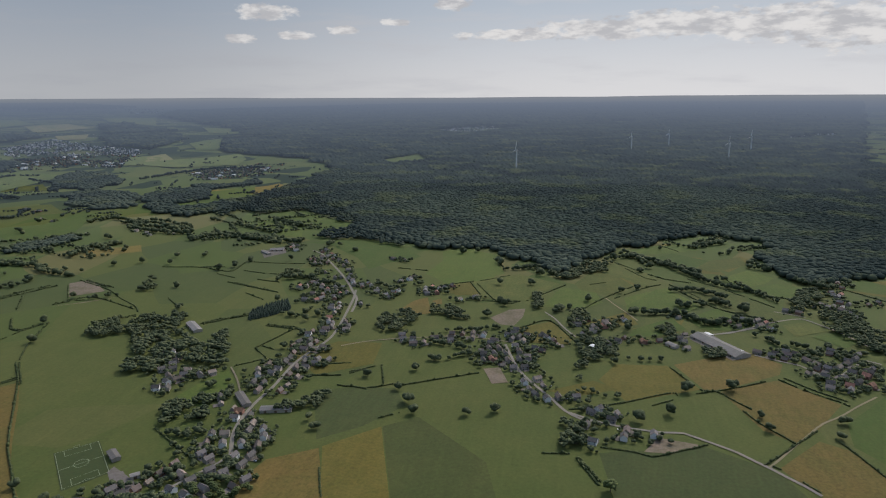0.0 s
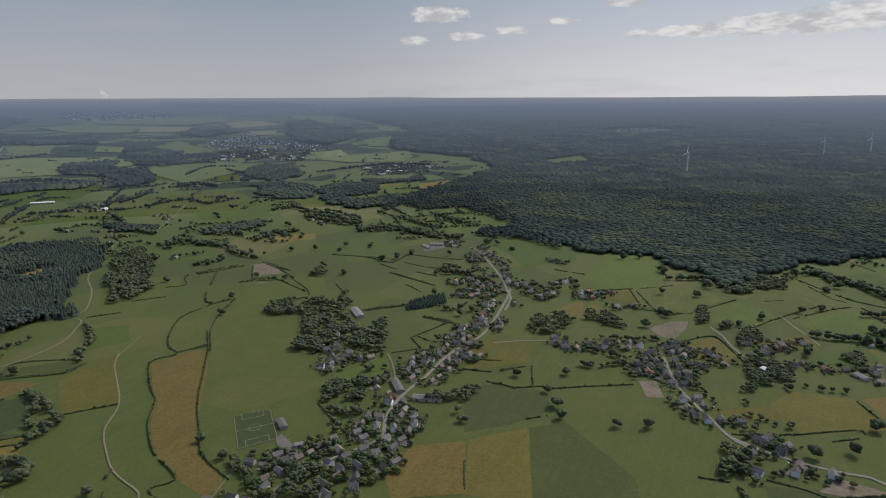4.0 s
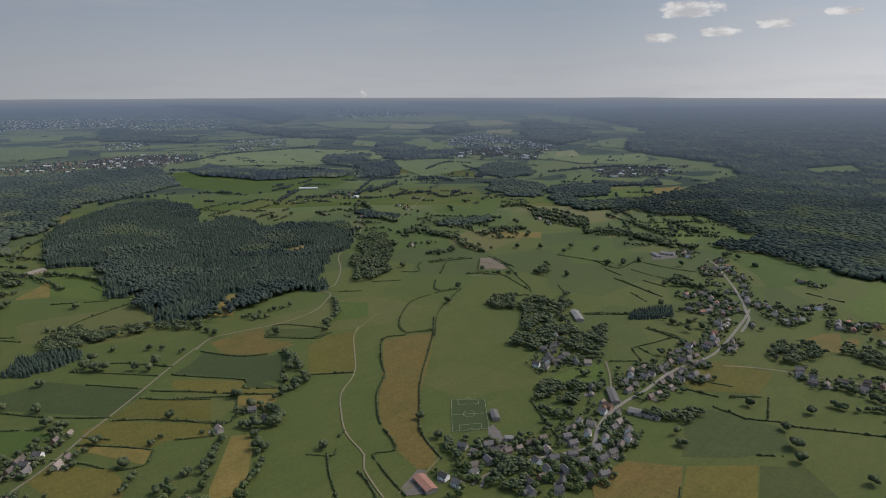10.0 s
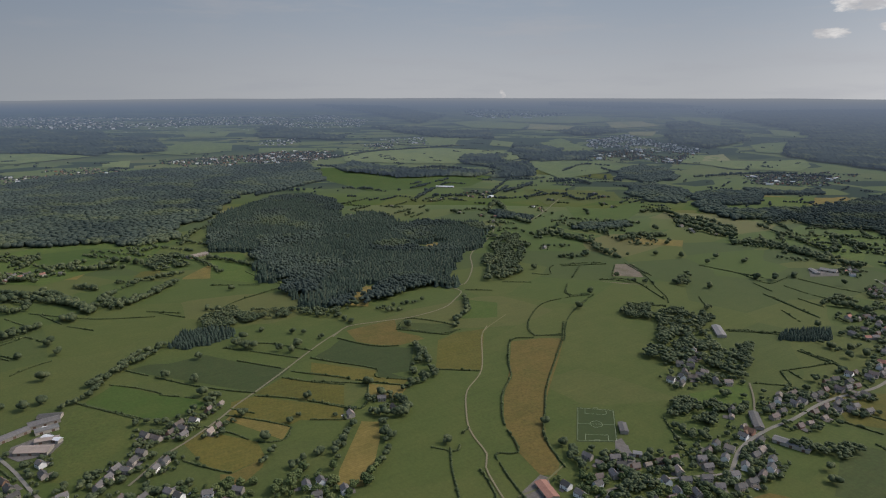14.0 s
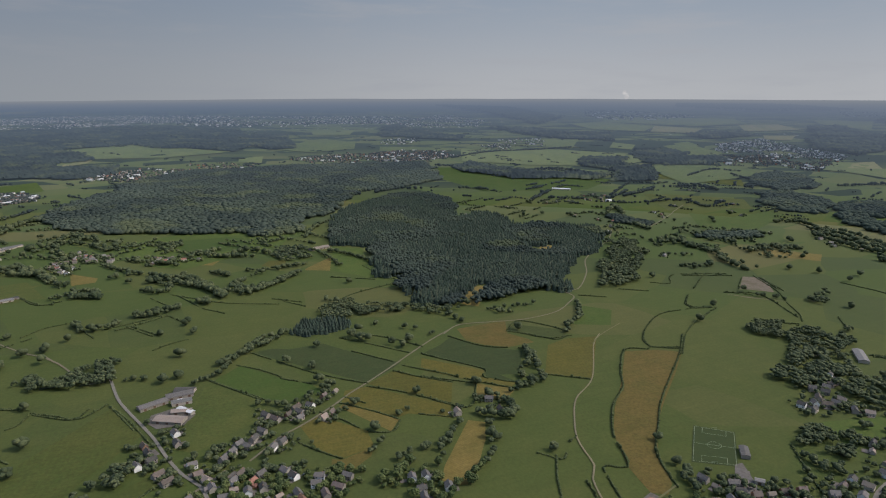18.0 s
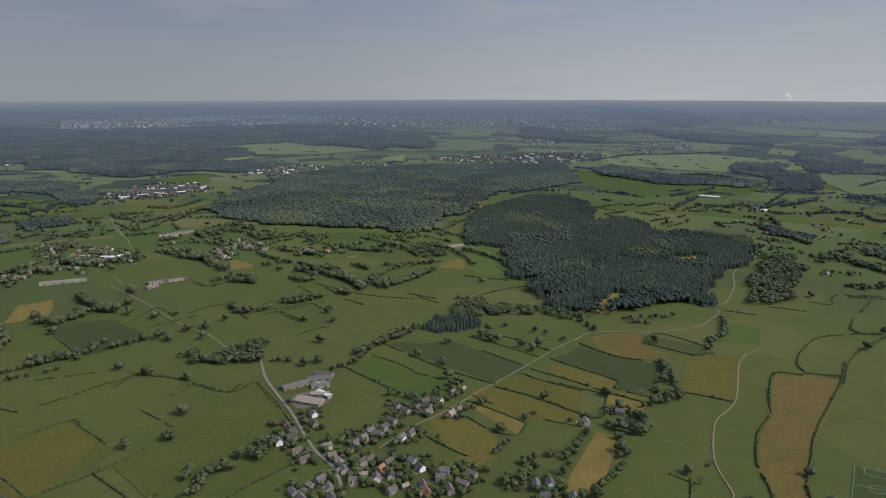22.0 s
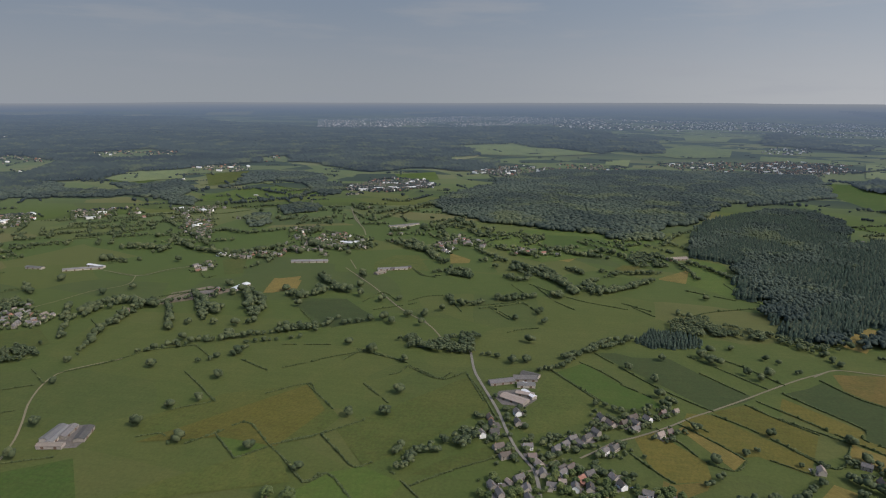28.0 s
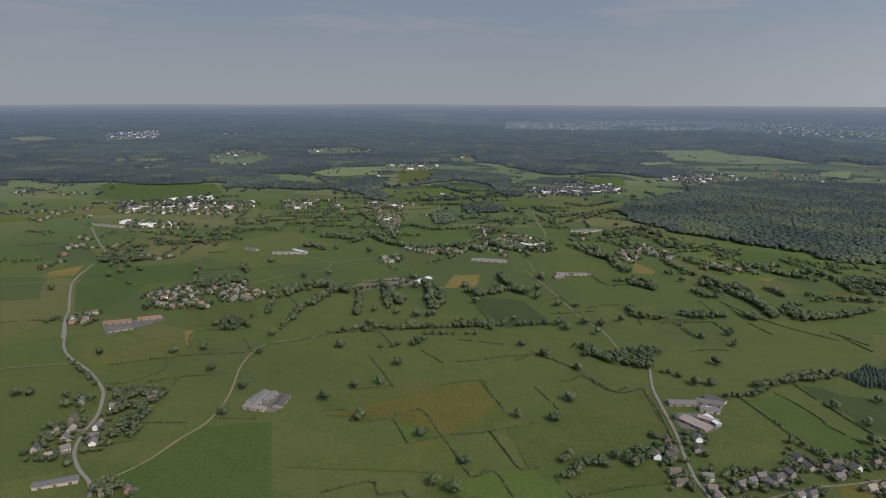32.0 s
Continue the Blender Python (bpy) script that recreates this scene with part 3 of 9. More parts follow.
def road(width, kind, pts):
    line = smooth_line(pts, 12)
    ROAD_LINES.append(np.array([q[:] for q in line]))
    v, f, rng = [], [], np.random.RandomState(len(line))
    for i, q in enumerate(line):
        d = (line[min(i + 1, len(line) - 1)] - line[max(i - 1, 0)]).normalized()
        s = Vector((-d.y, d.x)) * width / 2
        wob = 1 + rng.uniform(-.06, .06)
        z = 0.75 + 0.012 * len(ROAD_LINES) + (3.0 if q.length > FLAT else 0)
        v += [(*(q + s * wob), z), (*(q - s * wob), z)]
        if i:
            k = 2 * i
            f += [(k - 2, k - 1, k + 1), (k - 2, k + 1, k)]
    mat, label = ROADS[kind]
    ob = new("road" if kind in ("asphalt", "lane") else kind, mesh_of("road", v, f, mat))
    if ob.data.polygons[0].normal.z < 0:
        ob.data.flip_normals()
    return tagged(ob, label, "road" if kind in ("asphalt", "lane") else kind, "roads and tracks", "structure")


# ---- woods, hedges, trees ----
CLEARINGS, WOODS = [], []


def clearing(poly):
    CLEARINGS.append(poly)


def clumps(x, y, z, size, tall, rng, each):
    """Crowns of several clumps: places, half widths and half heights."""
    n = len(x)
    o = rng.normal(0, 1, (n, each, 3))
    o /= np.linalg.norm(o, axis=2)[:, :, None]
    o[:, :, 2] = np.abs(o[:, :, 2]) * 1.1 - .25
    px = x[:, None] + o[:, :, 0] * size[:, None] * .62
    py = y[:, None] + o[:, :, 1] * size[:, None] * .62
    pz = (z + tall * .52)[:, None] + o[:, :, 2] * tall[:, None] * .30
    fine = (4 / max(4, each)) ** .45
    s = size[:, None] * rng.uniform(.38, .72, (n, each)) * fine
    h = tall[:, None] * rng.uniform(.16, .28, (n, each)) * fine
    return np.stack([px, py, pz], 2).reshape(-1, 3), s.ravel(), h.ravel()


def far_wood(poly):
    """The closed, uneven canopy of a forest far off, in cells that widen with distance."""
    LAYER[0] += 1
    rng = np.random.RandomState(LAYER[0])
    p = np.array(poly, float)
    mid = math.atan2(*p.mean(0)[::-1])
    az = (np.arctan2(p[:, 1], p[:, 0]) - mid + math.pi) % (2 * math.pi) - math.pi
    r = np.hypot(p[:, 0], p[:, 1])
    near = r.min() * .93
    inv = np.arange(1 / near, 1 / (r.max() * 1.05), -2.4e-6)
    a, d = np.meshgrid(mid + np.arange(az.min() - .01, az.max() + .01, .0020), 1 / inv, indexing="ij")
    a, d = a + rng.uniform(-.0008, .0008, a.shape), d * (1 + rng.uniform(-1, 1, a.shape) * .8e-6 * d)
    x, y = d * np.cos(a), d * np.sin(a)
    ragged = np.array([(noise.noise(Vector((u / 300, v / 300, 4.0))), noise.noise(Vector((u / 300, v / 300, 9.0)))) for u, v in zip(x.ravel(), y.ravel())]).reshape(*x.shape, 2) * 130
    keep = inside(x + ragged[..., 0], y + ragged[..., 1], poly)
    for c in CLEARINGS:
        keep &= ~inside(x, y, c)
    top = 20 * (.35 + .65 * rng.rand(*x.shape)) + .0030 * np.maximum(d - FLAT, 0)
    z = np.where(keep, top, .002 * d)
    idx = np.arange(x.size).reshape(x.shape)
    q = (idx[:-1, :-1], idx[1:, :-1], idx[1:, 1:], idx[:-1, 1:])
    k = keep[:-1, :-1] & keep[1:, :-1] | keep[1:, 1:] & keep[:-1, 1:]
    tris = np.concatenate([np.stack([q[0][k], q[2][k], q[1][k]], 1), np.stack([q[0][k], q[3][k], q[2][k]], 1)])
    if not len(tris):
        return
    used = np.unique(tris)
    back = np.zeros(x.size, int)
    back[used] = np.arange(used.size)
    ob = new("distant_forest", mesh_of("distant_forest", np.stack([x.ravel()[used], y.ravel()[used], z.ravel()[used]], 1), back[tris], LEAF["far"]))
    if ob.data.polygons[0].normal.z < 0:
        ob.data.flip_normals()
    tagged(ob, "dark distant forest with stands of unlike tone, blued by painted haze", "forest", "distant forests", "stuff")


def wood(kind, spacing, height, poly):
    """A wood of many crowns on a dark floor."""
    LAYER[0] += 1
    rng = np.random.RandomState(LAYER[0])
    WOODS.append(poly)
    p = np.array(poly)
    (x0, y0), (x1, y1) = p.min(0), p.max(0)
    spacing *= 1.25 if np.hypot(*p.mean(0)) > 2600 else 1.15 if kind == "broad" and (x1 - x0) * (y1 - y0) > 9e5 else 1
    x, y = np.meshgrid(np.arange(x0, x1, spacing), np.arange(y0, y1, spacing))
    shape = x.shape
    gx, gy = x.ravel(), y.ravel()
    x, y = gx + rng.uniform(-.45, .45, gx.size) * spacing, gy + rng.uniform(-.45, .45, gx.size) * spacing
    ragged = min(42.0, .10 * math.sqrt((x1 - x0) * (y1 - y0)))
    bend = np.array([(noise.noise(Vector((a / 70, b / 70, 4.0))), noise.noise(Vector((a / 70, b / 70, 9.0)))) for a, b in zip(x, y)]).reshape(-1, 2) * ragged
    bx, by = x + bend[:, 0], y + bend[:, 1]
    keep = inside(bx, by, poly)
    for c in CLEARINGS + WOODS[:-1]:
        keep &= ~inside(bx, by, c)
    if kind == "broad" and keep.sum() < 3000 and np.hypot(*p.mean(0)) < 1900:
        keep &= np.array([noise.noise(Vector((a / 22, b / 22, 5.0))) > -.14 for a, b in zip(x, y)])
    grid = np.pad(keep.reshape(shape), 1)
    deep = grid[2:, 1:-1] & grid[:-2, 1:-1] & grid[1:-1, 2:] & grid[1:-1, :-2] & grid[2:, 2:] & grid[:-2, :-2] & grid[2:, :-2] & grid[:-2, 2:]
    edge = ~deep.ravel()[keep]
    x, y, gx, gy = x[keep], y[keep], gx[keep], gy[keep]
    if x.size < 3:
        return
    z = np.zeros(x.size)
    size = spacing * rng.uniform(.68, .95, x.size)
    tall = height * rng.uniform(.82, 1.12, x.size)
    name = {"broad": "broadleaf_wood", "mixed": "mixed_wood", "conifer": "conifer_plantation"}[kind]
    if kind in ("mixed", "conifer"):
        stand = np.array([noise.noise(Vector((a / 160, b / 160, 3.0))) for a, b in zip(x, y)]) if kind == "mixed" else np.ones(x.size)
        con = stand > -.08
        vs, fs = scatter(np.stack([x, y, z], 1)[con], spacing * rng.uniform(2.0, 2.6, con.sum()), tall[con], CONES, rng)
        ob = new(name, mesh_of(name, vs, fs, LEAF["conifer"]))
        if (~con).any():
            q = ~con
            vs, fs = scatter(*clumps(x[q], y[q], z[q], size[q], tall[q], rng, 3), BLOBS, rng)
            other = new("leafy_stand", mesh_of("leafy_stand", vs, fs, LEAF["forest"]))
            tagged(other, "stand of broadleaf crowns within the dark spruce wood", "wood", kind="stuff")
    else:
        close = np.hypot(x, y).min()
        if close < 1900 and kind == "broad":
            crowns = clumps(x, y, z, size, tall, rng, 9 if close < 1350 and x.size < 900 else 5 if x.size < 900 else 2) if x.size < 5000 else (np.stack([x, y, z + tall * np.where(edge, .48, .69)], 1), size, tall * np.where(edge, .50, .25))
            vs, fs = scatter(*crowns, BLOBS, rng)
        else:
            vs, fs = scatter(np.stack([x, y, z + tall * np.where(edge, .48, .69)], 1), size, tall * np.where(edge, .50, .25), BLOBS, rng)
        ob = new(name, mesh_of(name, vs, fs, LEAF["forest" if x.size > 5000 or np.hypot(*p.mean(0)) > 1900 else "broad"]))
    tagged(ob, {"broad": "dense wood of dark green broadleaf crowns", "mixed": "dense dark spruce wood with leafy patches", "conifer": "dense stand of dark green conifers"}[kind], "wood", "woods", "stuff")
    # small floor square under each crown, raised in big woods to fill dark gaps
    big = gx.size
    gx, gy = gx[~edge], gy[~edge]
    if not gx.size:
        return
    # Added sheet: half to .7 of tree height in big woods, lightening shaded gaps.
    level = np.full(4 * gx.size, (.70 if big > 5000 and kind == "broad" else .50) * height if big > 1500 else .6)
    g, n = spacing * .5, gx.size
    cx = np.stack([gx - g, gx + g, gx + g, gx - g], 1).ravel()
    cy = np.stack([gy - g, gy - g, gy + g, gy + g], 1).ravel()
    i = np.arange(n) * 4
    tris = np.concatenate([np.stack([i, i + 1, i + 2], 1), np.stack([i, i + 2, i + 3], 1)])
    floor = new("wood_floor", mesh_of("wood_floor", np.stack([cx, cy, level], 1), tris, LEAF["forest"] if big > 5000 and kind == "broad" else WOODFLOOR))
    tagged(floor, "dark leafy sheet under the crowns, raised into big woods to fill gaps", "forest floor", kind="structure")


def hedge(height, pts):
    LAYER[0] += 1
    rng = np.random.RandomState(LAYER[0])
    far = math.hypot(*pts[0]) > 1500
    line = smooth_line(pts, 3.2 if far else 2.0) if len(pts) > 2 else [Vector(pts[0]).lerp(Vector(pts[1]), i / max(2, int((Vector(pts[1]) - Vector(pts[0])).length / 2))) for i in range(max(2, int((Vector(pts[1]) - Vector(pts[0])).length / 2)))]
    q = np.array([p[:] for p in line])
    q = q + rng.normal(0, .35, q.shape)
    bare = np.array([noise.noise(Vector((a / 25, b / 25, 9.0))) for a, b in q]) > .42
    q = q[~bare] if (~bare).sum() > 4 else q
    s = rng.uniform(1.1, 1.9, len(q)) * (1.25 if far else 1)
    h = height * rng.uniform(.45, .85, len(q))
    tall = rng.rand(len(q)) < .05
    h[tall] *= 1.9
    s[tall] *= 1.5
    vs, fs = scatter(np.stack([q[:, 0], q[:, 1], h * .7], 1), s, h, BLOBS, rng)
    ob = new("hedge", mesh_of("hedge", vs, fs, LEAF["hedge"]))
    return tagged(ob, "dark green clipped field hedge with gaps along a meadow edge", "hedge", "field hedges")


TREES = []


def tree_row(spacing, size, pts):
    rng = np.random.RandomState(len(TREES) + 7)
    for q in smooth_line(pts, spacing * .85):
        if rng.rand() < .9:
            TREES.append((q.x + rng.normal(0, 2.2), q.y + rng.normal(0, 2.2), size * rng.uniform(.95, 1.8)))


def lone_trees(size, pts):
    rng = np.random.RandomState(len(TREES) + 7)
    for x, y in pts:
        TREES.append((x, y, size * rng.uniform(1.15, 1.6)))


def tree_kind(seed):
    """A round hedgerow tree about one metre wide for scaling: trunk with limbs, crown of many clumps."""
    rng = np.random.RandomState(seed)
    root = new("tree")
    bm = bmesh.new()
    for tip, r0, r1 in [((0, 0, .45), .045, .03)] + [((math.cos(a) * .24, math.sin(a) * .24, .62 + .1 * i / 5), .022, .008) for i, a in enumerate(np.arange(5) * 1.3 + seed)]:
        start = Vector((0, 0, 0)) if r0 > .03 else Vector((0, 0, .32))
        d = Vector(tip) - start
        m = Matrix.Translation(start + d / 2) @ d.to_track_quat("Z", "Y").to_matrix().to_4x4()
        bmesh.ops.create_cone(bm, cap_ends=True, segments=7, radius1=r0, radius2=r1, depth=d.length, matrix=m)
    part("trunk", bm, BARK, root, "short grey-brown trunk with spreading limbs")
    n = 70
    d = rng.normal(size=(n, 3))
    d /= np.linalg.norm(d, axis=1)[:, None]
    rad = rng.uniform(.55, 1.0, n)
    lobes = 1 + .22 * np.sin(3 * np.arctan2(d[:, 1], d[:, 0]) + seed) * (1 - abs(d[:, 2]))
    places = d * rad[:, None] * lobes[:, None] * (.40, .40, .33) + (0, 0, .62)
    places = places[places[:, 2] > .28]
    vs, fs = scatter(places, rng.uniform(.09, .17, n), rng.uniform(.07, .13, n), BLOBS, rng)
    crown = new("crown", mesh_of("crown", vs, fs, LEAF["tree"]))
    crown.parent = root
    return tagged(root, "round dark green broadleaf tree standing in pasture", "tree", "hedgerow trees")


# ---- buildings ----
WALLS = {
    "stone": material("field_stone_wall", ((.24, .215, .18), (.30, .27, .23), (.18, .16, .135)), scales=(.4, 3.0), by_object=.2),
    "cream": material("cream_render", ((.34, .305, .25), (.40, .36, .30), (.27, .245, .205)), scales=(.2, 2.0), by_object=.15),
    "white": material("white_render", ((.66, .65, .62), (.72, .71, .68), (.54, .53, .50)), scales=(.2, 2.0), by_object=.1),
    "brick": material("brick_wall", ((.23, .13, .09), (.28, .16, .115), (.18, .11, .08)), scales=(.3, 3.0), by_object=.2),
}
ROOFS = {
    "slate": material("slate_roof", ((.094, .087, .080), (.128, .119, .108), (.064, .060, .056)), scales=(.3, 2.5), rough=.8, by_object=.40, spec=.15),
    "grey": material("fibre_cement_roof", ((.121, .115, .108), (.152, .146, .137), (.092, .089, .082)), scales=(.1, 1.5), rough=.75, by_object=.25, wave=(1.2, 0, .12)),
    "red": material("clay_tile_roof", ((.20, .105, .07), (.25, .135, .09), (.15, .085, .062)), scales=(.2, 2.5), rough=.85, by_object=.2),
    "tan": material("old_tile_roof", ((.195, .160, .128), (.235, .195, .158), (.150, .125, .104)), scales=(.15, 2.0), rough=.85, by_object=.2),
    "brown": material("brown_tile_roof", ((.115, .092, .078), (.145, .118, .100), (.085, .070, .060)), scales=(.2, 2.5), rough=.85, by_object=.3),
    "white": material("white_sheet_roof", ((.484, .485, .486), (.546, .539, .532), (.390, .393, .395)), scales=(.05, 1.0), rough=.5, spec=.5),
}
GLASS = material("window_glass", ((.02, .025, .03), (.03, .035, .04), (.04, .045, .05)), scales=(1, 4), rough=.08, spec=.6)
DOOR = material("painted_door", ((.10, .06, .04), (.14, .09, .06), (.08, .05, .04)), scales=(1, 4), rough=.6)
STACK = material("chimney_brick", ((.24, .14, .10), (.30, .18, .13), (.18, .11, .08)), scales=(1, 5))


def gable(bm, L, W, h, top):
    """Walls with two gables, ridge along x."""
    v = [bm.verts.new(p) for p in ((-L / 2, -W / 2, 0), (L / 2, -W / 2, 0), (L / 2, W / 2, 0), (-L / 2, W / 2, 0), (-L / 2, -W / 2, h), (L / 2, -W / 2, h), (L / 2, W / 2, h), (-L / 2, W / 2, h), (-L / 2, 0, top), (L / 2, 0, top))]
    for q in ((3, 2, 1, 0), (0, 1, 5, 4), (2, 3, 7, 6), (1, 2, 6, 9, 5), (3, 0, 4, 8, 7), (4, 5, 9, 8), (6, 7, 8, 9)):
        bm.faces.new([v[i] for i in q])


def pitched(bm, L, W, h, top, over=.45, thick=.22):
    """Two roof slopes with overhang and thickness."""
    run = W / 2 + over
    eave = h - (top - h) * over / (W / 2)
    for s in (-1, 1):
        a = [(-L / 2 - over, s * run, eave), (L / 2 + over, s * run, eave), (L / 2 + over, 0, top), (-L / 2 - over, 0, top)]
        lo = [bm.verts.new((x, y, z + .06)) for x, y, z in a]
        hi = [bm.verts.new((x, y, z + .06 + thick)) for x, y, z in a]
        for q in ((lo[3], lo[2], lo[1], lo[0]), (hi[0], hi[1], hi[2], hi[3]), *[(lo[i], lo[(i + 1) % 4], hi[(i + 1) % 4], hi[i]) for i in range(4)]):
            bm.faces.new(q)
    bmesh.ops.recalc_face_normals(bm, faces=bm.faces[:])


def house_kind(L, W, h, top, wall, roof, label, wing=False):
    root = new("house")
    bm = bmesh.new()
    gable(bm, L, W, h, top)
    if wing:
        b2 = bmesh.new()
        gable(b2, L * .5, W * .7, h * .7, top * .72)
        b2.transform(Matrix.Translation((L * .15, W * .62, 0)) @ Matrix.Rotation(radians(90), 4, "Z"))
        me = bpy.data.meshes.new("wing")
        b2.to_mesh(me)
        b2.free()
        bm.from_mesh(me)
        bpy.data.meshes.remove(me)
    part("wall", bm, WALLS[wall], root)
    bm = bmesh.new()
    pitched(bm, L, W, h, top)
    if wing:
        b2 = bmesh.new()
        pitched(b2, L * .5, W * .7, h * .7, top * .72)
        b2.transform(Matrix.Translation((L * .15, W * .62, 0)) @ Matrix.Rotation(radians(90), 4, "Z"))
        me = bpy.data.meshes.new("wing")
        b2.to_mesh(me)
        b2.free()
        bm.from_mesh(me)
        bpy.data.meshes.remove(me)
    part("roof", bm, ROOFS[roof], root)
    bm = bmesh.new()
    box(bm, L * .3 - .4, -.9, top - 1.2, L * .3 + .4, -.2, top + 1.0)
    stack = part("chimney", bm, STACK, root)
    bm = bmesh.new()
    bmesh.ops.create_cone(bm, cap_ends=True, segments=8, radius1=.17, radius2=.13, depth=.5, matrix=Matrix.Translation((L * .3, -.55, top + 1.25)))
    part("chimney_pot", bm, ROOFS["red"], stack, "red clay chimney pot")
    bm = bmesh.new()
    box(bm, -.55, -W / 2 - .06, 0, .55, -W / 2 + .1, 2.1)
    part("door", bm, DOOR, root)
    pane = None
    for y in (-W / 2, W / 2):
        for x in (-L * .3, L * .3):
            for z in ((1.0, 3.5) if h > 4.5 else (1.0,)):
                if pane is None:
                    bm = bmesh.new()
                    box(bm, -.7, -.05, 0, .7, .05, 1.35)
                    pane = part("window", bm, GLASS, root)
                    pane.location = (x, y, z)
                else:
                    w = new("window", pane.data)
                    w.parent, w.location = root, (x, y, z)
    return tagged(root, label, "house", "village houses")


HOUSES = []
SHEDS = []


def homes(kind, rows):
    for x, y, a in rows:
        HOUSES.append((x, y, a, kind))


def shed(roof, x, y, L, W, a):
    """A long farm building or hall with a low roof and a big door."""
    h, rise = 4.5, max(1.0, W * .14)
    if W > L:
        L, W, a = W, L, a + 90
    SHEDS.append((x, y, L))
    root = new("barn")
    root.matrix_world = pose(*fold([(x, y, 0)])[0], 0, 0, a) @ Matrix.Scale(fold_scale(x, y), 4)
    bm = bmesh.new()
    gable(bm, L, W, h, h + rise)
    part("wall", bm, WALLS["stone" if roof in ("slate", "tan", "red") else "cream"], root)
    bm = bmesh.new()
    pitched(bm, L, W, h, h + rise, .6, .2)
    part("roof", bm, ROOFS[roof], root)
    for i in range(max(1, min(5, int(L / 12)))):
        bm = bmesh.new()
        c = -L / 2 + (i + .5) * L / max(1, min(5, int(L / 12)))
        box(bm, c - 1.8, -W / 2 - .08, 0, c + 1.8, -W / 2 + .1, 3.4)
        part("barn_door", bm, DOOR, root)
    what = {"slate": "dark slate-grey", "grey": "grey corrugated", "red": "red-brown tiled", "tan": "weathered tan tiled", "white": "white sheet"}[roof]
    return tagged(root, f"long farm building with a {what} roof beside a yard", "barn", "farm buildings")


TOWN = []


def town(spacing, poly):
    """A far settlement of small houses and gardens."""
    rng = np.random.RandomState(len(TOWN) + 11)
    p = np.array(poly)
    (x0, y0), (x1, y1) = p.min(0), p.max(0)
    s, d = spacing, np.hypot(*p.mean(0))
    x, y = np.meshgrid(np.arange(x0, x1, s), np.arange(y0, y1, s))
    x, y = x.ravel() + rng.uniform(-.4, .4, x.size) * s, y.ravel() + rng.uniform(-.4, .4, x.size) * s
    keep = inside(x, y, poly) & (np.array([noise.noise(Vector((a / (9 * s), b / (9 * s), 6.0))) for a, b in zip(x, y)]) * 1.3 + .70 > rng.rand(x.size))
    for a, b in zip(x[keep], y[keep]):
        TOWN.append((a, b, rng.uniform(0, 180), max(1.0, s / 70)))
        for _ in range(3 if d < 6000 else 1):
            TREES.append((a + rng.normal(0, s * .4), b + rng.normal(0, s * .4), 9 * max(1, s / 60) * rng.uniform(.7, 1.3)))


def turbine(x, y):
    k = fold_scale(x, y)
    root = new("wind_turbine")
    root.matrix_world = pose(*fold([(x, y, 0)])[0], 0, 0, math.degrees(math.atan2(y, x)) + 60)
    bm = bmesh.new()
    bmesh.ops.create_cone(bm, cap_ends=True, segments=14, radius1=4.2 * k, radius2=2.4 * k, depth=115 * k, matrix=Matrix.Translation((0, 0, 57.5 * k)))
    part("tower", bm, WALLS["white"], root)
    bm = bmesh.new()
    box(bm, -6 * k, -2.2 * k, 113 * k, 7 * k, 2.2 * k, 118 * k)
    part("nacelle", bm, WALLS["white"], root)
    bm = bmesh.new()
    bmesh.ops.create_icosphere(bm, subdivisions=2, radius=2.4 * k, matrix=Matrix.Translation((8.5 * k, 0, 115.5 * k)))
    hub = part("hub", bm, WALLS["white"], root)
    for i in range(3):
        bm = bmesh.new()
        v = [bm.verts.new((dx * k, dy * k, z * k)) for z, w, t in ((1, 1.4, .9), (12, 2.1, .6), (50, .5, .2)) for dx, dy in ((-t, -w), (t, -w), (t, w), (-t, w))]
        for r in (0, 4):
            for j in range(4):
                bm.faces.new((v[r + j], v[r + (j + 1) % 4], v[r + 4 + (j + 1) % 4], v[r + 4 + j]))
        bm.faces.new(v[8:12])
        bm.transform(Matrix.Translation((8.5 * k, 0, 115.5 * k)) @ Matrix.Rotation(radians(120 * i + 14), 4, "X"))
        bmesh.ops.recalc_face_normals(bm, faces=bm.faces[:])
        part("blade", bm, WALLS["white"], hub)
    return tagged(root, "tall white three-bladed wind turbine above the forest", "wind turbine", "wind turbines")


# ---- the plan ----
# roads, lanes and tracks
road(5.30, "asphalt", [(-449.9, 1352.5), (-435, 1289.3), (-418.8, 1192.4), (-406.8, 1111.8), (-402.8, 1054.9), (-408.3, 1013.3), (-415.8, 978.1), (-421, 931.4), (-419.1, 881.7), (-417.3, 841.9), (-419.9, 798.1), (-418.3, 756.1), (-410.8, 713.1), (-396.2, 678.5), (-385.8, 656.9)])
road(5.30, "asphalt", [(-410.5, 1202.5), (-417.4, 1246.1), (-428.6, 1292), (-452.8, 1339), (-477.7, 1389.6), (-513, 1453), (-555, 1521), (-611, 1607), (-649, 1666), (-692, 1705)])
road(3.78, "asphalt", [(-386.8, 655.6), (-391.8, 638.5), (-407.1, 607.3), (-422.1, 576.6), (-431.4, 549.3), (-438.7, 529.7), (-438.6, 511.5), (-428.1, 491.2)])
road(3.52, "lane", [(-371, 1022.4), (-336.6, 1048.3), (-291.9, 1069.7), (-244.8, 1084.9), (-177.5, 1103.7), (-117, 1100.6), (-67.1, 1089.2)])
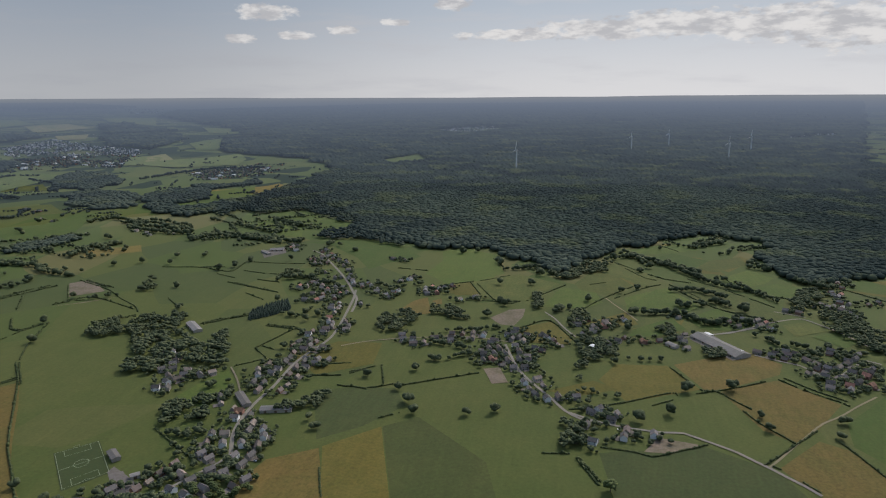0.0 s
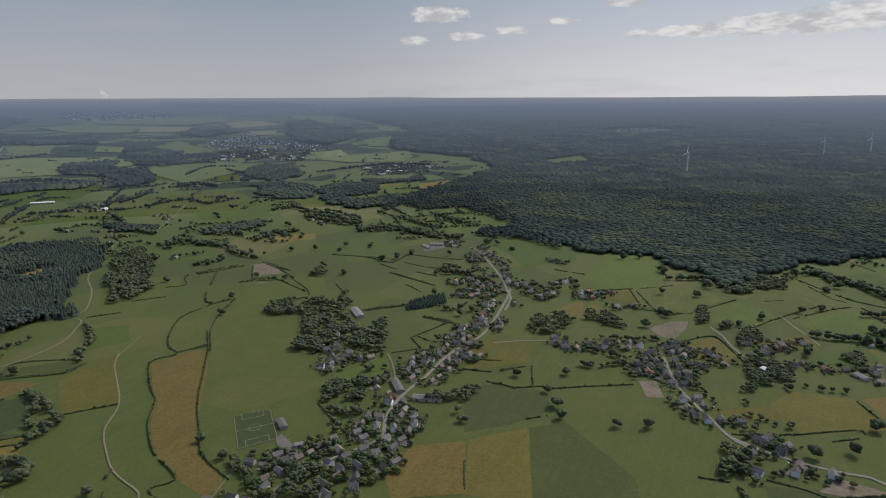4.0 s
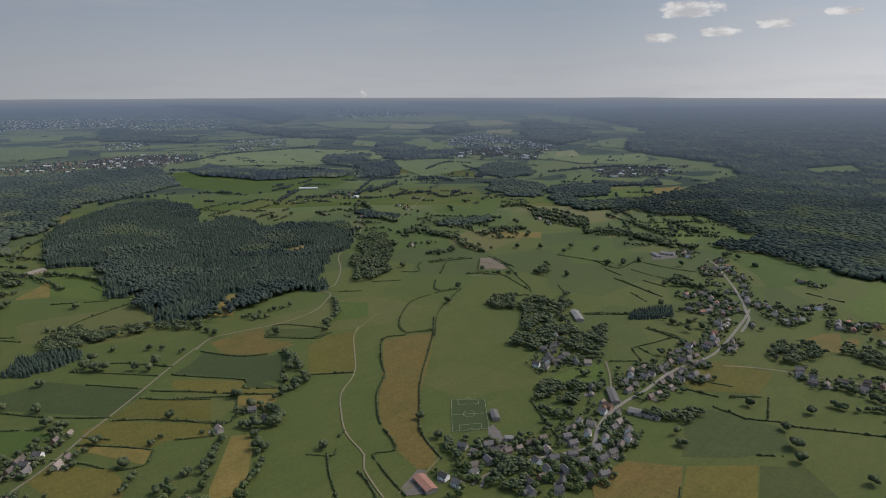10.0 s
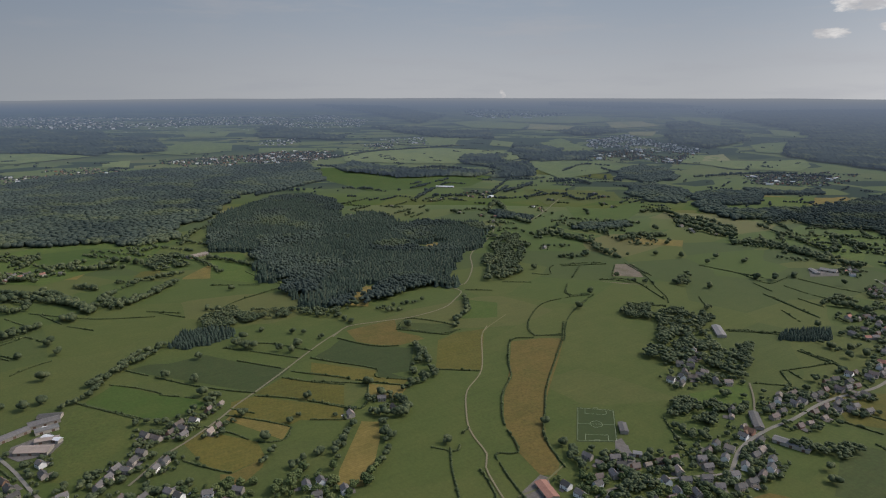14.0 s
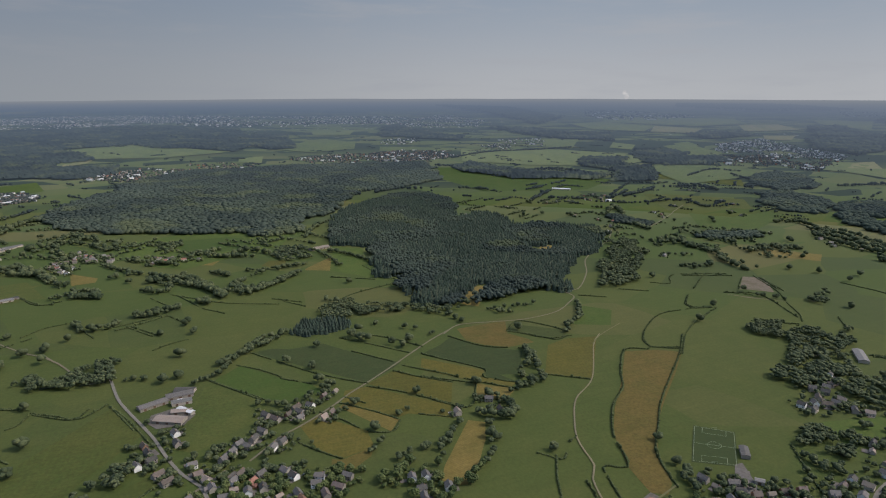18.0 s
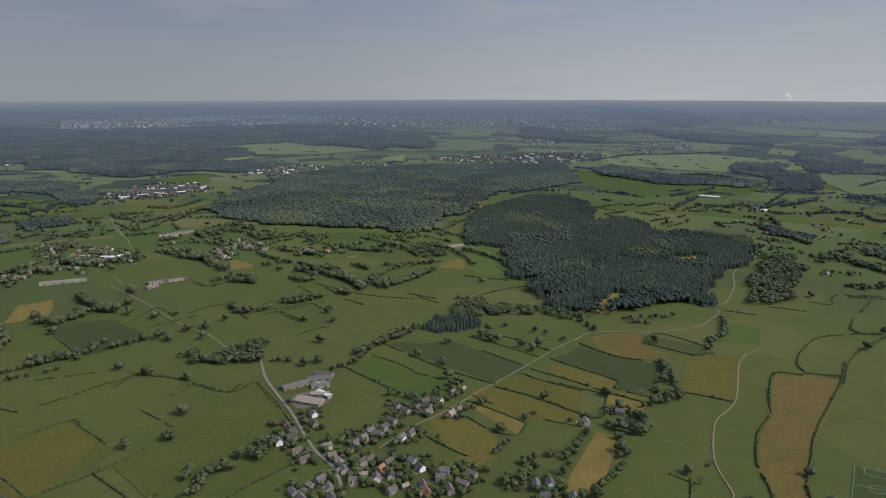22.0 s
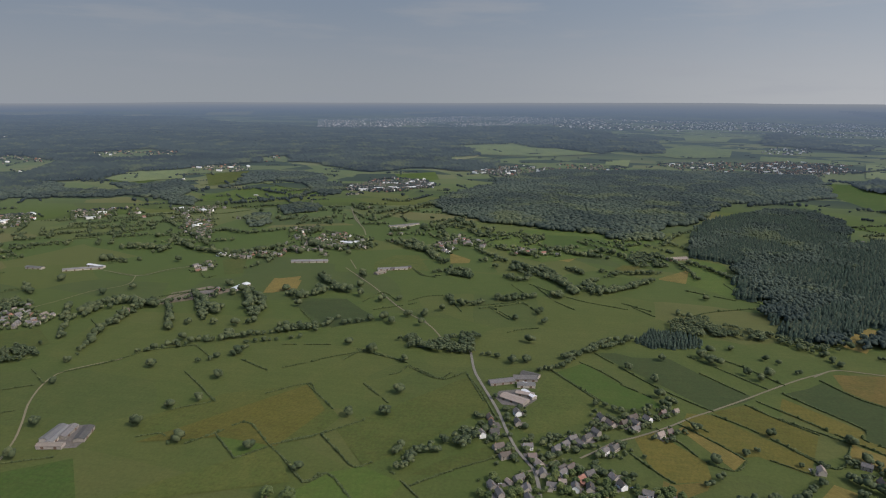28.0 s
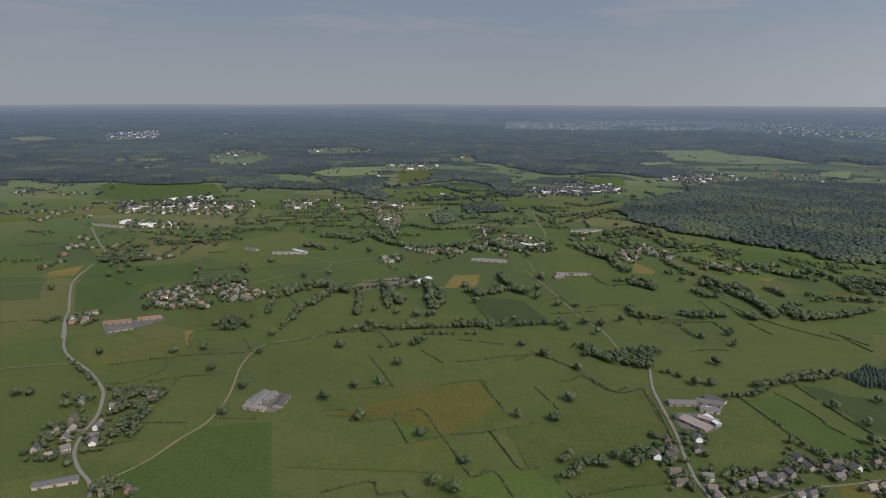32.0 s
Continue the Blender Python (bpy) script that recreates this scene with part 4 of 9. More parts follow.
road(4.54, "asphalt", [(-85.6, 1079.4), (-65.9, 1009.3), (-49.4, 962.7), (-23.9, 917.1), (-2.9, 884), (18.6, 845.4), (40.5, 825.5), (63.3, 819.7)])
road(4.54, "asphalt", [(22.9, 842.1), (53.7, 825.6), (85.2, 814.6), (116, 809.2), (146.7, 807.5), (170.7, 809.6), (185.8, 800.5), (206.2, 787.2), (228.2, 771.8), (242.8, 755.9), (257.1, 741.9), (270.1, 726.1), (283, 712.2), (296.3, 693.9)])
road(2.82, "track", [(256.1, 743.5), (276.8, 768.1), (302.6, 801.2), (328.9, 833), (357, 866.9), (391.2, 895.9), (425.2, 930.2), (465.2, 967.4)])
road(4.54, "asphalt", [(226.2, 1168), (282.6, 1191.9), (325.3, 1213.7), (376.2, 1244.6)])
road(4.54, "asphalt", [(273.7, 1192.1), (316.2, 1205.5), (365.7, 1244.7), (407.1, 1277.5), (442.3, 1299.5), (475.5, 1313.4), (493.1, 1292.7), (512.7, 1258.3), (528.9, 1219.6), (543.1, 1172.7)])
road(4.54, "asphalt", [(334.3, 1103.6), (363.2, 1085.3), (395.3, 1068.5), (416, 1034.9), (433, 1027.8), (473.1, 1071.4), (509.1, 1111.2), (527.8, 1097.5)])
road(3.78, "asphalt", [(436.5, 1351.1), (459, 1340.8), (487.6, 1325)])
road(3.78, "asphalt", [(-22.3, 1270.6), (-1.1, 1232.3), (16.6, 1183.2), (37.1, 1138.6)])
road(3.52, "track", [(106.2, 1385.6), (122.1, 1340.6), (139.3, 1298.9), (158.4, 1246.9)])
road(3.17, "lane", [(-739.9, 59.1), (-762, 81.8), (-784.7, 103.3), (-802.1, 131.4), (-824.4, 162.6), (-845.4, 188.6), (-872.1, 217.8), (-898.9, 253), (-945.2, 310.4), (-984.6, 356.8), (-1032, 415.4), (-1068.9, 468.7)])
road(3.17, "lane", [(-1046.4, 442.6), (-1080.9, 487.5), (-1075.7, 541.3), (-1062.6, 620.7), (-1076.9, 705.4), (-1117.1, 763.7), (-1155.4, 803.3), (-1203.3, 802.3), (-1198.4, 843.7), (-1305, 942), (-1424, 1023), (-1518, 1127), (-1611, 1239), (-1734, 1345)])
road(3.52, "lane", [(-1718, 1485), (-1821, 1640), (-2027, 1921)])
road(3.17, "lane", [(-697.2, -7.2), (-710.5, 11.2), (-730.5, 30.9)])
road(4.16, "asphalt", [(-1075.9, -114.4), (-984, -97.6), (-934.8, -81.9), (-849.8, -50.7), (-784.1, -31.8), (-739.7, -16), (-709, 1.3), (-679, 8), (-650.8, 11.2)])
road(3.17, "lane", [(-2316, -834), (-2569, -944)])
road(3.17, "lane", [(-1282.2, -294.7), (-1230.2, -254.7), (-1200.9, -225.8), (-1160.6, -196.3), (-1110.7, -171)])
road(3.17, "lane", [(-1201.1, -220.2), (-1165.4, -200.4)])
road(3.17, "lane", [(-1556, -488), (-1489, -438), (-1419.6, -385.4), (-1355.2, -342.3), (-1282.2, -294.7)])
road(3.17, "lane", [(-1638, -500), (-1551, -459)])
road(3.52, "lane", [(-2300, -680), (-2096, -600)])
road(2.11, "track", [(-939.5, 714.4), (-898.6, 672.1), (-781.7, 585), (-730.5, 520.3), (-675.3, 480), (-635.9, 457.2), (-604.4, 447.5), (-574.2, 439.8), (-550.8, 420.8), (-513.3, 407), (-490.1, 400.2)])
road(2.11, "path", [(-902.1, 673.1), (-931.5, 709.4), (-972.1, 786.5)])
road(2.82, "lane", [(-517.2, 902.8), (-486.1, 863.4), (-455.3, 816.6)])
road(3.17, "lane", [(-437.7, 486.3), (-440.4, 509), (-433.2, 532.7)])
road(2.46, "path", [(-485.2, 415.5), (-484.3, 438.6), (-505.2, 505)])
road(4.54, "asphalt", [(-414.5, -615.6), (-433.4, -640.6), (-446.4, -676.3), (-472.2, -718.7), (-514.9, -753.2), (-546.4, -773.3), (-589.1, -817), (-606.6, -842.4), (-638.2, -910.8), (-661, -987), (-687.4, -1040.9), (-731.6, -1099.2), (-790.2, -1181.3)])
road(4.54, "asphalt", [(-711.8, -1079.2), (-778.4, -1165.3), (-823.8, -1216.8), (-896, -1313), (-969, -1400), (-1087, -1491)])
road(4.54, "asphalt", [(-1182, -1556), (-1281, -1722), (-1405, -1913)])
road(2.82, "track", [(-432.3, -636.9), (-456.1, -624.7), (-500.5, -618.7), (-547.5, -623.8), (-594.5, -624.1), (-654.2, -646.5), (-700.7, -673.8), (-756, -710), (-819.4, -736.6), (-862.8, -734.1), (-920.2, -679.4)])
road(2.46, "track", [(-871, -1517), (-911, -1465), (-949, -1390)])
road(2.11, "track", [(-582.6, -1045.7), (-614, -1006.6), (-646.2, -966.5)])
road(2.11, "track", [(-1131, -1020), (-1189, -999), (-1251, -981), (-1314, -936), (-1388, -962)])
road(2.11, "path", [(-1388, -962), (-1412, -1052)])
road(2.11, "path", [(-1388, -962), (-1480, -879)])
road(2.11, "track", [(-1207.4, -816.9), (-1246, -874)])
road(4.00, "lane", [(-2438, -734), (-2206, -650), (-2056, -580), (-1952, -543)])
road(3.20, "lane", [(-1414, -1067), (-1386, -955), (-1447, -921), (-1505, -867)])
# field parcels
field("olive", [(-282.9, 697.2), (-222.8, 758.8), (-168.4, 599.6), (-242.8, 586.3)])
field("dark", [(-221.3, 759.1), (-180.2, 793.4), (-75.2, 697.7), (-53.8, 620.2), (-167.2, 599.8)])
field("deep", [(-353.5, 848.2), (-285.2, 870.2), (-233, 873.6), (-204.9, 822.9), (-248.8, 754.2), (-296, 711.7)])
field("olive", [(100.8, 1024.9), (181.9, 1032.3), (218.6, 950), (106.6, 889), (70.5, 960)])
field("dry", [(193.5, 1039), (325.2, 1121), (368.8, 1070.1), (351.6, 1026.9), (251.9, 955.9), (223.6, 950.9)])
field("dry", [(246, 947.2), (340.8, 1003.8), (406.2, 933.5), (348.8, 853.3), (305.8, 809.4), (274.6, 837.1)])
field("olive", [(-8, 905.8), (61.7, 954.2), (97.8, 928.5), (34.9, 894.5)])
field("dry", [(267.9, 744.4), (336.9, 819.2), (363.7, 803.5), (384.3, 751.1), (360, 694.6), (301.2, 684)])
field("bright", [(390.4, 873), (480.4, 973.8), (504.1, 912.3), (395.5, 777), (374.8, 812.2)])
# Cloud shadow on the grass, painted as a dark parcel.
field("deep", [(59.8, 742.4), (192.7, 779.6), (265.3, 735.6), (283.2, 680.8), (72.8, 643)])
field("soil", [(136.8, 793.3), (193.3, 782.4), (141.8, 755.8), (114.9, 754.9)])
field("dry", [(-314.5, 1248.9), (-301.5, 1298), (-277.5, 1326.7), (-258.5, 1258.7), (-248.1, 1231), (-258.9, 1214.7), (-298.4, 1222.1)])
field("dry", [(-262.9, 1304.7), (-246.5, 1323.9), (-236.9, 1285.5), (-253.5, 1282.6)])
field("soil", [(-127.8, 1216.8), (-94.1, 1272.6), (-62.3, 1285.6), (-63.8, 1235), (-77.7, 1179.3), (-104.1, 1181.1)])
field("olive", [(-68.3, 1168.3), (-5.3, 1218.1), (16.6, 1146.7), (-41.1, 1136.5)])
field("olive", [(-255.2, 1428.3), (-200.4, 1457.1), (-166.8, 1362.9), (-221.3, 1353.4)])
field("bright", [(-323, 1517), (-305, 1635), (-270, 1807), (-212, 1768), (-164, 1684), (-128, 1551), (-187, 1479), (-251.6, 1438.5)])
field("bright", [(-759, 1793), (-664, 1850), (-547, 1871), (-478, 1825), (-371, 1687), (-391, 1633), (-435, 1612), (-475, 1535), (-540, 1645), (-679, 1791)])
field("bright", [(-159.7, 1306.8), (-61, 1552), (-39, 1556), (10.9, 1493.8), (-38.4, 1393.9), (-146.3, 1317.1)])
field("straw", [(-1685, 2750), (-1502, 2873), (-1381, 3042), (-1362, 2758), (-1394, 2564), (-1535, 2564)])
field("meadow", [(-1581, 2372), (-1504, 2469), (-1372, 2477), (-1405, 2302)])
field("bright", [(-1019, 2159), (-1050, 2298), (-900, 2264), (-805, 2019), (-968, 2115)])
field("olive", [(191, 1833), (317, 1963), (372, 1913), (218, 1797)])
field("olive", [(295, 1817), (381, 1799), (407, 1625), (298, 1649)])
field("olive", [(363, 1705), (491, 1838), (508, 1790), (421, 1659)])
field("bright", [(402, 1604), (479, 1680), (512, 1633), (475, 1567)])
field("olive", [(650, 1598), (767, 1637), (820, 1568), (706, 1497), (642, 1528)])
field("olive", [(59, 1544), (150, 1698), (215, 1522), (132.9, 1461.4)])
field("bright", [(146.3, 1399.1), (248, 1491), (298.2, 1366.3), (243.2, 1305.4), (144.2, 1309.6)])
field("bright", [(239.8, 1283.9), (324.8, 1334), (350.1, 1303.3), (266.6, 1255.3)])
field("olive", [(145, 1202.1), (247.9, 1268.5), (225, 1191.9), (140.5, 1156.5)])
field("olive", [(50.9, 1210.9), (143.6, 1302.2), (157.9, 1226.5), (82.2, 1197.3)])
field("straw", [(-732.8, 346.4), (-719, 365.8), (-680.2, 347.2), (-633.5, 315), (-596.3, 281.9), (-611.6, 256), (-642.2, 273.3)])
field("dry", [(-851.5, 703.2), (-835.5, 761), (-812.3, 793.6), (-750.9, 725.5), (-673.5, 632.7), (-619.2, 572.6), (-566.6, 529.9), (-509, 499.6), (-493.9, 480.9), (-505, 465.3), (-556.6, 475.3), (-627, 507.8), (-684.5, 553.8), (-763.9, 628.7)])
field("olive", [(-928.4, 595.1), (-942.5, 646.6), (-930.5, 701.1), (-781, 586), (-824.3, 525.1)])
field("dark", [(-1052.8, 581.2), (-991.2, 654.6), (-947, 652.7), (-966.1, 613.5), (-1013.5, 559.1)])
field("dry", [(-1063, 477), (-1069.6, 584.6), (-1007.2, 555.5), (-965.7, 577.7), (-948.3, 578.6), (-945.4, 526.1), (-970.4, 490.9), (-1001.6, 469.3)])
field("deep", [(-974.1, 371.6), (-1000, 416.8), (-1030.6, 451.2), (-967.5, 484.1), (-920.6, 539.2), (-839.4, 485.7), (-847.9, 455.8), (-813, 470.1), (-846.9, 431.2), (-875.6, 443.9)])
field("olive", [(-958.2, 365.1), (-872.2, 439.6), (-848.1, 429.4), (-814.2, 468.4), (-799.4, 447.7), (-913.1, 346.7)])
field("straw", [(-834.7, 406.2), (-794.6, 454.4), (-766.2, 424.1), (-792.6, 387)])
field("straw", [(-844.1, 200.7), (-771.5, 260.9), (-744.3, 240.1), (-837.4, 193.5)])
field("deep", [(-1087, 102.6), (-1094.3, 136.6), (-1079.9, 166.1), (-1084.8, 225.8), (-1009.1, 274.7), (-952.8, 326.4), (-935.4, 306.8), (-898.9, 253)])
field("bright", [(-993.2, 34.1), (-1038.8, 79.8), (-961, 136), (-924.8, 172.2), (-896.4, 183.7), (-883.6, 135.1), (-900.9, 98.1)])
field("meadow", [(-900, -5.8), (-993, 27.6), (-896.9, 97.5), (-827.6, 95.7), (-831.3, 69.1), (-786.3, -1.6), (-803.7, -26)])
field("olive", [(-802.1, 131.4), (-820.8, 161.7), (-756.8, 211.3), (-716.9, 208.4), (-703.9, 163.1), (-736.5, 141.2)])
field("dry", [(-708.4, 152.2), (-701.1, 162.3), (-716.9, 208.4), (-695.8, 198.1), (-676.1, 170.2), (-686.7, 146.5)])
field("olive", [(-884.9, 214), (-885.8, 248.8), (-782.6, 343.4), (-748.2, 327.4), (-781.7, 277.9), (-776, 260.7), (-846.7, 199.7)])
field("olive", [(-894.5, 251.6), (-925.7, 303.4), (-846.7, 373.1), (-786.4, 345.1)])
field("straw", [(-1198.2, 548.1), (-1314.8, 627.7), (-1289.2, 670.7), (-1248.1, 624.6), (-1169, 575.5)])
field("straw", [(-1550, 946), (-1619, 1002), (-1598, 1031), (-1515, 969)])
field("bright", [(-1006.3, 687.6), (-1019.1, 720.3), (-1097.7, 776), (-1044.7, 821.4), (-970.3, 763.3)])
field("soil", [(-1044, 1129), (-999, 1158), (-948, 1213), (-1003, 1163)])
field("soil", [(-1135, 1285), (-1107, 1325), (-1010, 1246), (-1060, 1194)])
field("straw", [(-1607, 297), (-1705, 386), (-1565, 355), (-1594, 294)])
field("bright", [(-1831, 421), (-1772, 493), (-1555, 457), (-1473, 444), (-1469, 430), (-1567, 352)])
field("olive", [(-1721, 222), (-1721, 267), (-1638, 252), (-1677, 197)])
field("pitch", [(-604.4, 621.8), (-569.2, 659.6), (-505.9, 597.3), (-535.5, 553.4)])
field("pale", [(-854.7, -372), (-883.7, -342.3), (-806.3, -276.2), (-788.7, -262.7), (-745.5, -275), (-714.4, -314.6)])
field("pale", [(-831.5, -451.1), (-884.1, -340.3), (-885.8, -330.5), (-734.6, -277), (-705.9, -325.5), (-752.9, -380.2), (-722.6, -407.4), (-690.4, -434.6), (-683.9, -453), (-707.4, -474.7), (-696.4, -498.2), (-734.2, -530.9)])
field("bright", [(-719.4, -405.7), (-752.9, -380.2), (-702.2, -327.6), (-668.7, -356.5)])
field("pale", [(-670.5, -139.9), (-719.2, -98.5), (-757.7, -44.3), (-737.4, -29.4), (-712.7, -64.3), (-675.3, -111.7)])
field("deep", [(-1243.5, -500.9), (-1291.7, -498.9), (-1306.3, -421.6), (-1210, -325.2), (-1176.5, -321.1), (-1123, -400.1)])
field("pale", [(-1628, -428), (-1712, -392), (-1724, -330), (-1565, -270), (-1549, -355), (-1559, -416)])
field("straw", [(-1768, -247), (-1702, -181), (-1664, -183), (-1654, -231)])
field("straw", [(-1786, 45), (-1785, 108), (-1728, 81), (-1747, 45)])
field("pale", [(-1572, -834), (-1620, -786), (-1456, -721), (-1437, -759)])
field("straw", [(-1313.9, -605), (-1432, -628), (-1425, -557), (-1361.3, -543.7), (-1317.6, -585.3)])
field("soil", [(-1190.1, -785.2), (-1277, -801), (-1341, -744), (-1321.2, -705.8), (-1287.3, -699.2), (-1217.1, -765.6)])
field("straw", [(-809.3, -899.5), (-846.7, -918.3), (-842.9, -894.2), (-786.9, -856.7)])
field("pale", [(-709.4, -1053.8), (-753, -1026.2), (-815.5, -933), (-828.8, -906.5), (-755.4, -824.2), (-673.6, -899.4), (-648.9, -924.8)])
field("straw", [(-986, -1519), (-1078, -1508), (-999, -1441), (-966, -1480)])
field("pale", [(-939.9, -1026.6), (-1024.8, -918.7), (-959.7, -842.4), (-850, -926.2)])
field("bright", [(-1069, -1468), (-1139, -1362), (-1228, -1280), (-1118, -1161), (-1032, -1230), (-857.4, -1150.9), (-817.6, -1192.4), (-942, -1358)])
field("meadow", [(-389.6, -730.6), (-434.4, -688.1), (-397.8, -649.8), (-372.3, -702.4)])
field("bright", [(-433.4, -640.6), (-500.5, -618.7), (-589, -618.7), (-635.9, -548.4), (-500.8, -437.9), (-428.6, -586.6), (-445.4, -615.9)])
field("olive", [(-436.5, 966.9), (-383, 1042.8), (-302.5, 1048.5), (-292.4, 957.2), (-369.6, 897.4)])
field("dry", [(-351.9, 594.3), (-338.9, 656.1), (-285.3, 691.9), (-240.7, 589.4), (-312.1, 545.7)])
field("bright", [(-545.2, 787.1), (-520.1, 898.6), (-479.9, 846.2), (-492.3, 767.2)])
field("bright", [(-2076, -154), (-2187, 58), (-2065, 345), (-1899, 287), (-1711, 11), (-1789, -84)])
field("bright", [(-3726, 1491), (-3609, 1887), (-2838, 2182), (-2571, 1836), (-2682, 1339), (-3183, 1333)])
field("bright", [(-2132, -2796), (-2400, -2341), (-2100, -1990), (-1920, -2124), (-1817, -2427)])
field("deep", [(-1266, -499.3), (-1306.4, -411.1), (-1192.6, -316.1), (-1125.9, -385), (-1211.2, -470.6)])
field("straw", [(-1322.4, -607.8), (-1421, -626), (-1460, -571), (-1404, -560), (-1319.2, -596.1)])
field("soil", [(-1219.3, -807.4), (-1315, -732), (-1338.4, -668.4), (-1263.6, -704), (-1196.1, -776.1)])
field("pale", [(-3343, -1836), (-3523, -1662), (-2983, -1500), (-2887, -1573)])
field("bright", [(-2576, -1454), (-2821, -1394), (-2948, -1260), (-2874, -1012), (-2728, -971), (-2596, -1132), (-2464, -1367)])
field("bright", [(-2942, -2166), (-3159, -2140), (-3151, -1929), (-2842, -1927)])
field("bright", [(-2080, -160), (-2121, -1), (-1963, 2), (-1893, -131)])
field("bright", [(-2069, 19), (-2072, 149), (-2015, 215), (-1895, 195), (-1847, 4)])
field("pale", [(-1618, -434), (-1677, -374), (-1688, -289), (-1617, -359)])
field("bright", [(-3563, -816), (-3745, -616), (-3394, -533), (-3298, -610), (-3422, -758)])
field("pale", [(-3185, 2774), (-2708, 2625), (-2580, 2836), (-2368, 2638), (-2626, 2545), (-2783, 2452)])
field("pale", [(-2354, 1987), (-2273, 2123), (-2063, 2295), (-1857, 2123), (-2019, 1949), (-1952, 1781), (-2139, 1876)])
field("bright", [(-1887, 1819), (-1758, 1897), (-1803, 2155), (-1718, 2129), (-1543, 1786), (-1625, 1630)])
field("straw", [(-1325, 1577), (-1297, 1615), (-1223, 1682), (-1170, 1608), (-1287, 1509)])
field("straw", [(-1443, 2862), (-1407, 3063), (-1333, 2958), (-1346, 2772)])
field("bright", [(-1624, 2723), (-1470, 2918), (-1385, 2749), (-1363, 2541), (-1500, 2544)])
field("bright", [(-1578, 2370), (-1480, 2470), (-1400, 2477), (-1419, 2310), (-1486, 2285)])
field("bright", [(-1035, 1986), (-1029, 2124), (-897, 2020), (-830, 1965), (-791, 1857), (-887, 1885)])
field("bright", [(-1051, 2229), (-979, 2335), (-850, 2205), (-675, 2082), (-781, 2032), (-839, 2006), (-915, 2059)])
field("yard", [(-909.5, -51.7), (-926.3, -9.2), (-889.8, 4.6), (-865.3, -10.6), (-866.6, -44.8), (-889, -57.6)])
field("yard", [(-650.1, -611.2), (-674.6, -624.1), (-704.9, -613.3), (-713.7, -584.2), (-704.9, -571.7), (-678.5, -561.8), (-658.6, -561.8), (-645.7, -599.9)])
field("yard", [(-798.1, -1086.8), (-879.9, -1013.4), (-864.2, -996.2), (-803.7, -1011.5), (-757.3, -1024.1)])
field("yard", [(239.6, 1163.5), (284.1, 1199.2), (322, 1089.6), (292.4, 1072.8)])
field("yard", [(-1283.1, -764), (-1330, -741), (-1311.8, -719.7), (-1285.1, -715.9)])
field("yard", [(-834, 1669), (-789, 1733), (-755, 1663), (-790, 1596)])
field("yard", [(-500.9, 592.6), (-493.8, 602.5), (-458, 571), (-461.6, 555.7), (-488.3, 571)])
field("yard", [(-489.3, 422.9), (-505, 465.3), (-495.3, 469.3), (-458.8, 443.9), (-476.2, 419.6)])
field("soil", [(-110.9, 967.8), (-85.5, 977.8), (-67.7, 923.9), (-91.9, 914.7)])
field("yard", [(-510.7, 597.3), (-510.5, 609), (-470.2, 587.8), (-460.3, 578.8), (-469.3, 553.9)])
field("bright", [(-322, 1753), (-265, 1810), (-168, 1733), (-144, 1594), (-152.3, 1486), (-263.2, 1434)])
field("meadow", [(-199.4, 1461.3), (-93, 1548), (9.2, 1481.4), (-66.5, 1336.3), (-156.6, 1334.1)])
field("olive", [(-251.6, 1420.1), (-199.4, 1461.3), (-164.1, 1360.7), (-232.9, 1363.1)])
field("olive", [(-70.2, 1158.8), (-11.2, 1212), (31.6, 1127), (24.7, 1097.7), (-42.1, 1095.1)])
field("bright", [(-28.9, 1303.7), (9.4, 1450.1), (85.4, 1433.3), (97.6, 1351.8), (56.7, 1306.1)])
field("pale", [(39.9, 1486.8), (83, 1596), (138, 1588), (174, 1494), (108.9, 1408.4), (52, 1442.4)])
field("meadow", [(75, 1632), (146, 1703), (237, 1588), (198.2, 1483.1), (153, 1556)])
field("bright", [(187, 1840), (281, 1929), (360, 1952), (390, 1889), (310, 1838), (204, 1798)])
field("bright", [(250, 1762), (310, 1838), (396, 1767), (325, 1638), (275, 1667)])
field("pale", [(342, 1678), (396, 1767), (486, 1824), (485, 1742), (390, 1650)])
field("bright", [(388, 1597), (470, 1682), (514, 1619), (481, 1564), (400, 1503)])
field("bright", [(417, 1506), (507, 1568), (589, 1521), (531, 1441), (455, 1469)])
field("meadow", [(270.4, 1465.6), (350, 1541), (454.5, 1339.5), (425.4, 1288.8), (327.4, 1353.6)])
field("bright", [(143, 1333.8), (221.9, 1472), (299, 1361.2), (261.3, 1317.5)])
field("bright", [(144.9, 1196.7), (225.5, 1276), (243.5, 1214), (181.9, 1163.1), (134.5, 1158.7)])
field("bright", [(255, 1281.2), (327.4, 1353.6), (383, 1259.6), (325.4, 1218.2), (271.6, 1219)])
field("bright", [(658, 1610), (713, 1636), (748, 1594), (713, 1514), (637, 1544)])
field("meadow", [(425.8, 1267.1), (483.4, 1299), (499.5, 1248.9), (433.8, 1207.6)])
field("bright", [(461, 1212.4), (527.3, 1253.8), (547.7, 1208.6), (499.4, 1163.7)])
field("olive", [(-682.7, -496.9), (-881, -341.9), (-806.8, -289.6), (-702.9, -319.3), (-713.3, -398.9)])
field("pale", [(-757.3, -257.7), (-957.5, -99.9), (-857.1, -61), (-742.6, -139.9), (-677.4, -197.9)])
field("bright", [(-584.4, -283), (-660, -233.6), (-677.4, -197.9), (-652.5, -144.9), (-624.2, -153.1)])
field("pale", [(-552.9, -468.3), (-633.3, -272.4), (-702.9, -319.3), (-608.7, -420.3)])
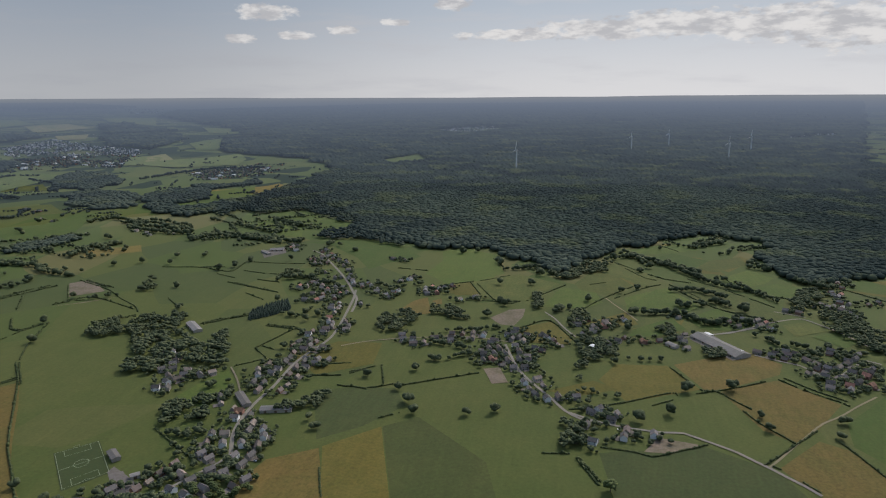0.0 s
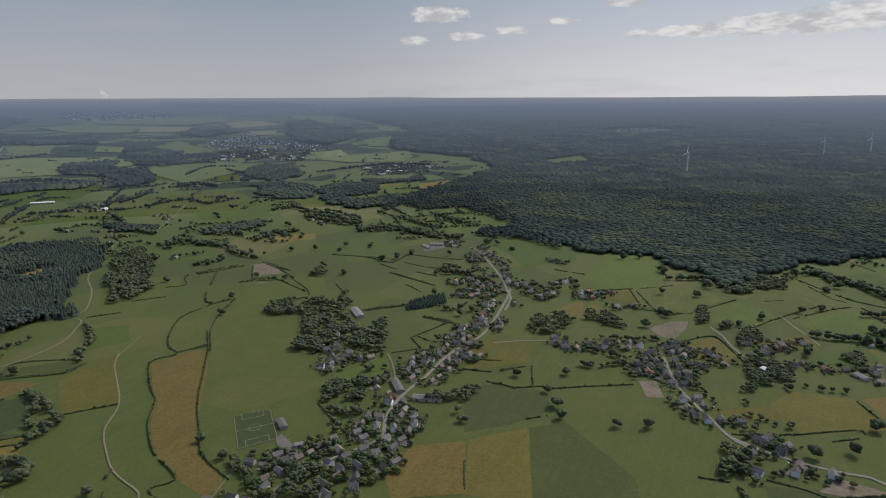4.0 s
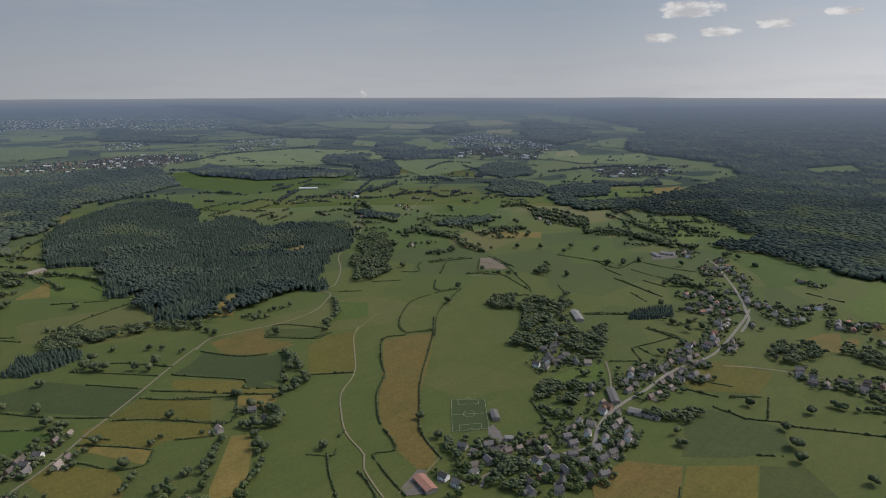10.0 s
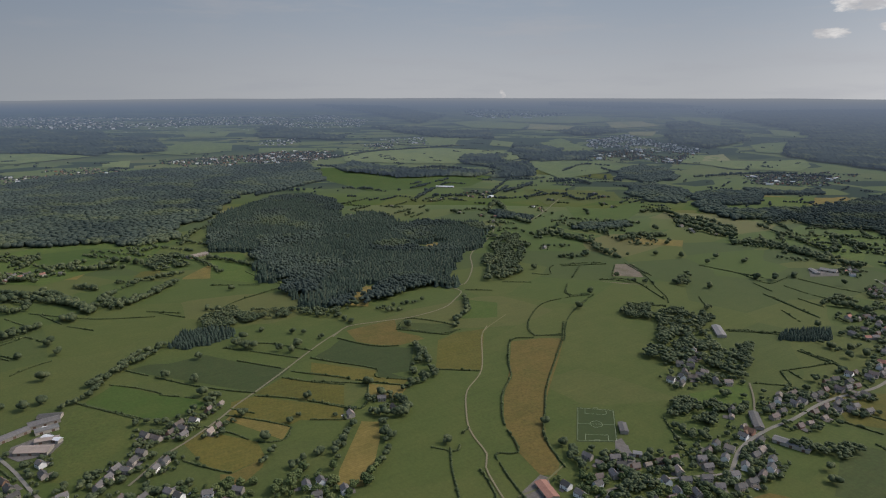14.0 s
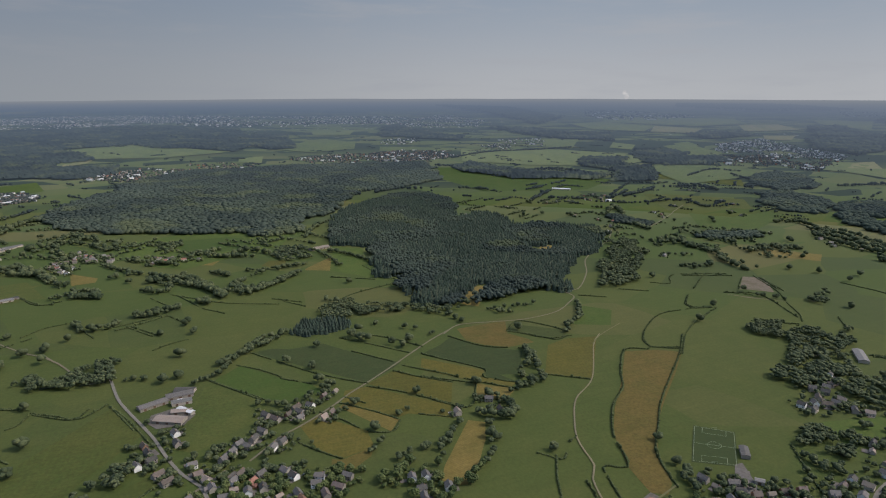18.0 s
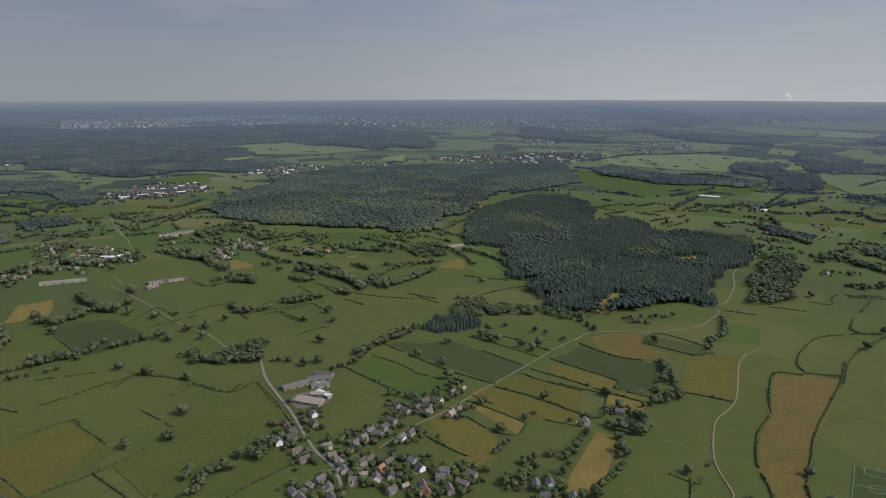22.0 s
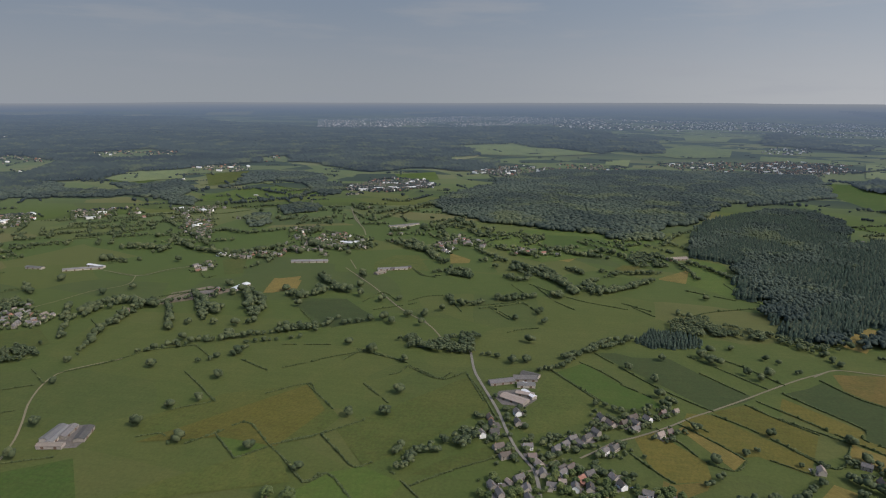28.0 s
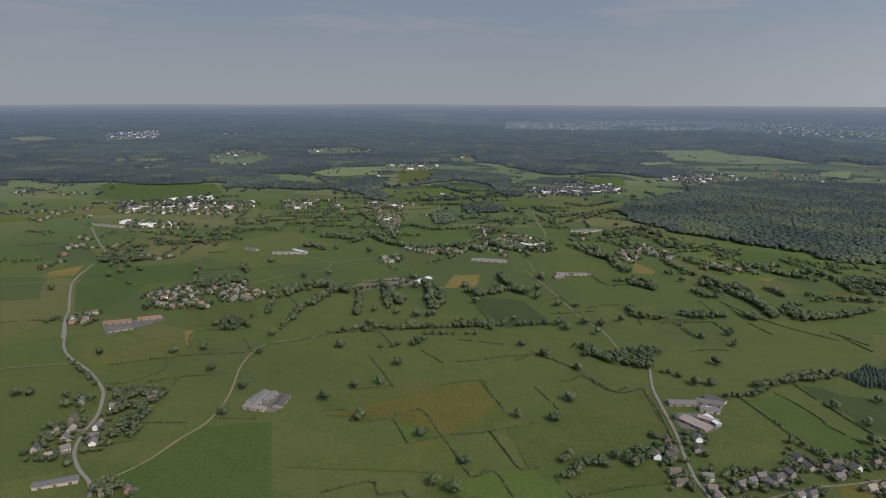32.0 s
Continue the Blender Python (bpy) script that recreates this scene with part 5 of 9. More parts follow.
pitch_lines((-604.4, 621.8), (-569.2, 659.6), (-505.9, 597.3), (-535.5, 553.4))
# woods and clearings
clearing([(-1539, 935), (-1624, 1005), (-1603, 1035), (-1515, 969)])
clearing([(-1578, 2370), (-1480, 2470), (-1400, 2477), (-1419, 2310), (-1486, 2285)])
clearing([(-1624, 2723), (-1483, 2942), (-1397, 3070), (-1333, 2958), (-1346, 2772), (-1363, 2541), (-1500, 2544)])
clearing([(-1051, 2229), (-979, 2335), (-850, 2205), (-675, 2082), (-781, 2032), (-839, 2006), (-915, 2059)])
clearing([(-1035, 1986), (-1029, 2124), (-897, 2020), (-830, 1965), (-791, 1857), (-887, 1885)])
wood("mixed", 9, 19, [(-2031, 451), (-2396, 588), (-2579, 756), (-2719, 946), (-2672, 1083), (-2365, 1063), (-2007, 868), (-1856, 844), (-1182.3, 530.1), (-1270, 438.6), (-1336.4, 482.4), (-1330.8, 454.5), (-1442, 488), (-1473, 444), (-1769, 508), (-1813, 474), (-1850, 422), (-1904, 436)])
wood("mixed", 9, 19, [(-2323, 921), (-2384, 1026), (-2260, 1011), (-2080, 929), (-2161, 1063), (-2070, 1106), (-1891, 1046), (-1895, 1115), (-1904, 1179), (-1856, 1209), (-1813, 1231), (-1761, 1307), (-1643, 1259), (-1496, 1102), (-1420, 1004), (-1387, 957), (-1267, 838), (-1210, 827.4), (-1201.6, 787.7), (-1227.5, 751.1), (-1225.3, 704.6), (-1157.5, 578.1), (-1251.3, 620.2), (-1279.3, 678), (-1322.9, 650.4), (-1314.8, 627.7), (-1198.2, 548.1), (-1208.4, 519.9), (-1200.9, 463.9)])
wood("broad", 11, 16, [(-3442, -231), (-4018, 86), (-3987, 340), (-4105, 636), (-4074, 942), (-4044, 1274), (-4048, 1573), (-3157, 1330), (-2959, 1060), (-2886, 850), (-2765, 742), (-2408, 571), (-2308, 527), (-2347, 470), (-2195, 361), (-2279, 317), (-2257, 273), (-2101, 156), (-2148, 89), (-2154, 21), (-2249, -172)])
wood("broad", 9, 15, [(-1544, 1270), (-1545, 1301), (-1349, 1154), (-1199, 1011), (-1158, 954), (-1193.4, 886.3), (-1240, 913), (-1381, 1059), (-1579, 1220), (-1595, 1262)])
wood("broad", 8, 12, [(-540.4, 763.7), (-533.5, 735.8), (-513.5, 707), (-498.6, 714.3), (-460.8, 734.3), (-479.7, 768.3), (-482.7, 792.5), (-499.7, 798), (-519, 786.2)])
wood("conifer", 5, 11, [(-605.1, 1134.1), (-615.2, 1171), (-564.9, 1247.2), (-541.2, 1199.3), (-590.4, 1117.9)])
wood("broad", 11, 14, [(-708.6, 916), (-756.9, 1025.1), (-757.4, 1095.3), (-659.4, 1008.8), (-623.8, 989.6), (-571.1, 918.6), (-580.8, 895.4), (-606.8, 887.8), (-642.3, 898.8), (-635.9, 847), (-666.8, 864.3)])
wood("broad", 11, 14, [(-606, 971), (-616.4, 1011.3), (-609.8, 1043.3), (-572.8, 996.5), (-530.3, 920), (-535.6, 894.5), (-567.2, 905.1)])
wood("broad", 8, 13, [(-728.3, 947.2), (-790.3, 1038.6), (-814.2, 1105.9), (-767, 1095.8), (-743.7, 1056.7), (-781.7, 1178.4), (-748.8, 1146.6), (-704.1, 1067), (-658.7, 994.8), (-707.8, 921.8)])
wood("broad", 8, 13, [(-850.2, 991), (-872.3, 1037.2), (-849.4, 1082.9), (-780.4, 1005.1), (-830.3, 982.1)])
wood("broad", 12, 15, [(-673.7, 873.4), (-725.4, 953.4), (-762, 1029.3), (-735.4, 1048.9), (-672.4, 969.2), (-662.1, 892.2), (-652.5, 850.4), (-596.8, 810.5), (-621.2, 806.1)])
wood("broad", 8, 13, [(-330.3, 1085.5), (-339, 1146.2), (-331.3, 1202), (-312.1, 1219.7), (-275.5, 1226.1), (-260.5, 1200.4), (-272.4, 1132.3), (-291.9, 1104.3)])
wood("broad", 8, 12, [(-254.4, 1215.5), (-256.8, 1274.2), (-216.5, 1266), (-173, 1229.8), (-162.8, 1190.4), (-213.4, 1195)])
wood("broad", 8, 12, [(-386.6, 806.6), (-362.6, 815.9), (-345.4, 816.3), (-338.5, 837.7), (-327, 842.1), (-315.6, 824), (-328.8, 789), (-360.8, 771.8), (-378, 770.6)])
wood("broad", 8, 14, [(7.9, 800.8), (15, 813.3), (29.5, 819.7), (43.4, 799.8), (42.2, 757.9), (25.1, 729.2), (11.9, 745.9)])
wood("conifer", 7, 17, [(-1347.3, 467), (-1418, 563), (-1400, 631), (-1182.3, 530.1), (-1234.9, 456), (-1288.5, 445.4)])
wood("broad", 9, 14, [(522.5, 1366.2), (566.5, 1359.7), (596.1, 1237.3), (546.6, 1122.8), (516.6, 1178.6), (501.2, 1281.2)])
wood("broad", 9, 14, [(488, 1420), (529, 1493), (560, 1516), (560, 1449), (523.2, 1380.9), (481.8, 1359.1)])
wood("broad", 11, 16, [(-1240, 2990), (-669, 2095), (-686, 2023), (-368, 1786), (-206, 1814), (-54, 1645), (19, 1547), (62, 1665), (95, 1763), (196, 1883), (321, 1995), (438, 2097), (532, 2071), (616, 1969), (523, 1792), (519, 1634), (574, 1570), (633, 1567), (668, 1630), (780, 1670), (993, 1769), (1395, 2244), (3421, 5688), (1999, 4270), (1914, 5359), (1063, 4316), (683, 5380), (19, 4222), (-579, 4980), (-848, 4123), (-1323, 3943), (-1359, 3446)])
wood("broad", 12, 16, [(-1230, 2137), (-1203, 2287), (-1076, 2207), (-1071, 2266), (-1007, 2333), (-689, 2086), (-663, 2041), (-722, 1983), (-768, 1820), (-614, 1857), (-446, 1785), (-951, 3813), (-1308, 3733), (-1317, 2985), (-1336, 2669), (-1324, 2464), (-1283, 2307)])
wood("broad", 12, 16, [(-2627, 2952), (-2820, 3359), (-2538, 3283), (-2225, 2973), (-2165, 2650), (-2403, 2737)])
wood("broad", 12, 16, [(-2114, 2469), (-2150, 2653), (-1942, 2634), (-1779, 2497), (-1776, 2359), (-1686, 2278), (-1903, 2244)])
wood("broad", 12, 16, [(-1824, 2587), (-1797, 2780), (-1671, 2785), (-1506, 2531), (-1603, 2472), (-1576, 2405), (-1421, 2398), (-1372, 2497), (-1339, 2551), (-1246, 2316), (-1307, 2225), (-1335, 2112), (-1548, 2207)])
wood("broad", 12, 16, [(-1787, 2877), (-1597, 2983), (-1574, 3191), (-1501, 3005), (-1633, 2794)])
wood("broad", 9, 14, [(-1091.6, -248), (-1103.1, -222.6), (-1068.5, -191.2), (-1108.9, -153), (-1143.7, -116.8), (-1112.9, -93.7), (-1077.7, -104.9), (-1040, -105.8), (-1038.5, -147.9), (-1049, -192.5), (-1055.4, -227.8)])
wood("broad", 9, 13, [(-717.9, -142.6), (-739.7, -129.3), (-764.4, -104.9), (-784.4, -71.3), (-764.2, -65.8), (-732.7, -93.6), (-715.8, -118.4)])
wood("broad", 9, 13, [(-685.2, -189.5), (-699.6, -176.2), (-698.2, -148.9), (-717.3, -146), (-719, -136), (-694.6, -134.8), (-677.1, -151), (-671.1, -169.3)])
wood("broad", 8, 12, [(-591.7, -792.1), (-628.9, -797.4), (-628.4, -757.6), (-619.2, -736.5), (-557.9, -698.6), (-529.6, -675.7), (-503.7, -698.2), (-520.9, -724.9), (-568.7, -763.7)])
wood("broad", 9, 13, [(-431.2, -633.2), (-442.7, -621.4), (-456.1, -594), (-442.8, -574.2), (-431.1, -581.3), (-415.8, -613)])
wood("broad", 8, 12, [(-921.4, -897.4), (-940.9, -893.7), (-915.3, -830.1), (-888.4, -817.5), (-871.7, -847.6)])
wood("broad", 10, 14, [(-2635, -449), (-3157, -309), (-3426, -25), (-3503, 294), (-3586, 620), (-2059, 378), (-2039, 272), (-2126, 152), (-2189, 30), (-2221, -87), (-2264, -195), (-2402, -366)])
wood("broad", 9, 13, [(-1153, -1546), (-1187, -1547), (-1223, -1478), (-1165, -1401), (-1122, -1437), (-1111, -1503)])
wood("broad", 9, 12, [(-1055, -1138), (-1082, -1133), (-1171, -1086), (-1124, -1028), (-1061, -1080)])
wood("broad", 9, 12, [(-896.6, -898.9), (-933.8, -893.3), (-918.3, -839.5), (-892.6, -810.6), (-868.3, -858.7)])
wood("broad", 14, 14, [(-3817, 1695), (-3634, 1893), (-3193, 2070), (-3236, 1734), (-3570, 1582)])
wood("broad", 14, 14, [(-3831, 2638), (-3463, 2809), (-2953, 2617), (-2892, 2388), (-3418, 2535)])
wood("broad", 14, 14, [(-2435, -2287), (-2649, -2135), (-2649, -1743), (-2469, -1784), (-2343, -2204)])
wood("broad", 14, 14, [(-2869, -2081), (-2821, -1870), (-3042, -1832), (-2780, -1581), (-2577, -1528), (-2496, -1669)])
wood("broad", 14, 14, [(-2832, -1490), (-2995, -1480), (-3433, -1528), (-3557, -1372), (-3411, -1174), (-2962, -1019), (-2786, -1014), (-3077, -1160), (-3161, -1352)])
wood("broad", 12, 12, [(-2154, -1035), (-2211, -983), (-2064, -909), (-1978, -933)])
wood("broad", 12, 12, [(-2355, -996), (-2456, -873), (-2327, -827), (-2237, -936)])
wood("broad", 12, 12, [(-2534, -1603), (-2539, -1445), (-2359, -1353), (-2347, -1439)])
wood("broad", 14, 14, [(-2628, -2481), (-2804, -2394), (-2773, -2240), (-2602, -2148), (-2266, -2144)])
wood("broad", 12, 12, [(-3002, -1073), (-3071, -1006), (-2889, -920), (-2729, -880), (-2768, -993)])
wood("broad", 12, 12, [(-2382, -1008), (-2471, -980), (-2488, -888), (-2367, -840), (-2287, -911), (-2314, -973)])
wood("broad", 11, 11, [(-2221, -1058), (-2234, -985), (-2100, -929), (-2035, -947), (-2072, -990)])
wood("broad", 14, 14, [(-3284, -1600), (-3512, -1586), (-3406, -1365), (-3226, -1223), (-3054, -971), (-2938, -945), (-3079, -1119), (-3233, -1330), (-3123, -1524)])
wood("broad", 14, 14, [(-3692, 2554), (-3964, 2801), (-3756, 2927), (-3468, 2736), (-3382, 2738), (-2982, 2595), (-2794, 2445), (-2762, 2230), (-2866, 2224), (-3189, 2446), (-3556, 2476)])
wood("broad", 12, 13, [(-2205, 2564), (-2195, 2627), (-1754, 2418), (-1665, 2277), (-1781, 2208), (-1996, 2335)])
wood("broad", 12, 13, [(-1749, 2485), (-1808, 2674), (-1667, 2811), (-1510, 2674), (-1488, 2508), (-1593, 2281)])
wood("broad", 16, 14, [(-4513, 3718), (-4524, 3958), (-3817, 3470), (-3628, 3781), (-3365, 3579), (-3469, 2945), (-3952, 3228)])
wood("broad", 11, 12, [(-1948, 1487), (-1935, 1538), (-1767, 1544), (-1731, 1491), (-1811, 1418)])
wood("broad", 11, 12, [(-1535, 1516), (-1566, 1615), (-1518, 1758), (-1454, 1708), (-1481, 1571)])
wood("broad", 8, 11, [(41.5, 1142.4), (75.2, 1134.5), (102.3, 1112.6), (114.4, 1089.2), (93.5, 1049.1), (70, 1022), (47.4, 995.9), (39.2, 1016.5)])
wood("broad", 8, 11, [(253.2, 1113.7), (287, 1126), (290.7, 1084.1), (252.5, 1065.7)])
wood("broad", 8, 11, [(25.9, 1003), (38.9, 999.8), (42.1, 953.3), (25.4, 930.7)])
wood("broad", 8, 11, [(183.9, 1212.7), (215.5, 1230.9), (220.3, 1182.6), (188.3, 1153.8)])
wood("broad", 8, 12, [(27.9, 1294), (55.1, 1284.2), (71.1, 1231.6), (35.8, 1199.3)])
wood("broad", 8, 11, [(545, 1513), (576, 1536), (565, 1450), (509.5, 1378.5)])
wood("broad", 8, 11, [(-57.4, 1373.6), (-33.4, 1394.8), (-25.4, 1299.5), (-48, 1280.7)])
wood("broad", 8, 12, [(-1263.2, 261), (-1302.6, 318.5), (-1265.1, 346.1), (-1245.4, 425.7), (-1209.9, 486), (-1173.7, 531.2), (-1152.7, 510.5), (-1179.2, 450.7), (-1208.9, 366.4), (-1196.4, 293.3), (-1220.1, 263.9)])
wood("conifer", 6, 13, [(-1152.5, 167.8), (-1205, 215), (-1205.4, 272.4), (-1176.1, 297.6), (-1145.5, 286.8), (-1124.8, 201)])
wood("broad", 9, 11, [(-1773, 233), (-1863, 270), (-1871, 340), (-1770, 330), (-1729, 339), (-1694, 301), (-1712, 249)])
wood("broad", 8, 12, [(-429.8, 505.9), (-444.2, 532.1), (-441.6, 555.8), (-418.6, 559.6), (-397.7, 534.3), (-386.9, 507.8), (-404.7, 485.1)])
wood("broad", 8, 12, [(-18, 1536), (-1, 1626), (28, 1682), (136, 1701), (112, 1609), (27, 1517)])
wood("broad", 8, 12, [(-936, 1255), (-970, 1361), (-917, 1304), (-902, 1261)])
wood("broad", 10, 12, [(-2160, -1040), (-2241, -1008), (-2051, -912), (-1982, -944)])
wood("broad", 9, 13, [(-1217, 911), (-1450, 1124), (-1537, 1251), (-1430, 1206), (-1205, 1013), (-1154.4, 923.8)])
wood("broad", 12, 12, [(-1768, 2508), (-1788, 2767), (-1593, 2665), (-1509, 2494), (-1604, 2335)])
wood("broad", 12, 12, [(-1998, 2304), (-2108, 2582), (-1822, 2460), (-1713, 2313), (-1814, 2223)])
wood("broad", 13, 12, [(-3119, 2530), (-3337, 2805), (-3006, 2632), (-2721, 2365), (-2783, 2310)])
wood("broad", 13, 12, [(-3767, 2596), (-3904, 2855), (-3535, 2805), (-3335, 2643), (-3460, 2438)])
# hedges
hedge(2, [(-624, 391.9), (-600.9, 413.3), (-627.7, 438.3), (-639.8, 457.9)])
hedge(2.5, [(-476.2, 419.6), (-533.6, 435.1), (-567.4, 449.4), (-559, 477.4), (-627, 507.8), (-692.7, 557.8), (-737.9, 610.4), (-782.5, 641), (-856.7, 707.5), (-844.1, 748.7)])
hedge(2.5, [(-500.9, 500.8), (-549.4, 518.9), (-579.3, 536.6), (-624.2, 579.7), (-675.9, 629.3), (-746.2, 711.7), (-813.7, 791.6), (-877.2, 855.6)])
hedge(2, [(-974.1, 371.6), (-932.4, 401.4), (-876.9, 442.1), (-848.1, 429.4), (-812.5, 467.4)])
hedge(2, [(-917.9, 348.7), (-845.8, 407.2), (-794.6, 454.4)])
hedge(2, [(-889.7, 337.2), (-834.7, 406.2)])
hedge(2, [(-825.7, 311.2), (-768, 363.9), (-833.5, 407.9)])
hedge(2, [(-774.6, 290.4), (-746.9, 333.1)])
hedge(2.5, [(-1033.5, 447.2), (-967.5, 484.1), (-931.5, 545.7)])
hedge(2, [(-1019.9, 562.6), (-960.1, 609.6), (-951.4, 659)])
hedge(2, [(-822.5, 524), (-778, 581.1)])
hedge(2, [(-917.6, 798.7), (-881.1, 770.7), (-851.8, 762.1), (-823.9, 801.3)])
hedge(2, [(-994.3, 32.6), (-947.2, 65.3), (-899.8, 99.6)])
hedge(2, [(-1042.3, 74.8), (-1007.8, 107.8), (-969.8, 134), (-961, 136), (-926.6, 172.6)])
hedge(2, [(-1087, 102.6), (-1029.5, 141), (-969.1, 182.3), (-928.9, 218.5), (-896.2, 252.1)])
hedge(2, [(-885.8, 248.8), (-852, 288.9), (-786.4, 345.1)])
hedge(2, [(-848.9, 196.7), (-809.9, 232), (-772.6, 259.4)])
hedge(2, [(-831.7, 164.3), (-797, 189.3), (-756.8, 211.3), (-743.3, 241.5), (-767, 261)])
hedge(2, [(-760.3, 122.4), (-733.6, 140.5), (-703, 164.4)])
hedge(2, [(-924.5, 305.1), (-887, 336.1), (-851, 375.2)])
hedge(2, [(-941.5, 324.4), (-908.2, 353.7), (-875.1, 386.3)])
hedge(2, [(-974.1, 371.6), (-923.1, 408.7)])
hedge(2, [(-1099.1, 260.5), (-1052.3, 301.6), (-987.2, 353.2)])
hedge(2, [(-1114.7, 287.9), (-1069.7, 340.4), (-1005.3, 384.2)])
hedge(2, [(-1030.4, 263.6), (-960.3, 315.8)])
hedge(2, [(-871.5, 82.4), (-850.5, 102.7)])
hedge(2, [(-864.3, 208.2), (-832.9, 232.1)])
hedge(2, [(-513.5, 908), (-478.6, 944.9)])
hedge(2, [(-546.4, 1103), (-483.4, 1091.3)])
hedge(2, [(-515.8, 986.8), (-501.2, 1036.4), (-483.4, 1091.3), (-453.2, 1065.3), (-407.9, 1039.1)])
hedge(2, [(-515.8, 986.8), (-474.5, 945.5)])
hedge(2, [(-508, 997.8), (-472.8, 982.8)])
hedge(2, [(-463.7, 833.8), (-448.7, 847.4)])
hedge(2, [(-419.1, 881.7), (-373.3, 896.8), (-330.6, 904)])
hedge(2, [(-384.8, 937.1), (-327.4, 954.4)])
hedge(2, [(-321, 862.2), (-299.5, 869), (-275.6, 863.5)])
hedge(2, [(-317.6, 913.4), (-295.5, 940.6)])
hedge(2, [(-517.9, 700.8), (-457.4, 659.3), (-429.2, 643)])
hedge(2, [(-677.7, 1083), (-614.7, 1151)])
hedge(2, [(-855.9, 759.8), (-887.2, 771.8), (-942.1, 828.7), (-987.3, 902.3), (-990.5, 988.4)])
hedge(2, [(-851.1, 755.7), (-829.1, 808.6)])
hedge(2, [(-805, 788.6), (-879.4, 866.4), (-924.4, 934.3), (-968.6, 1019.3)])
hedge(2, [(-1067, 1047.2), (-1011.7, 990.1), (-979.8, 1019.3)])
hedge(2, [(-1163.3, 928.9), (-1123.1, 985.7)])
hedge(2, [(-1179, 1038), (-1155, 1073), (-1212, 1138), (-1169, 1266)])
hedge(2, [(-1099, 1094), (-1189, 1214)])
hedge(2, [(-1156.8, 817.7), (-1121.5, 867.5)])
hedge(2, [(-753.5, 975.3), (-735.4, 996.5), (-709.1, 1037.9)])
hedge(2, [(-886.3, 1038.9), (-835.5, 1110.6)])
hedge(2, [(-976, 1468), (-902, 1475), (-815, 1453), (-817, 1538)])
hedge(2, [(-834, 1426), (-771, 1398)])
hedge(2, [(-753, 1362), (-674.5, 1329.7), (-611.9, 1302.1)])
hedge(2, [(-781, 1465), (-713, 1449), (-661, 1448)])
hedge(2, [(-709, 1394), (-647, 1381)])
hedge(2, [(-685.8, 1287), (-625.1, 1247.4)])
hedge(2, [(-795, 1551), (-710, 1549), (-658, 1558)])
hedge(2, [(-669.8, 1082.4), (-627.2, 1135.9), (-610.2, 1162)])
hedge(2, [(-1129, 1314), (-1014, 1259), (-934, 1200), (-874.4, 1160.4), (-834.7, 1117.2)])
hedge(2, [(-1054, 1184), (-1128, 1274)])
hedge(2, [(-324.1, 868.6), (-302.7, 869.5), (-276.3, 867.5), (-239.5, 888.5)])
hedge(2, [(-226, 886), (-177, 916.4), (-117.5, 950.6)])
hedge(2, [(-232.4, 780.7), (-206.9, 801.1)])
hedge(2, [(-277.5, 954.8), (-255, 885.7)])
hedge(2, [(-319.5, 920.1), (-285.4, 950)])
hedge(2, [(-379.2, 896.9), (-330.4, 905.5)])
hedge(2, [(-393.1, 937.6), (-351.9, 947.2)])
hedge(2, [(-268.4, 649.4), (-245.5, 594.1)])
hedge(2, [(-9.4, 729.3), (25.2, 734.2)])
hedge(2, [(33.1, 721.4), (54.9, 673.9)])
hedge(2, [(36.4, 723.8), (56.4, 679.6)])
hedge(2, [(32.1, 724.2), (56.8, 671.6)])
hedge(2, [(35.4, 726), (59.5, 677.4)])
hedge(2, [(62.6, 755), (100.2, 752.1), (125.1, 745.2), (156.3, 762.1), (196.1, 785.4)])
hedge(2, [(24.9, 850.6), (93.8, 881.3), (171.6, 928.6), (176.6, 911.6), (140.8, 883.7)])
hedge(2, [(186.1, 1025.9), (203.7, 982), (220.8, 946.5), (240.3, 948.2), (284.2, 971.9), (321.3, 995)])
hedge(2, [(210.7, 933.7), (239.7, 945.3), (259.7, 917.7), (275.9, 895.4)])
hedge(2, [(263.6, 889.1), (276, 856.2), (304.8, 808.2)])
hedge(2, [(253, 748.8), (284.1, 781.8), (312.7, 813), (343.2, 846.2)])
hedge(2, [(261.7, 747.4), (273.8, 738)])
hedge(2, [(344.3, 1007), (374.4, 969.3), (407.7, 939.7), (414.6, 930)])
hedge(2, [(354.2, 1013.8), (384, 975.6), (417.1, 945.7)])
hedge(2, [(359.4, 828.1), (369.4, 797.1), (375, 773.6), (382, 746.2)])
hedge(2, [(284.8, 717.9), (298.2, 699.3)])
hedge(2, [(-255.2, 1428.3), (-216.2, 1454.3), (-170.9, 1481.8), (-115, 1532)])
hedge(2, [(-200.4, 1457.1), (-165.8, 1363.1)])
hedge(2, [(-161.7, 1322.4), (-93.6, 1326.3), (-60.6, 1340.1)])
hedge(2, [(-172, 1695), (-125, 1584)])
hedge(2, [(-409, 1558), (-322, 1544)])
hedge(2, [(-33.1, 1386.3), (21.4, 1476.5)])
hedge(2, [(-516.4, 1102.1), (-481.3, 1095.5), (-433.7, 1055.5)])
hedge(2, [(141, 1724), (172, 1647), (208, 1568), (232, 1552)])
hedge(2, [(125.6, 1388.9), (197.7, 1479.4), (237, 1514)])
hedge(2, [(258, 1518), (291.7, 1451.6), (319.2, 1398.6)])
hedge(2, [(308, 1575), (358, 1517), (401, 1454), (445.4, 1382.1)])
hedge(2, [(289, 1941), (334, 1862)])
hedge(2, [(76, 1486.1), (114, 1512)])
hedge(2, [(637, 1547), (691, 1464)])
hedge(2, [(302.1, 1292.4), (325, 1243.8)])
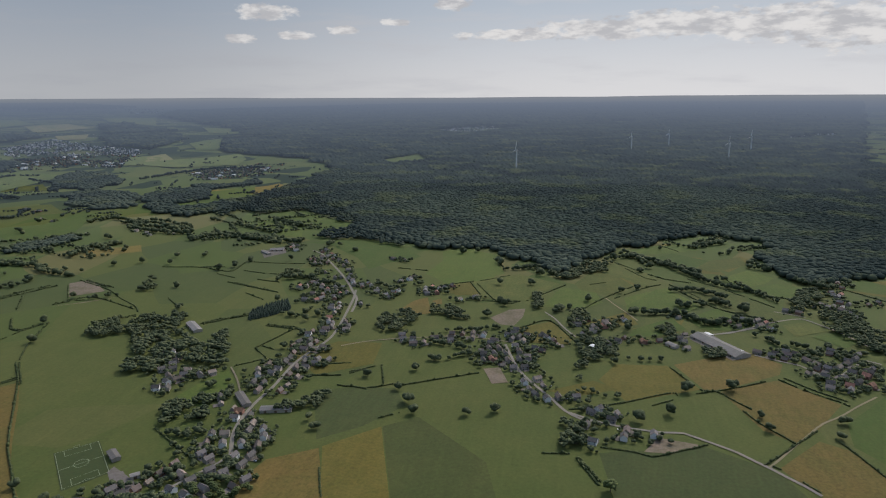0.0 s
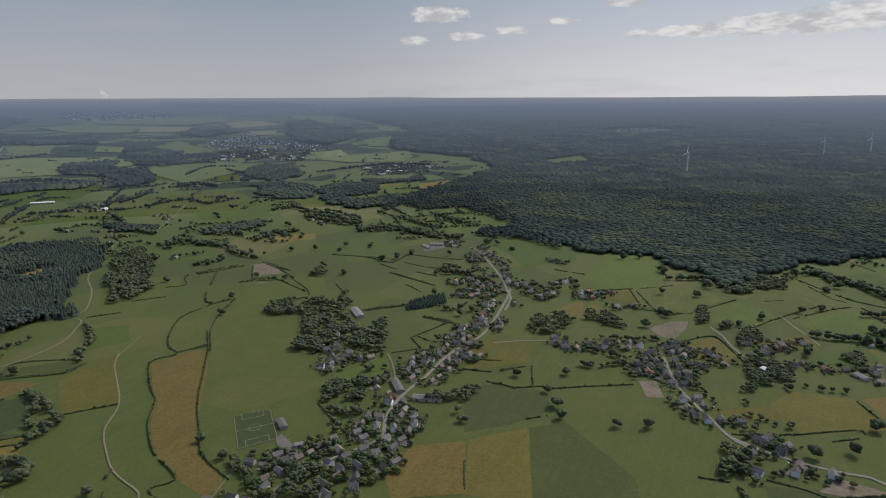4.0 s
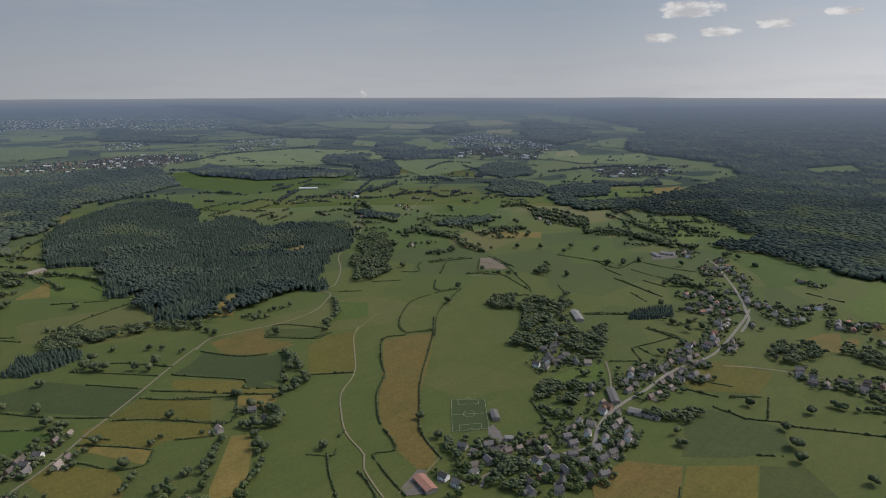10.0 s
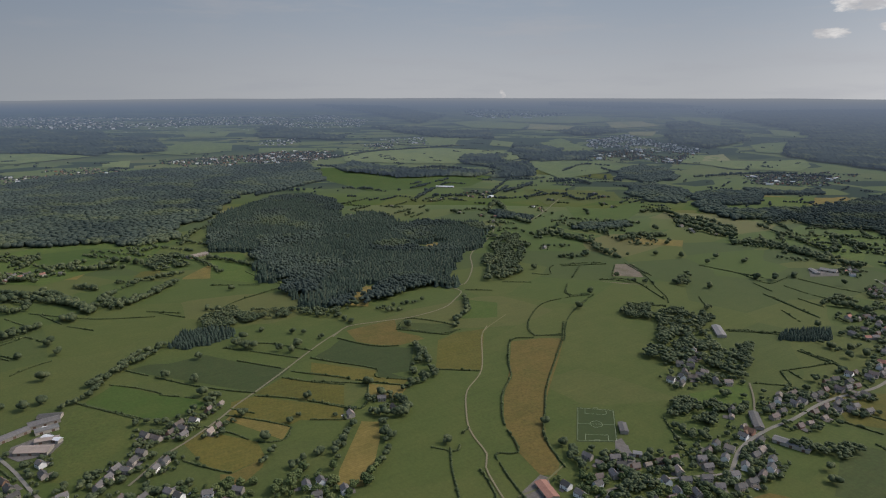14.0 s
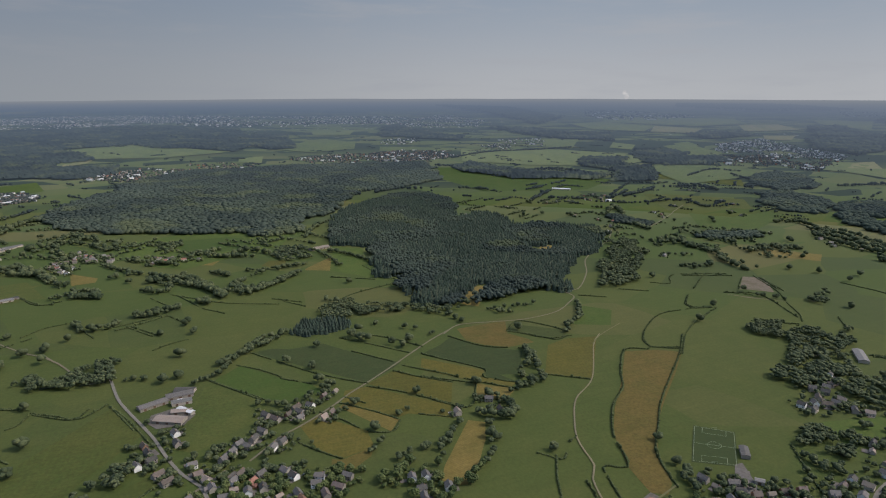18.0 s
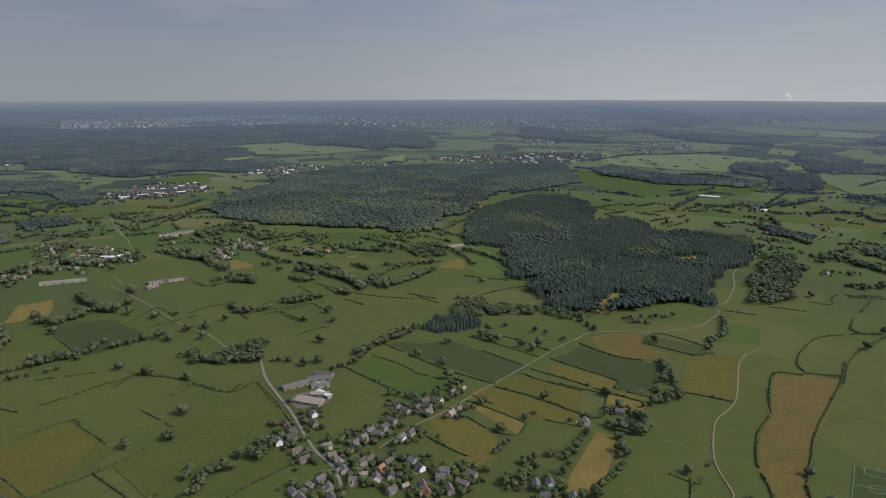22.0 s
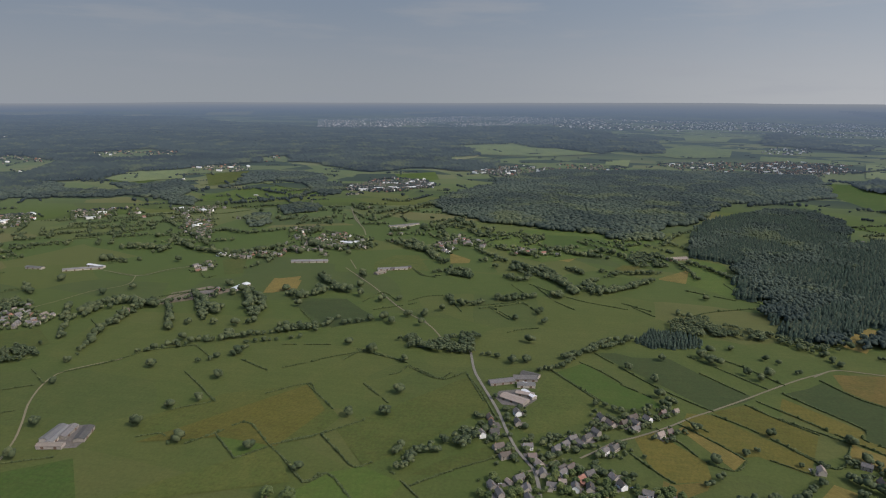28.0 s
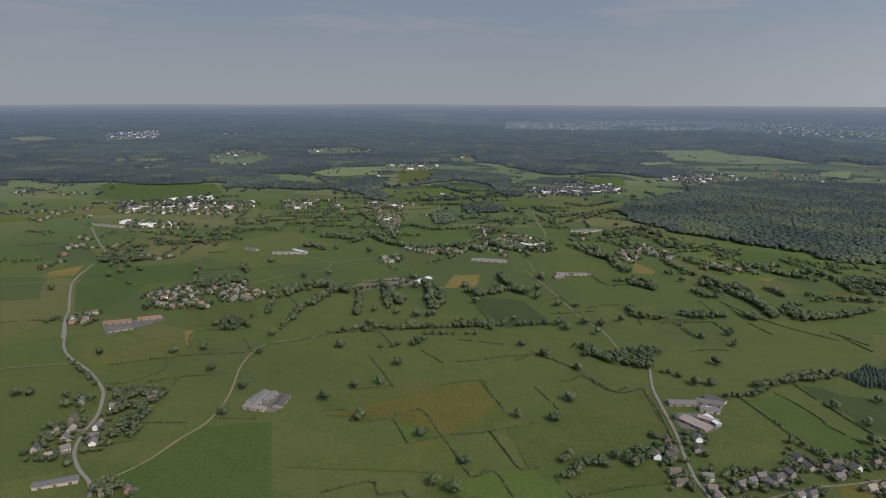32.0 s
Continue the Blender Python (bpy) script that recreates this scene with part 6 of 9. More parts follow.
hedge(2, [(-1058.5, 1039.3), (-1020.5, 999.2), (-990.6, 989.5), (-979, 1029.5)])
hedge(2, [(-974.5, 1038.1), (-925.9, 938)])
hedge(2, [(-1052, 1145), (-1009, 1182)])
hedge(2, [(-1112, 1315), (-1022, 1273)])
hedge(2, [(-835.9, 1221.7), (-774.9, 1166.1)])
hedge(2, [(-677.9, 1085.6), (-600.6, 1153)])
hedge(2, [(-1007, 1462), (-847, 1490)])
hedge(2, [(-748, 1359), (-608.9, 1302.1)])
hedge(2, [(-1202, 1158), (-1192, 1222), (-1149, 1262)])
hedge(2, [(-1032.8, -307.4), (-1021.9, -271.5), (-1007.2, -240.9), (-989.9, -210)])
hedge(2, [(-978.7, -205.1), (-955, -171), (-936.2, -145.7), (-944.4, -129.5), (-969.5, -109.3)])
hedge(2, [(-937.7, -227.7), (-947.7, -214.9), (-971.5, -207)])
hedge(2, [(-900.6, -257.6), (-873.5, -234.2), (-842.8, -207)])
hedge(2, [(-959.9, -105.4), (-904.2, -79.9), (-832.2, -53.2)])
hedge(2, [(-1314.8, -273.7), (-1354.2, -243.8), (-1368.2, -208.2)])
hedge(2, [(-1306.2, -141.4), (-1323.2, -96.4), (-1353.9, -36.9)])
hedge(2, [(-1309.8, -95.8), (-1235.8, -44.1)])
hedge(2, [(-1348.2, -28.7), (-1281.2, 6.8)])
hedge(2, [(-1482.5, -59.7), (-1406, -24.3)])
hedge(2, [(-1481.2, -5.7), (-1387, 31.5)])
hedge(2, [(-1369, 39.4), (-1318.5, 79)])
hedge(2, [(-1588, -321), (-1524, -277), (-1511, -250)])
hedge(2, [(-1160.2, -54.1), (-1183, -25.5), (-1195.5, 4.4)])
hedge(2, [(-949.7, -673.3), (-974.5, -638.6), (-999.6, -591.9)])
hedge(2, [(-999.6, -591.9), (-950.7, -535.5)])
hedge(2, [(-853.3, -739.9), (-905.2, -692.4), (-948.3, -667.4)])
hedge(2, [(-892.3, -550.8), (-846.5, -498), (-804.4, -454)])
hedge(2, [(-954.1, -484), (-920.3, -424)])
hedge(2, [(-770.9, -501.4), (-803.7, -457.8)])
hedge(2, [(-695.2, -505), (-707.1, -476.5), (-683.9, -453)])
hedge(2, [(-690.4, -434.6), (-722.6, -407.4), (-754.3, -380.9), (-705.3, -328.9), (-671, -290), (-636.5, -258.2), (-646.8, -246)])
hedge(2, [(-722, -410.9), (-667.6, -356)])
hedge(2, [(-670.1, -355.5), (-702.2, -327.6)])
hedge(2, [(-836.3, -398.1), (-883.3, -344.4), (-854.7, -319.5)])
hedge(2, [(-705.9, -325.5), (-737.9, -278.2)])
hedge(2, [(-610.8, -624.6), (-634.7, -572.5)])
hedge(2, [(-883.3, -344.4), (-810.1, -277.4)])
hedge(2, [(-715.7, -315.1), (-743.5, -274.3), (-787, -227.7)])
hedge(2, [(-743.5, -274.3), (-707.4, -240.6), (-675.7, -210.3), (-688.1, -190.2)])
hedge(2, [(-678.4, -299.9), (-636.7, -256.7), (-654.5, -233.5), (-615.8, -195.8)])
hedge(2, [(-672.2, -163), (-628.3, -122.2)])
hedge(2, [(-646.2, -138.1), (-686.8, -94), (-725.7, -42.1)])
hedge(2, [(-898.6, -258.5), (-843.5, -207)])
hedge(2, [(-971, -200.9), (-937.7, -150.6), (-961.7, -132.4)])
hedge(2, [(-1024.6, -293.3), (-1003.8, -240.3), (-991.1, -214.2)])
hedge(2, [(-934.6, -404.6), (-963.3, -369.1), (-991.6, -341), (-1024.6, -293.3)])
hedge(2, [(-1029.2, -443.3), (-1044.6, -358.5)])
hedge(2, [(-961.1, -106.1), (-871.5, -71.9)])
hedge(2, [(-1000.9, 27.1), (-945.9, 63.5), (-900.7, 94.1)])
hedge(2, [(-1244.5, -334.2), (-1285.8, -275.9), (-1305.4, -255.2)])
hedge(2, [(-1373.4, -201.3), (-1263.8, -152.1)])
hedge(2, [(-1292.6, -117.4), (-1326.8, -57.6), (-1347.9, -29.4)])
hedge(2, [(-1303.5, -99.2), (-1233, -52.8)])
hedge(2, [(-1347.9, -29.4), (-1293.1, 4.9)])
hedge(2, [(-1490.6, -65.9), (-1391.5, -15.7)])
hedge(2, [(-1217, -480.9), (-1132.6, -417)])
hedge(2, [(-1589, -322), (-1520, -280), (-1529, -236)])
hedge(2, [(-1744, -301), (-1638, -252)])
hedge(2, [(-1821, -1541), (-1888, -1455)])
hedge(2, [(-1716, -1387), (-1765, -1340)])
hedge(2, [(-1521, -1155), (-1502, -1063), (-1482, -1101)])
hedge(2, [(-1844, -1343), (-1899, -1260)])
hedge(2, [(-1505, -868), (-1404, -794), (-1424, -776)])
hedge(2, [(-1089.7, -861.7), (-1046.9, -813.5)])
hedge(2, [(-1207, -1168), (-1244, -1156)])
hedge(2, [(-1196.9, -789.5), (-1283.1, -766.9), (-1328, -715)])
hedge(2, [(-619, -849.2), (-639.9, -822), (-697.9, -814.5), (-729.8, -849.5)])
hedge(2, [(-669.7, -907.2), (-716.7, -862.9), (-755.4, -824.2), (-807.4, -747)])
hedge(2, [(-755.4, -824.2), (-842.9, -894.2), (-900.1, -828.9)])
hedge(2, [(-649.5, -798.4), (-685.8, -769.5), (-731.1, -712.6)])
hedge(2, [(-684.4, -767.9), (-621, -733), (-560.5, -701.6)])
hedge(2, [(-558.1, -701.4), (-590.9, -639.9)])
hedge(2, [(-484.5, -707.9), (-523.3, -673.2)])
hedge(2, [(-856.6, -790.5), (-813.6, -734.6)])
hedge(2, [(-532.4, -395.6), (-574.1, -357.5), (-557.3, -335.1), (-573.7, -316.5), (-566.5, -302.5)])
hedge(2, [(-634.8, -257.8), (-655.3, -235), (-617, -198.4)])
hedge(2, [(-982.9, -317.7), (-1032.8, -297.3)])
hedge(2, [(-713.7, -1259.8), (-747.8, -1225.7), (-775.3, -1164.8)])
hedge(2, [(-1127, -1863), (-1198, -1804)])
hedge(2, [(-1315, -1338), (-1352, -1287)])
hedge(2, [(-1343, -1458), (-1440, -1388)])
hedge(2, [(-1822, -1548), (-1899, -1465)])
hedge(2, [(-1202, -1300), (-1181, -1198), (-1238, -1146)])
hedge(2, [(-1691, -1734), (-1717, -1685)])
hedge(2, [(-611.1, 410), (-564.4, 382.2), (-518.7, 360.1)])
hedge(2, [(-551.3, 412.2), (-524.1, 405.6), (-494.4, 394.1)])
hedge(2, [(-1017.1, 559.3), (-1058.2, 607), (-1014.2, 647), (-970.6, 665.9)])
hedge(2, [(-1017.1, 559.3), (-986.5, 591.3), (-946.2, 621.9), (-952.3, 650.6)])
hedge(2, [(-1291, -370.7), (-1363, -343), (-1311.1, -297.5)])
hedge(2, [(-1357.8, 200.7), (-1303.4, 239.4)])
hedge(2, [(-1273.4, 269.2), (-1350.4, 350.4), (-1403.2, 475.2)])
hedge(2, [(-1581, 442), (-1459, 465), (-1386, 526.2)])
hedge(2, [(-1494.7, -19.7), (-1393.5, 81.1), (-1340.5, 188.7)])
hedge(2, [(-1382.9, 181.8), (-1335.2, 237.8)])
hedge(2, [(-1507, 339), (-1447, 436)])
hedge(2.2, [(-184, 1447.8), (-117.5, 1314.1), (-70.5, 1335.6)])
hedge(2.2, [(-63.8, 1170.3), (-11.3, 1216.4), (34.9, 1118.1)])
hedge(2.2, [(56.7, 1306.1), (108, 1394.2), (173.4, 1488)])
hedge(2.2, [(151, 1704), (236, 1581), (308, 1540)])
hedge(2.2, [(270.4, 1465.6), (327.4, 1353.6), (424, 1284.1)])
hedge(2.2, [(392, 1615), (421, 1492), (528, 1432)])
hedge(2.2, [(-1051, 1137), (-1008, 1199), (-866.8, 1144.2)])
hedge(2.2, [(-895.5, 1056.4), (-828.5, 1102.4)])
hedge(2.2, [(-674.4, 1095.3), (-614.9, 1151.7)])
hedge(2.2, [(-770, 1362), (-629.5, 1308.5)])
hedge(2.2, [(-547.2, 1095.8), (-474, 1087.6)])
hedge(2.2, [(-1114, 1319), (-1007, 1273)])
hedge(2.2, [(-1196, 1152), (-1150, 1264)])
hedge(3, [(-1826, -1545), (-1904, -1458)])
hedge(3, [(-1722, -1389), (-1760, -1333)])
hedge(3, [(-1821, -1298), (-1887, -1255)])
hedge(3, [(-1504, -1142), (-1499, -1072)])
hedge(3, [(-1234.2, -819.1), (-1283, -772.3), (-1320, -724)])
hedge(3, [(-2161, -1374), (-2202, -1185), (-2301, -1092)])
hedge(3, [(-2904, -1627), (-3084, -1454), (-2794, -1045)])
# rows of trees
tree_row(8, 8, [(-990, 5.2), (-1006.9, 28.7), (-1022.2, 50.1), (-1058.5, 67.8), (-1084.4, 89.1), (-1114.5, 108.3), (-1146.8, 128.9), (-1148.9, 145.6)])
tree_row(9, 9, [(-924.6, 544.4), (-889.1, 531.1), (-860.9, 511.4), (-827.9, 483.9), (-805, 490)])
tree_row(9, 9, [(-923.3, 546.3), (-871.1, 536.2), (-830.7, 516.2), (-807.9, 512), (-794.9, 478.8), (-788.1, 455.4), (-787.2, 440.7)])
tree_row(9, 10, [(-776.1, 380.8), (-784.6, 398.3), (-758.7, 419.8), (-723.3, 412.7), (-718.4, 392.7), (-727.1, 380.5), (-744.8, 369)])
tree_row(9, 9, [(-707.2, 369.7), (-680.1, 359), (-658.6, 343.4), (-640, 337), (-624.6, 317.6), (-613.1, 304.4), (-600.3, 294.2), (-595.8, 265), (-599.2, 286.8)])
tree_row(10, 7, [(-731.4, 335.7), (-710.7, 316), (-680.5, 290.8), (-645.9, 268.1)])
tree_row(12, 7, [(-781, 266.3), (-788.9, 280.7), (-784, 294.2)])
tree_row(10, 6, [(-701.5, 200), (-721, 213.1), (-729.2, 222.6)])
tree_row(10, 7, [(-673.6, 229.2), (-684.6, 243.5), (-683.6, 260.2), (-690.3, 288)])
tree_row(11, 8, [(-727.5, -161.9), (-689.1, -167), (-678.9, -174.5)])
tree_row(12, 9, [(-954.8, -852.7), (-982.9, -843.5), (-1047.1, -883.4), (-1092.1, -895.3)])
tree_row(12, 9, [(-1003.6, -788.8), (-1048.8, -803.2), (-1088.2, -797.8), (-1142, -804.8), (-1185.7, -808.1), (-1210, -802.9)])
tree_row(11, 9, [(-1099.2, -883.6), (-1141.5, -884.9), (-1167, -867.5), (-1192.6, -854)])
tree_row(12, 8, [(-1194.4, -762.3), (-1142, -728.2), (-1071, -683)])
tree_row(12, 9, [(-1278.1, -747.9), (-1219.6, -710.2), (-1141.3, -657.2)])
tree_row(12, 8, [(-1180.9, -673.9), (-1201.3, -644.6)])
tree_row(12, 9, [(-1348, -659), (-1270.3, -611.7), (-1230.8, -568.3)])
tree_row(12, 9, [(-1159.3, -560.6), (-1187, -563.6)])
tree_row(12, 9, [(-1573, -231), (-1535, -202), (-1521, -167)])
tree_row(12, 9, [(-1967, -332), (-1940, -299), (-1796, -250)])
tree_row(13, 10, [(-1629, -61), (-1570, -25), (-1619, 3), (-1558, 25), (-1523, 52), (-1436.5, 85.3)])
tree_row(13, 10, [(-1425.9, 29.4), (-1395.3, 48.9)])
tree_row(12, 8, [(-1353.8, -83.6), (-1375.7, -55.1), (-1390.6, -20.7)])
tree_row(13, 9, [(-1013.1, -641.2), (-985.2, -614.4), (-999.4, -607.2)])
tree_row(13, 9, [(-1034.8, -559), (-1048.1, -523.7), (-1076.5, -483.8), (-1105.9, -442.4), (-1104.8, -407.9)])
tree_row(13, 8, [(-931.8, -544.6), (-952.3, -526.6), (-975.1, -499), (-1007.1, -494.2)])
tree_row(13, 9, [(-1107.3, -475.3), (-1132.6, -419.9), (-1169.9, -388.5)])
tree_row(12, 8, [(-889.3, -755.8), (-961.2, -775)])
tree_row(12, 9, [(-888.4, -884.9), (-886.4, -856.1), (-911.6, -839.1)])
tree_row(11, 7, [(-686.3, -1042.9), (-666.7, -1001.5)])
tree_row(14, 6, [(-655.5, -972.7), (-631.3, -901.6), (-604, -847.8)])
tree_row(14, 6, [(-658, -992.9), (-632.6, -922.1), (-607.6, -861.4)])
tree_row(10, 8, [(-461, -755.9), (-485.5, -781.1), (-496.2, -791.2)])
tree_row(10, 8, [(-463, -723.3), (-446, -690)])
tree_row(14, 8, [(-754, -1180.3), (-789.6, -1177.2)])
tree_row(14, 10, [(-895.9, -1075.3), (-948.7, -1127.5), (-998, -1159)])
tree_row(14, 9, [(-1079, -1139), (-1133, -1184), (-1190, -1237)])
tree_row(14, 10, [(-1088, -1122), (-1118, -1111), (-1156, -1089)])
tree_row(14, 10, [(-1415, -1633), (-1448, -1613), (-1427, -1545), (-1454, -1519), (-1491, -1491)])
tree_row(14, 10, [(-1264, -1152), (-1209, -1091)])
tree_row(14, 9, [(-1079.3, -914.2), (-1149.1, -956.2)])
tree_row(14, 9, [(-1097.7, -878.4), (-1143.1, -876.7), (-1149.6, -864.1)])
tree_row(14, 9, [(-1566, 1533), (-1573, 1637), (-1520, 1684)])
tree_row(14, 9, [(-1319, 1511), (-1341, 1623), (-1297, 1685)])
tree_row(14, 9, [(-1427, 1389), (-1407, 1421), (-1307, 1410)])
tree_row(14, 9, [(-1108, 1755), (-1067, 1842), (-998, 1854)])
tree_row(14, 9, [(-1051, 1866), (-955, 1841), (-845, 1839)])
tree_row(14, 9, [(-1230, 2097), (-1073, 1997), (-924, 1931), (-871, 1918)])
tree_row(14, 10, [(-1491, 1975), (-1428, 2037), (-1238, 1969)])
tree_row(14, 9, [(-2787, 2980), (-2532, 2856), (-2286, 2744), (-2195, 2859)])
tree_row(14, 9, [(-1000, 1183), (-972, 1208), (-961, 1220)])
tree_row(14, 9, [(-1148, 1811), (-1104, 1816), (-1072, 1862)])
tree_row(14, 9, [(-1038, 1855), (-957, 1812), (-911, 1828), (-846, 1826)])
tree_row(14, 9, [(-1037, 2154), (-941, 2105), (-844, 2023), (-790, 1999)])
tree_row(14, 9, [(-1107, 2055), (-999, 1966), (-896, 1899)])
tree_row(14, 9, [(-1331, 1523), (-1325, 1590), (-1301, 1683)])
tree_row(14, 10, [(-671, 1478), (-625, 1455)])
tree_row(14, 10, [(-663, 1402), (-659, 1465)])
tree_row(14, 10, [(-594, 1470), (-590, 1504)])
tree_row(14, 9, [(-1822, 80), (-1804, 127), (-1779, 186)])
tree_row(14, 10, [(-1662, 4), (-1593, 32), (-1510, 67), (-1439.4, 91.2)])
tree_row(14, 10, [(-1519, 120), (-1435.9, 141.3)])
tree_row(14, 10, [(-1519, 120), (-1570, 153), (-1599, 186)])
tree_row(14, 10, [(-1473.5, 151.6), (-1473.8, 184), (-1507, 223), (-1571, 265)])
tree_row(14, 9, [(-1652, 73), (-1599, 112)])
tree_row(14, 9, [(-1855, 11), (-1877, 47), (-1818, 85)])
tree_row(12, 10, [(-1335.2, 283.3), (-1303.6, 297.5)])
tree_row(14, 9, [(-2094, 327), (-2071, 394)])
tree_row(14, 9, [(-2396, 1511), (-2311, 1634)])
tree_row(14, 9, [(-1541, 1338), (-1491, 1377), (-1429, 1402), (-1366, 1401)])
tree_row(14, 9, [(-1547, 1538), (-1550, 1684), (-1522, 1765)])
tree_row(14, 9, [(-1439, 1184), (-1385, 1260), (-1355, 1330)])
tree_row(14, 9, [(-1280, 1202), (-1257, 1235), (-1240, 1284)])
tree_row(14, 9, [(-1997, 1482), (-1921, 1495), (-1725, 1474)])
tree_row(14, 9, [(-2295, 1364), (-2267, 1405)])
tree_row(14, 9, [(376, 1577), (408, 1563), (425, 1492), (445, 1461)])
tree_row(14, 9, [(433, 1468), (464.2, 1416.1)])
tree_row(14, 10, [(252, 1707), (291, 1702), (319, 1640), (340, 1581)])
tree_row(14, 9, [(255.6, 1348.8), (290.9, 1370.2), (331.8, 1392.9), (352.9, 1365.9)])
tree_row(14, 10, [(141.5, 1299.3), (176.3, 1291.2), (239.2, 1302.2)])
tree_row(14, 9, [(182, 1822), (241, 1754), (261, 1685)])
tree_row(14, 9, [(346, 1936), (392, 1915), (466, 2002)])
tree_row(14, 9, [(397, 1846), (450, 1842), (488, 1903)])
tree_row(14, 9, [(491, 1748), (551, 1808), (544, 1668)])
tree_row(14, 9, [(547, 1627), (569, 1572), (627, 1545)])
tree_row(14, 9, [(107, 1051.5), (141.6, 1046), (172.6, 1051.6)])
tree_row(14, 10, [(246.2, 1100.1), (275, 1111.4), (289, 1095.6)])
tree_row(12, 10, [(355.6, 862.9), (371.9, 862.2), (387.1, 876)])
tree_row(10, 7, [(49.2, 916), (68.5, 905.7), (91.2, 896.4)])
tree_row(14, 8, [(-157.6, 1010.6), (-109.2, 1031.2), (-79.3, 1061.2)])
tree_row(14, 8, [(-211, 1019.2), (-195.1, 986.4), (-161.2, 1004), (-127.5, 1027.9)])
tree_row(14, 8, [(-329, 812.8), (-323.5, 831.4)])
tree_row(14, 8, [(-491.5, 689.9), (-459.6, 688.5), (-450, 711.7)])
tree_row(12, 9, [(-515.5, 824.9), (-496.7, 847.6)])
tree_row(10, 7, [(40.8, 1101.7), (64, 1092.9), (96.4, 1026.7)])
tree_row(9, 8, [(-444.1, 522.1), (-429.7, 524), (-413.5, 546.6), (-429.6, 551.9)])
tree_row(9, 8, [(-488.5, 689.1), (-468.7, 691.6), (-454, 712.2)])
tree_row(9, 8, [(-448.5, 594.6), (-418.1, 606.7), (-401.6, 610.1), (-403, 627.8)])
tree_row(9, 8, [(-393.5, 641.1), (-379.3, 641.4)])
tree_row(10, 7, [(-1043.3, -87.4), (-1036.5, -59)])
tree_row(10, 7, [(-882.9, -57), (-849.8, -50.7)])
tree_row(10, 8, [(-782.2, -42.4), (-769.6, -34.6), (-759.3, -54.9)])
tree_row(10, 7, [(-757.2, 10.7), (-779.2, 21.1), (-767.4, 31.3)])
tree_row(10, 7, [(-685.6, 14.2), (-671.4, 26.4), (-663, 38.2)])
tree_row(10, 8, [(-885.7, 88.4), (-884.9, 103.8), (-865.7, 120.3)])
tree_row(10, 8, [(-879.7, 158.3), (-892.2, 177.2), (-914.6, 198.9), (-893.2, 202.4)])
tree_row(10, 6, [(-767.7, 104.6), (-768.7, 122.3), (-756.2, 137.5)])
tree_row(14, 9, [(-1638, -1143), (-1645, -1079), (-1639, -1042)])
tree_row(14, 9, [(-1507, -1136), (-1496, -1062)])
tree_row(14, 9, [(-1877, -1034), (-1940, -1004)])
tree_row(14, 10, [(-2065, -1299), (-1959, -1193), (-1900, -1120), (-1783, -1008), (-1677, -916)])
tree_row(14, 9, [(-1811, -1113), (-1645, -1045), (-1604, -1053)])
tree_row(13, 8, [(-2436, -1215), (-2576, -1101), (-2701, -950)])
tree_row(14, 9, [(-2122, -897), (-2186, -877)])
tree_row(13, 9, [(-2068, -812), (-2133, -784), (-2217, -724)])
tree_row(13, 8, [(-2819, -1267), (-2808, -1128), (-2884, -1074)])
tree_row(13, 8, [(-1750, -1394), (-1804, -1296)])
tree_row(13, 9, [(-1642, -850), (-1621, -794), (-1589, -706), (-1487, -736)])
tree_row(14, 9, [(-2320, -684), (-2195, -578), (-2440, -516)])
tree_row(14, 9, [(-2330, -615), (-2411, -519)])
tree_row(14, 9, [(-1989, -402), (-1983, -343)])
tree_row(14, 9, [(-2133, -281), (-2242, -235)])
tree_row(14, 10, [(-2107, -329), (-1977, -286), (-1926, -251)])
tree_row(14, 10, [(-2202, -231), (-2001, -173), (-2123, -150)])
tree_row(14, 10, [(-1867, -122), (-1854, -91), (-1838, -66)])
tree_row(14, 10, [(-1934, -53), (-2032, 13)])
tree_row(14, 10, [(-1867, -363), (-1744, -299)])
tree_row(14, 10, [(-1905, -420), (-1824, -381)])
tree_row(13, 9, [(-2417, -829), (-2445, -722), (-2518, -704)])
tree_row(13, 9, [(-2644, -660), (-2633, -559), (-2817, -478)])
tree_row(13, 10, [(-1119.9, -897.2), (-1151.2, -904.5), (-1172.3, -880.8), (-1193.8, -856.9), (-1216, -849.8)])
tree_row(12, 10, [(-971.9, -777), (-1030.3, -796.8), (-1070, -805.8), (-1114.1, -811.5), (-1154.6, -813.2), (-1199.4, -810.8), (-1214.6, -798.9)])
tree_row(11, 10, [(-1164.3, -745.4), (-1106.8, -704.3), (-1061.3, -680.6)])
tree_row(12, 10, [(-1230.1, -716.9), (-1157.3, -665.1)])
tree_row(11, 10, [(-1122.2, -645.1), (-1186, -671.3), (-1193.7, -640.5)])
tree_row(12, 10, [(-1324.3, -640.1), (-1272.8, -600.1), (-1225.3, -563.2), (-1168, -555.3), (-1116.7, -544.4)])
tree_row(13, 8, [(-952.1, -669.1), (-1002.5, -616.7), (-1033.4, -550.8), (-1052.4, -530.3), (-1076.8, -482), (-1104.7, -439.1), (-1129.4, -402.7), (-1152.5, -357.1), (-1175.9, -323.5)])
tree_row(12, 8, [(-1205.4, -782), (-1236, -747), (-1270, -702.2)])
tree_row(13, 8, [(-1023.5, -515.8), (-1045.9, -459.9), (-1064.5, -422.9)])
tree_row(14, 9, [(-2501, -752), (-2399, -683), (-2443, -645)])
tree_row(14, 9, [(-2303, -610), (-2389, -567), (-2481, -511), (-2580, -442)])
tree_row(14, 9, [(-2198, -365), (-2275, -290), (-2187, -249)])
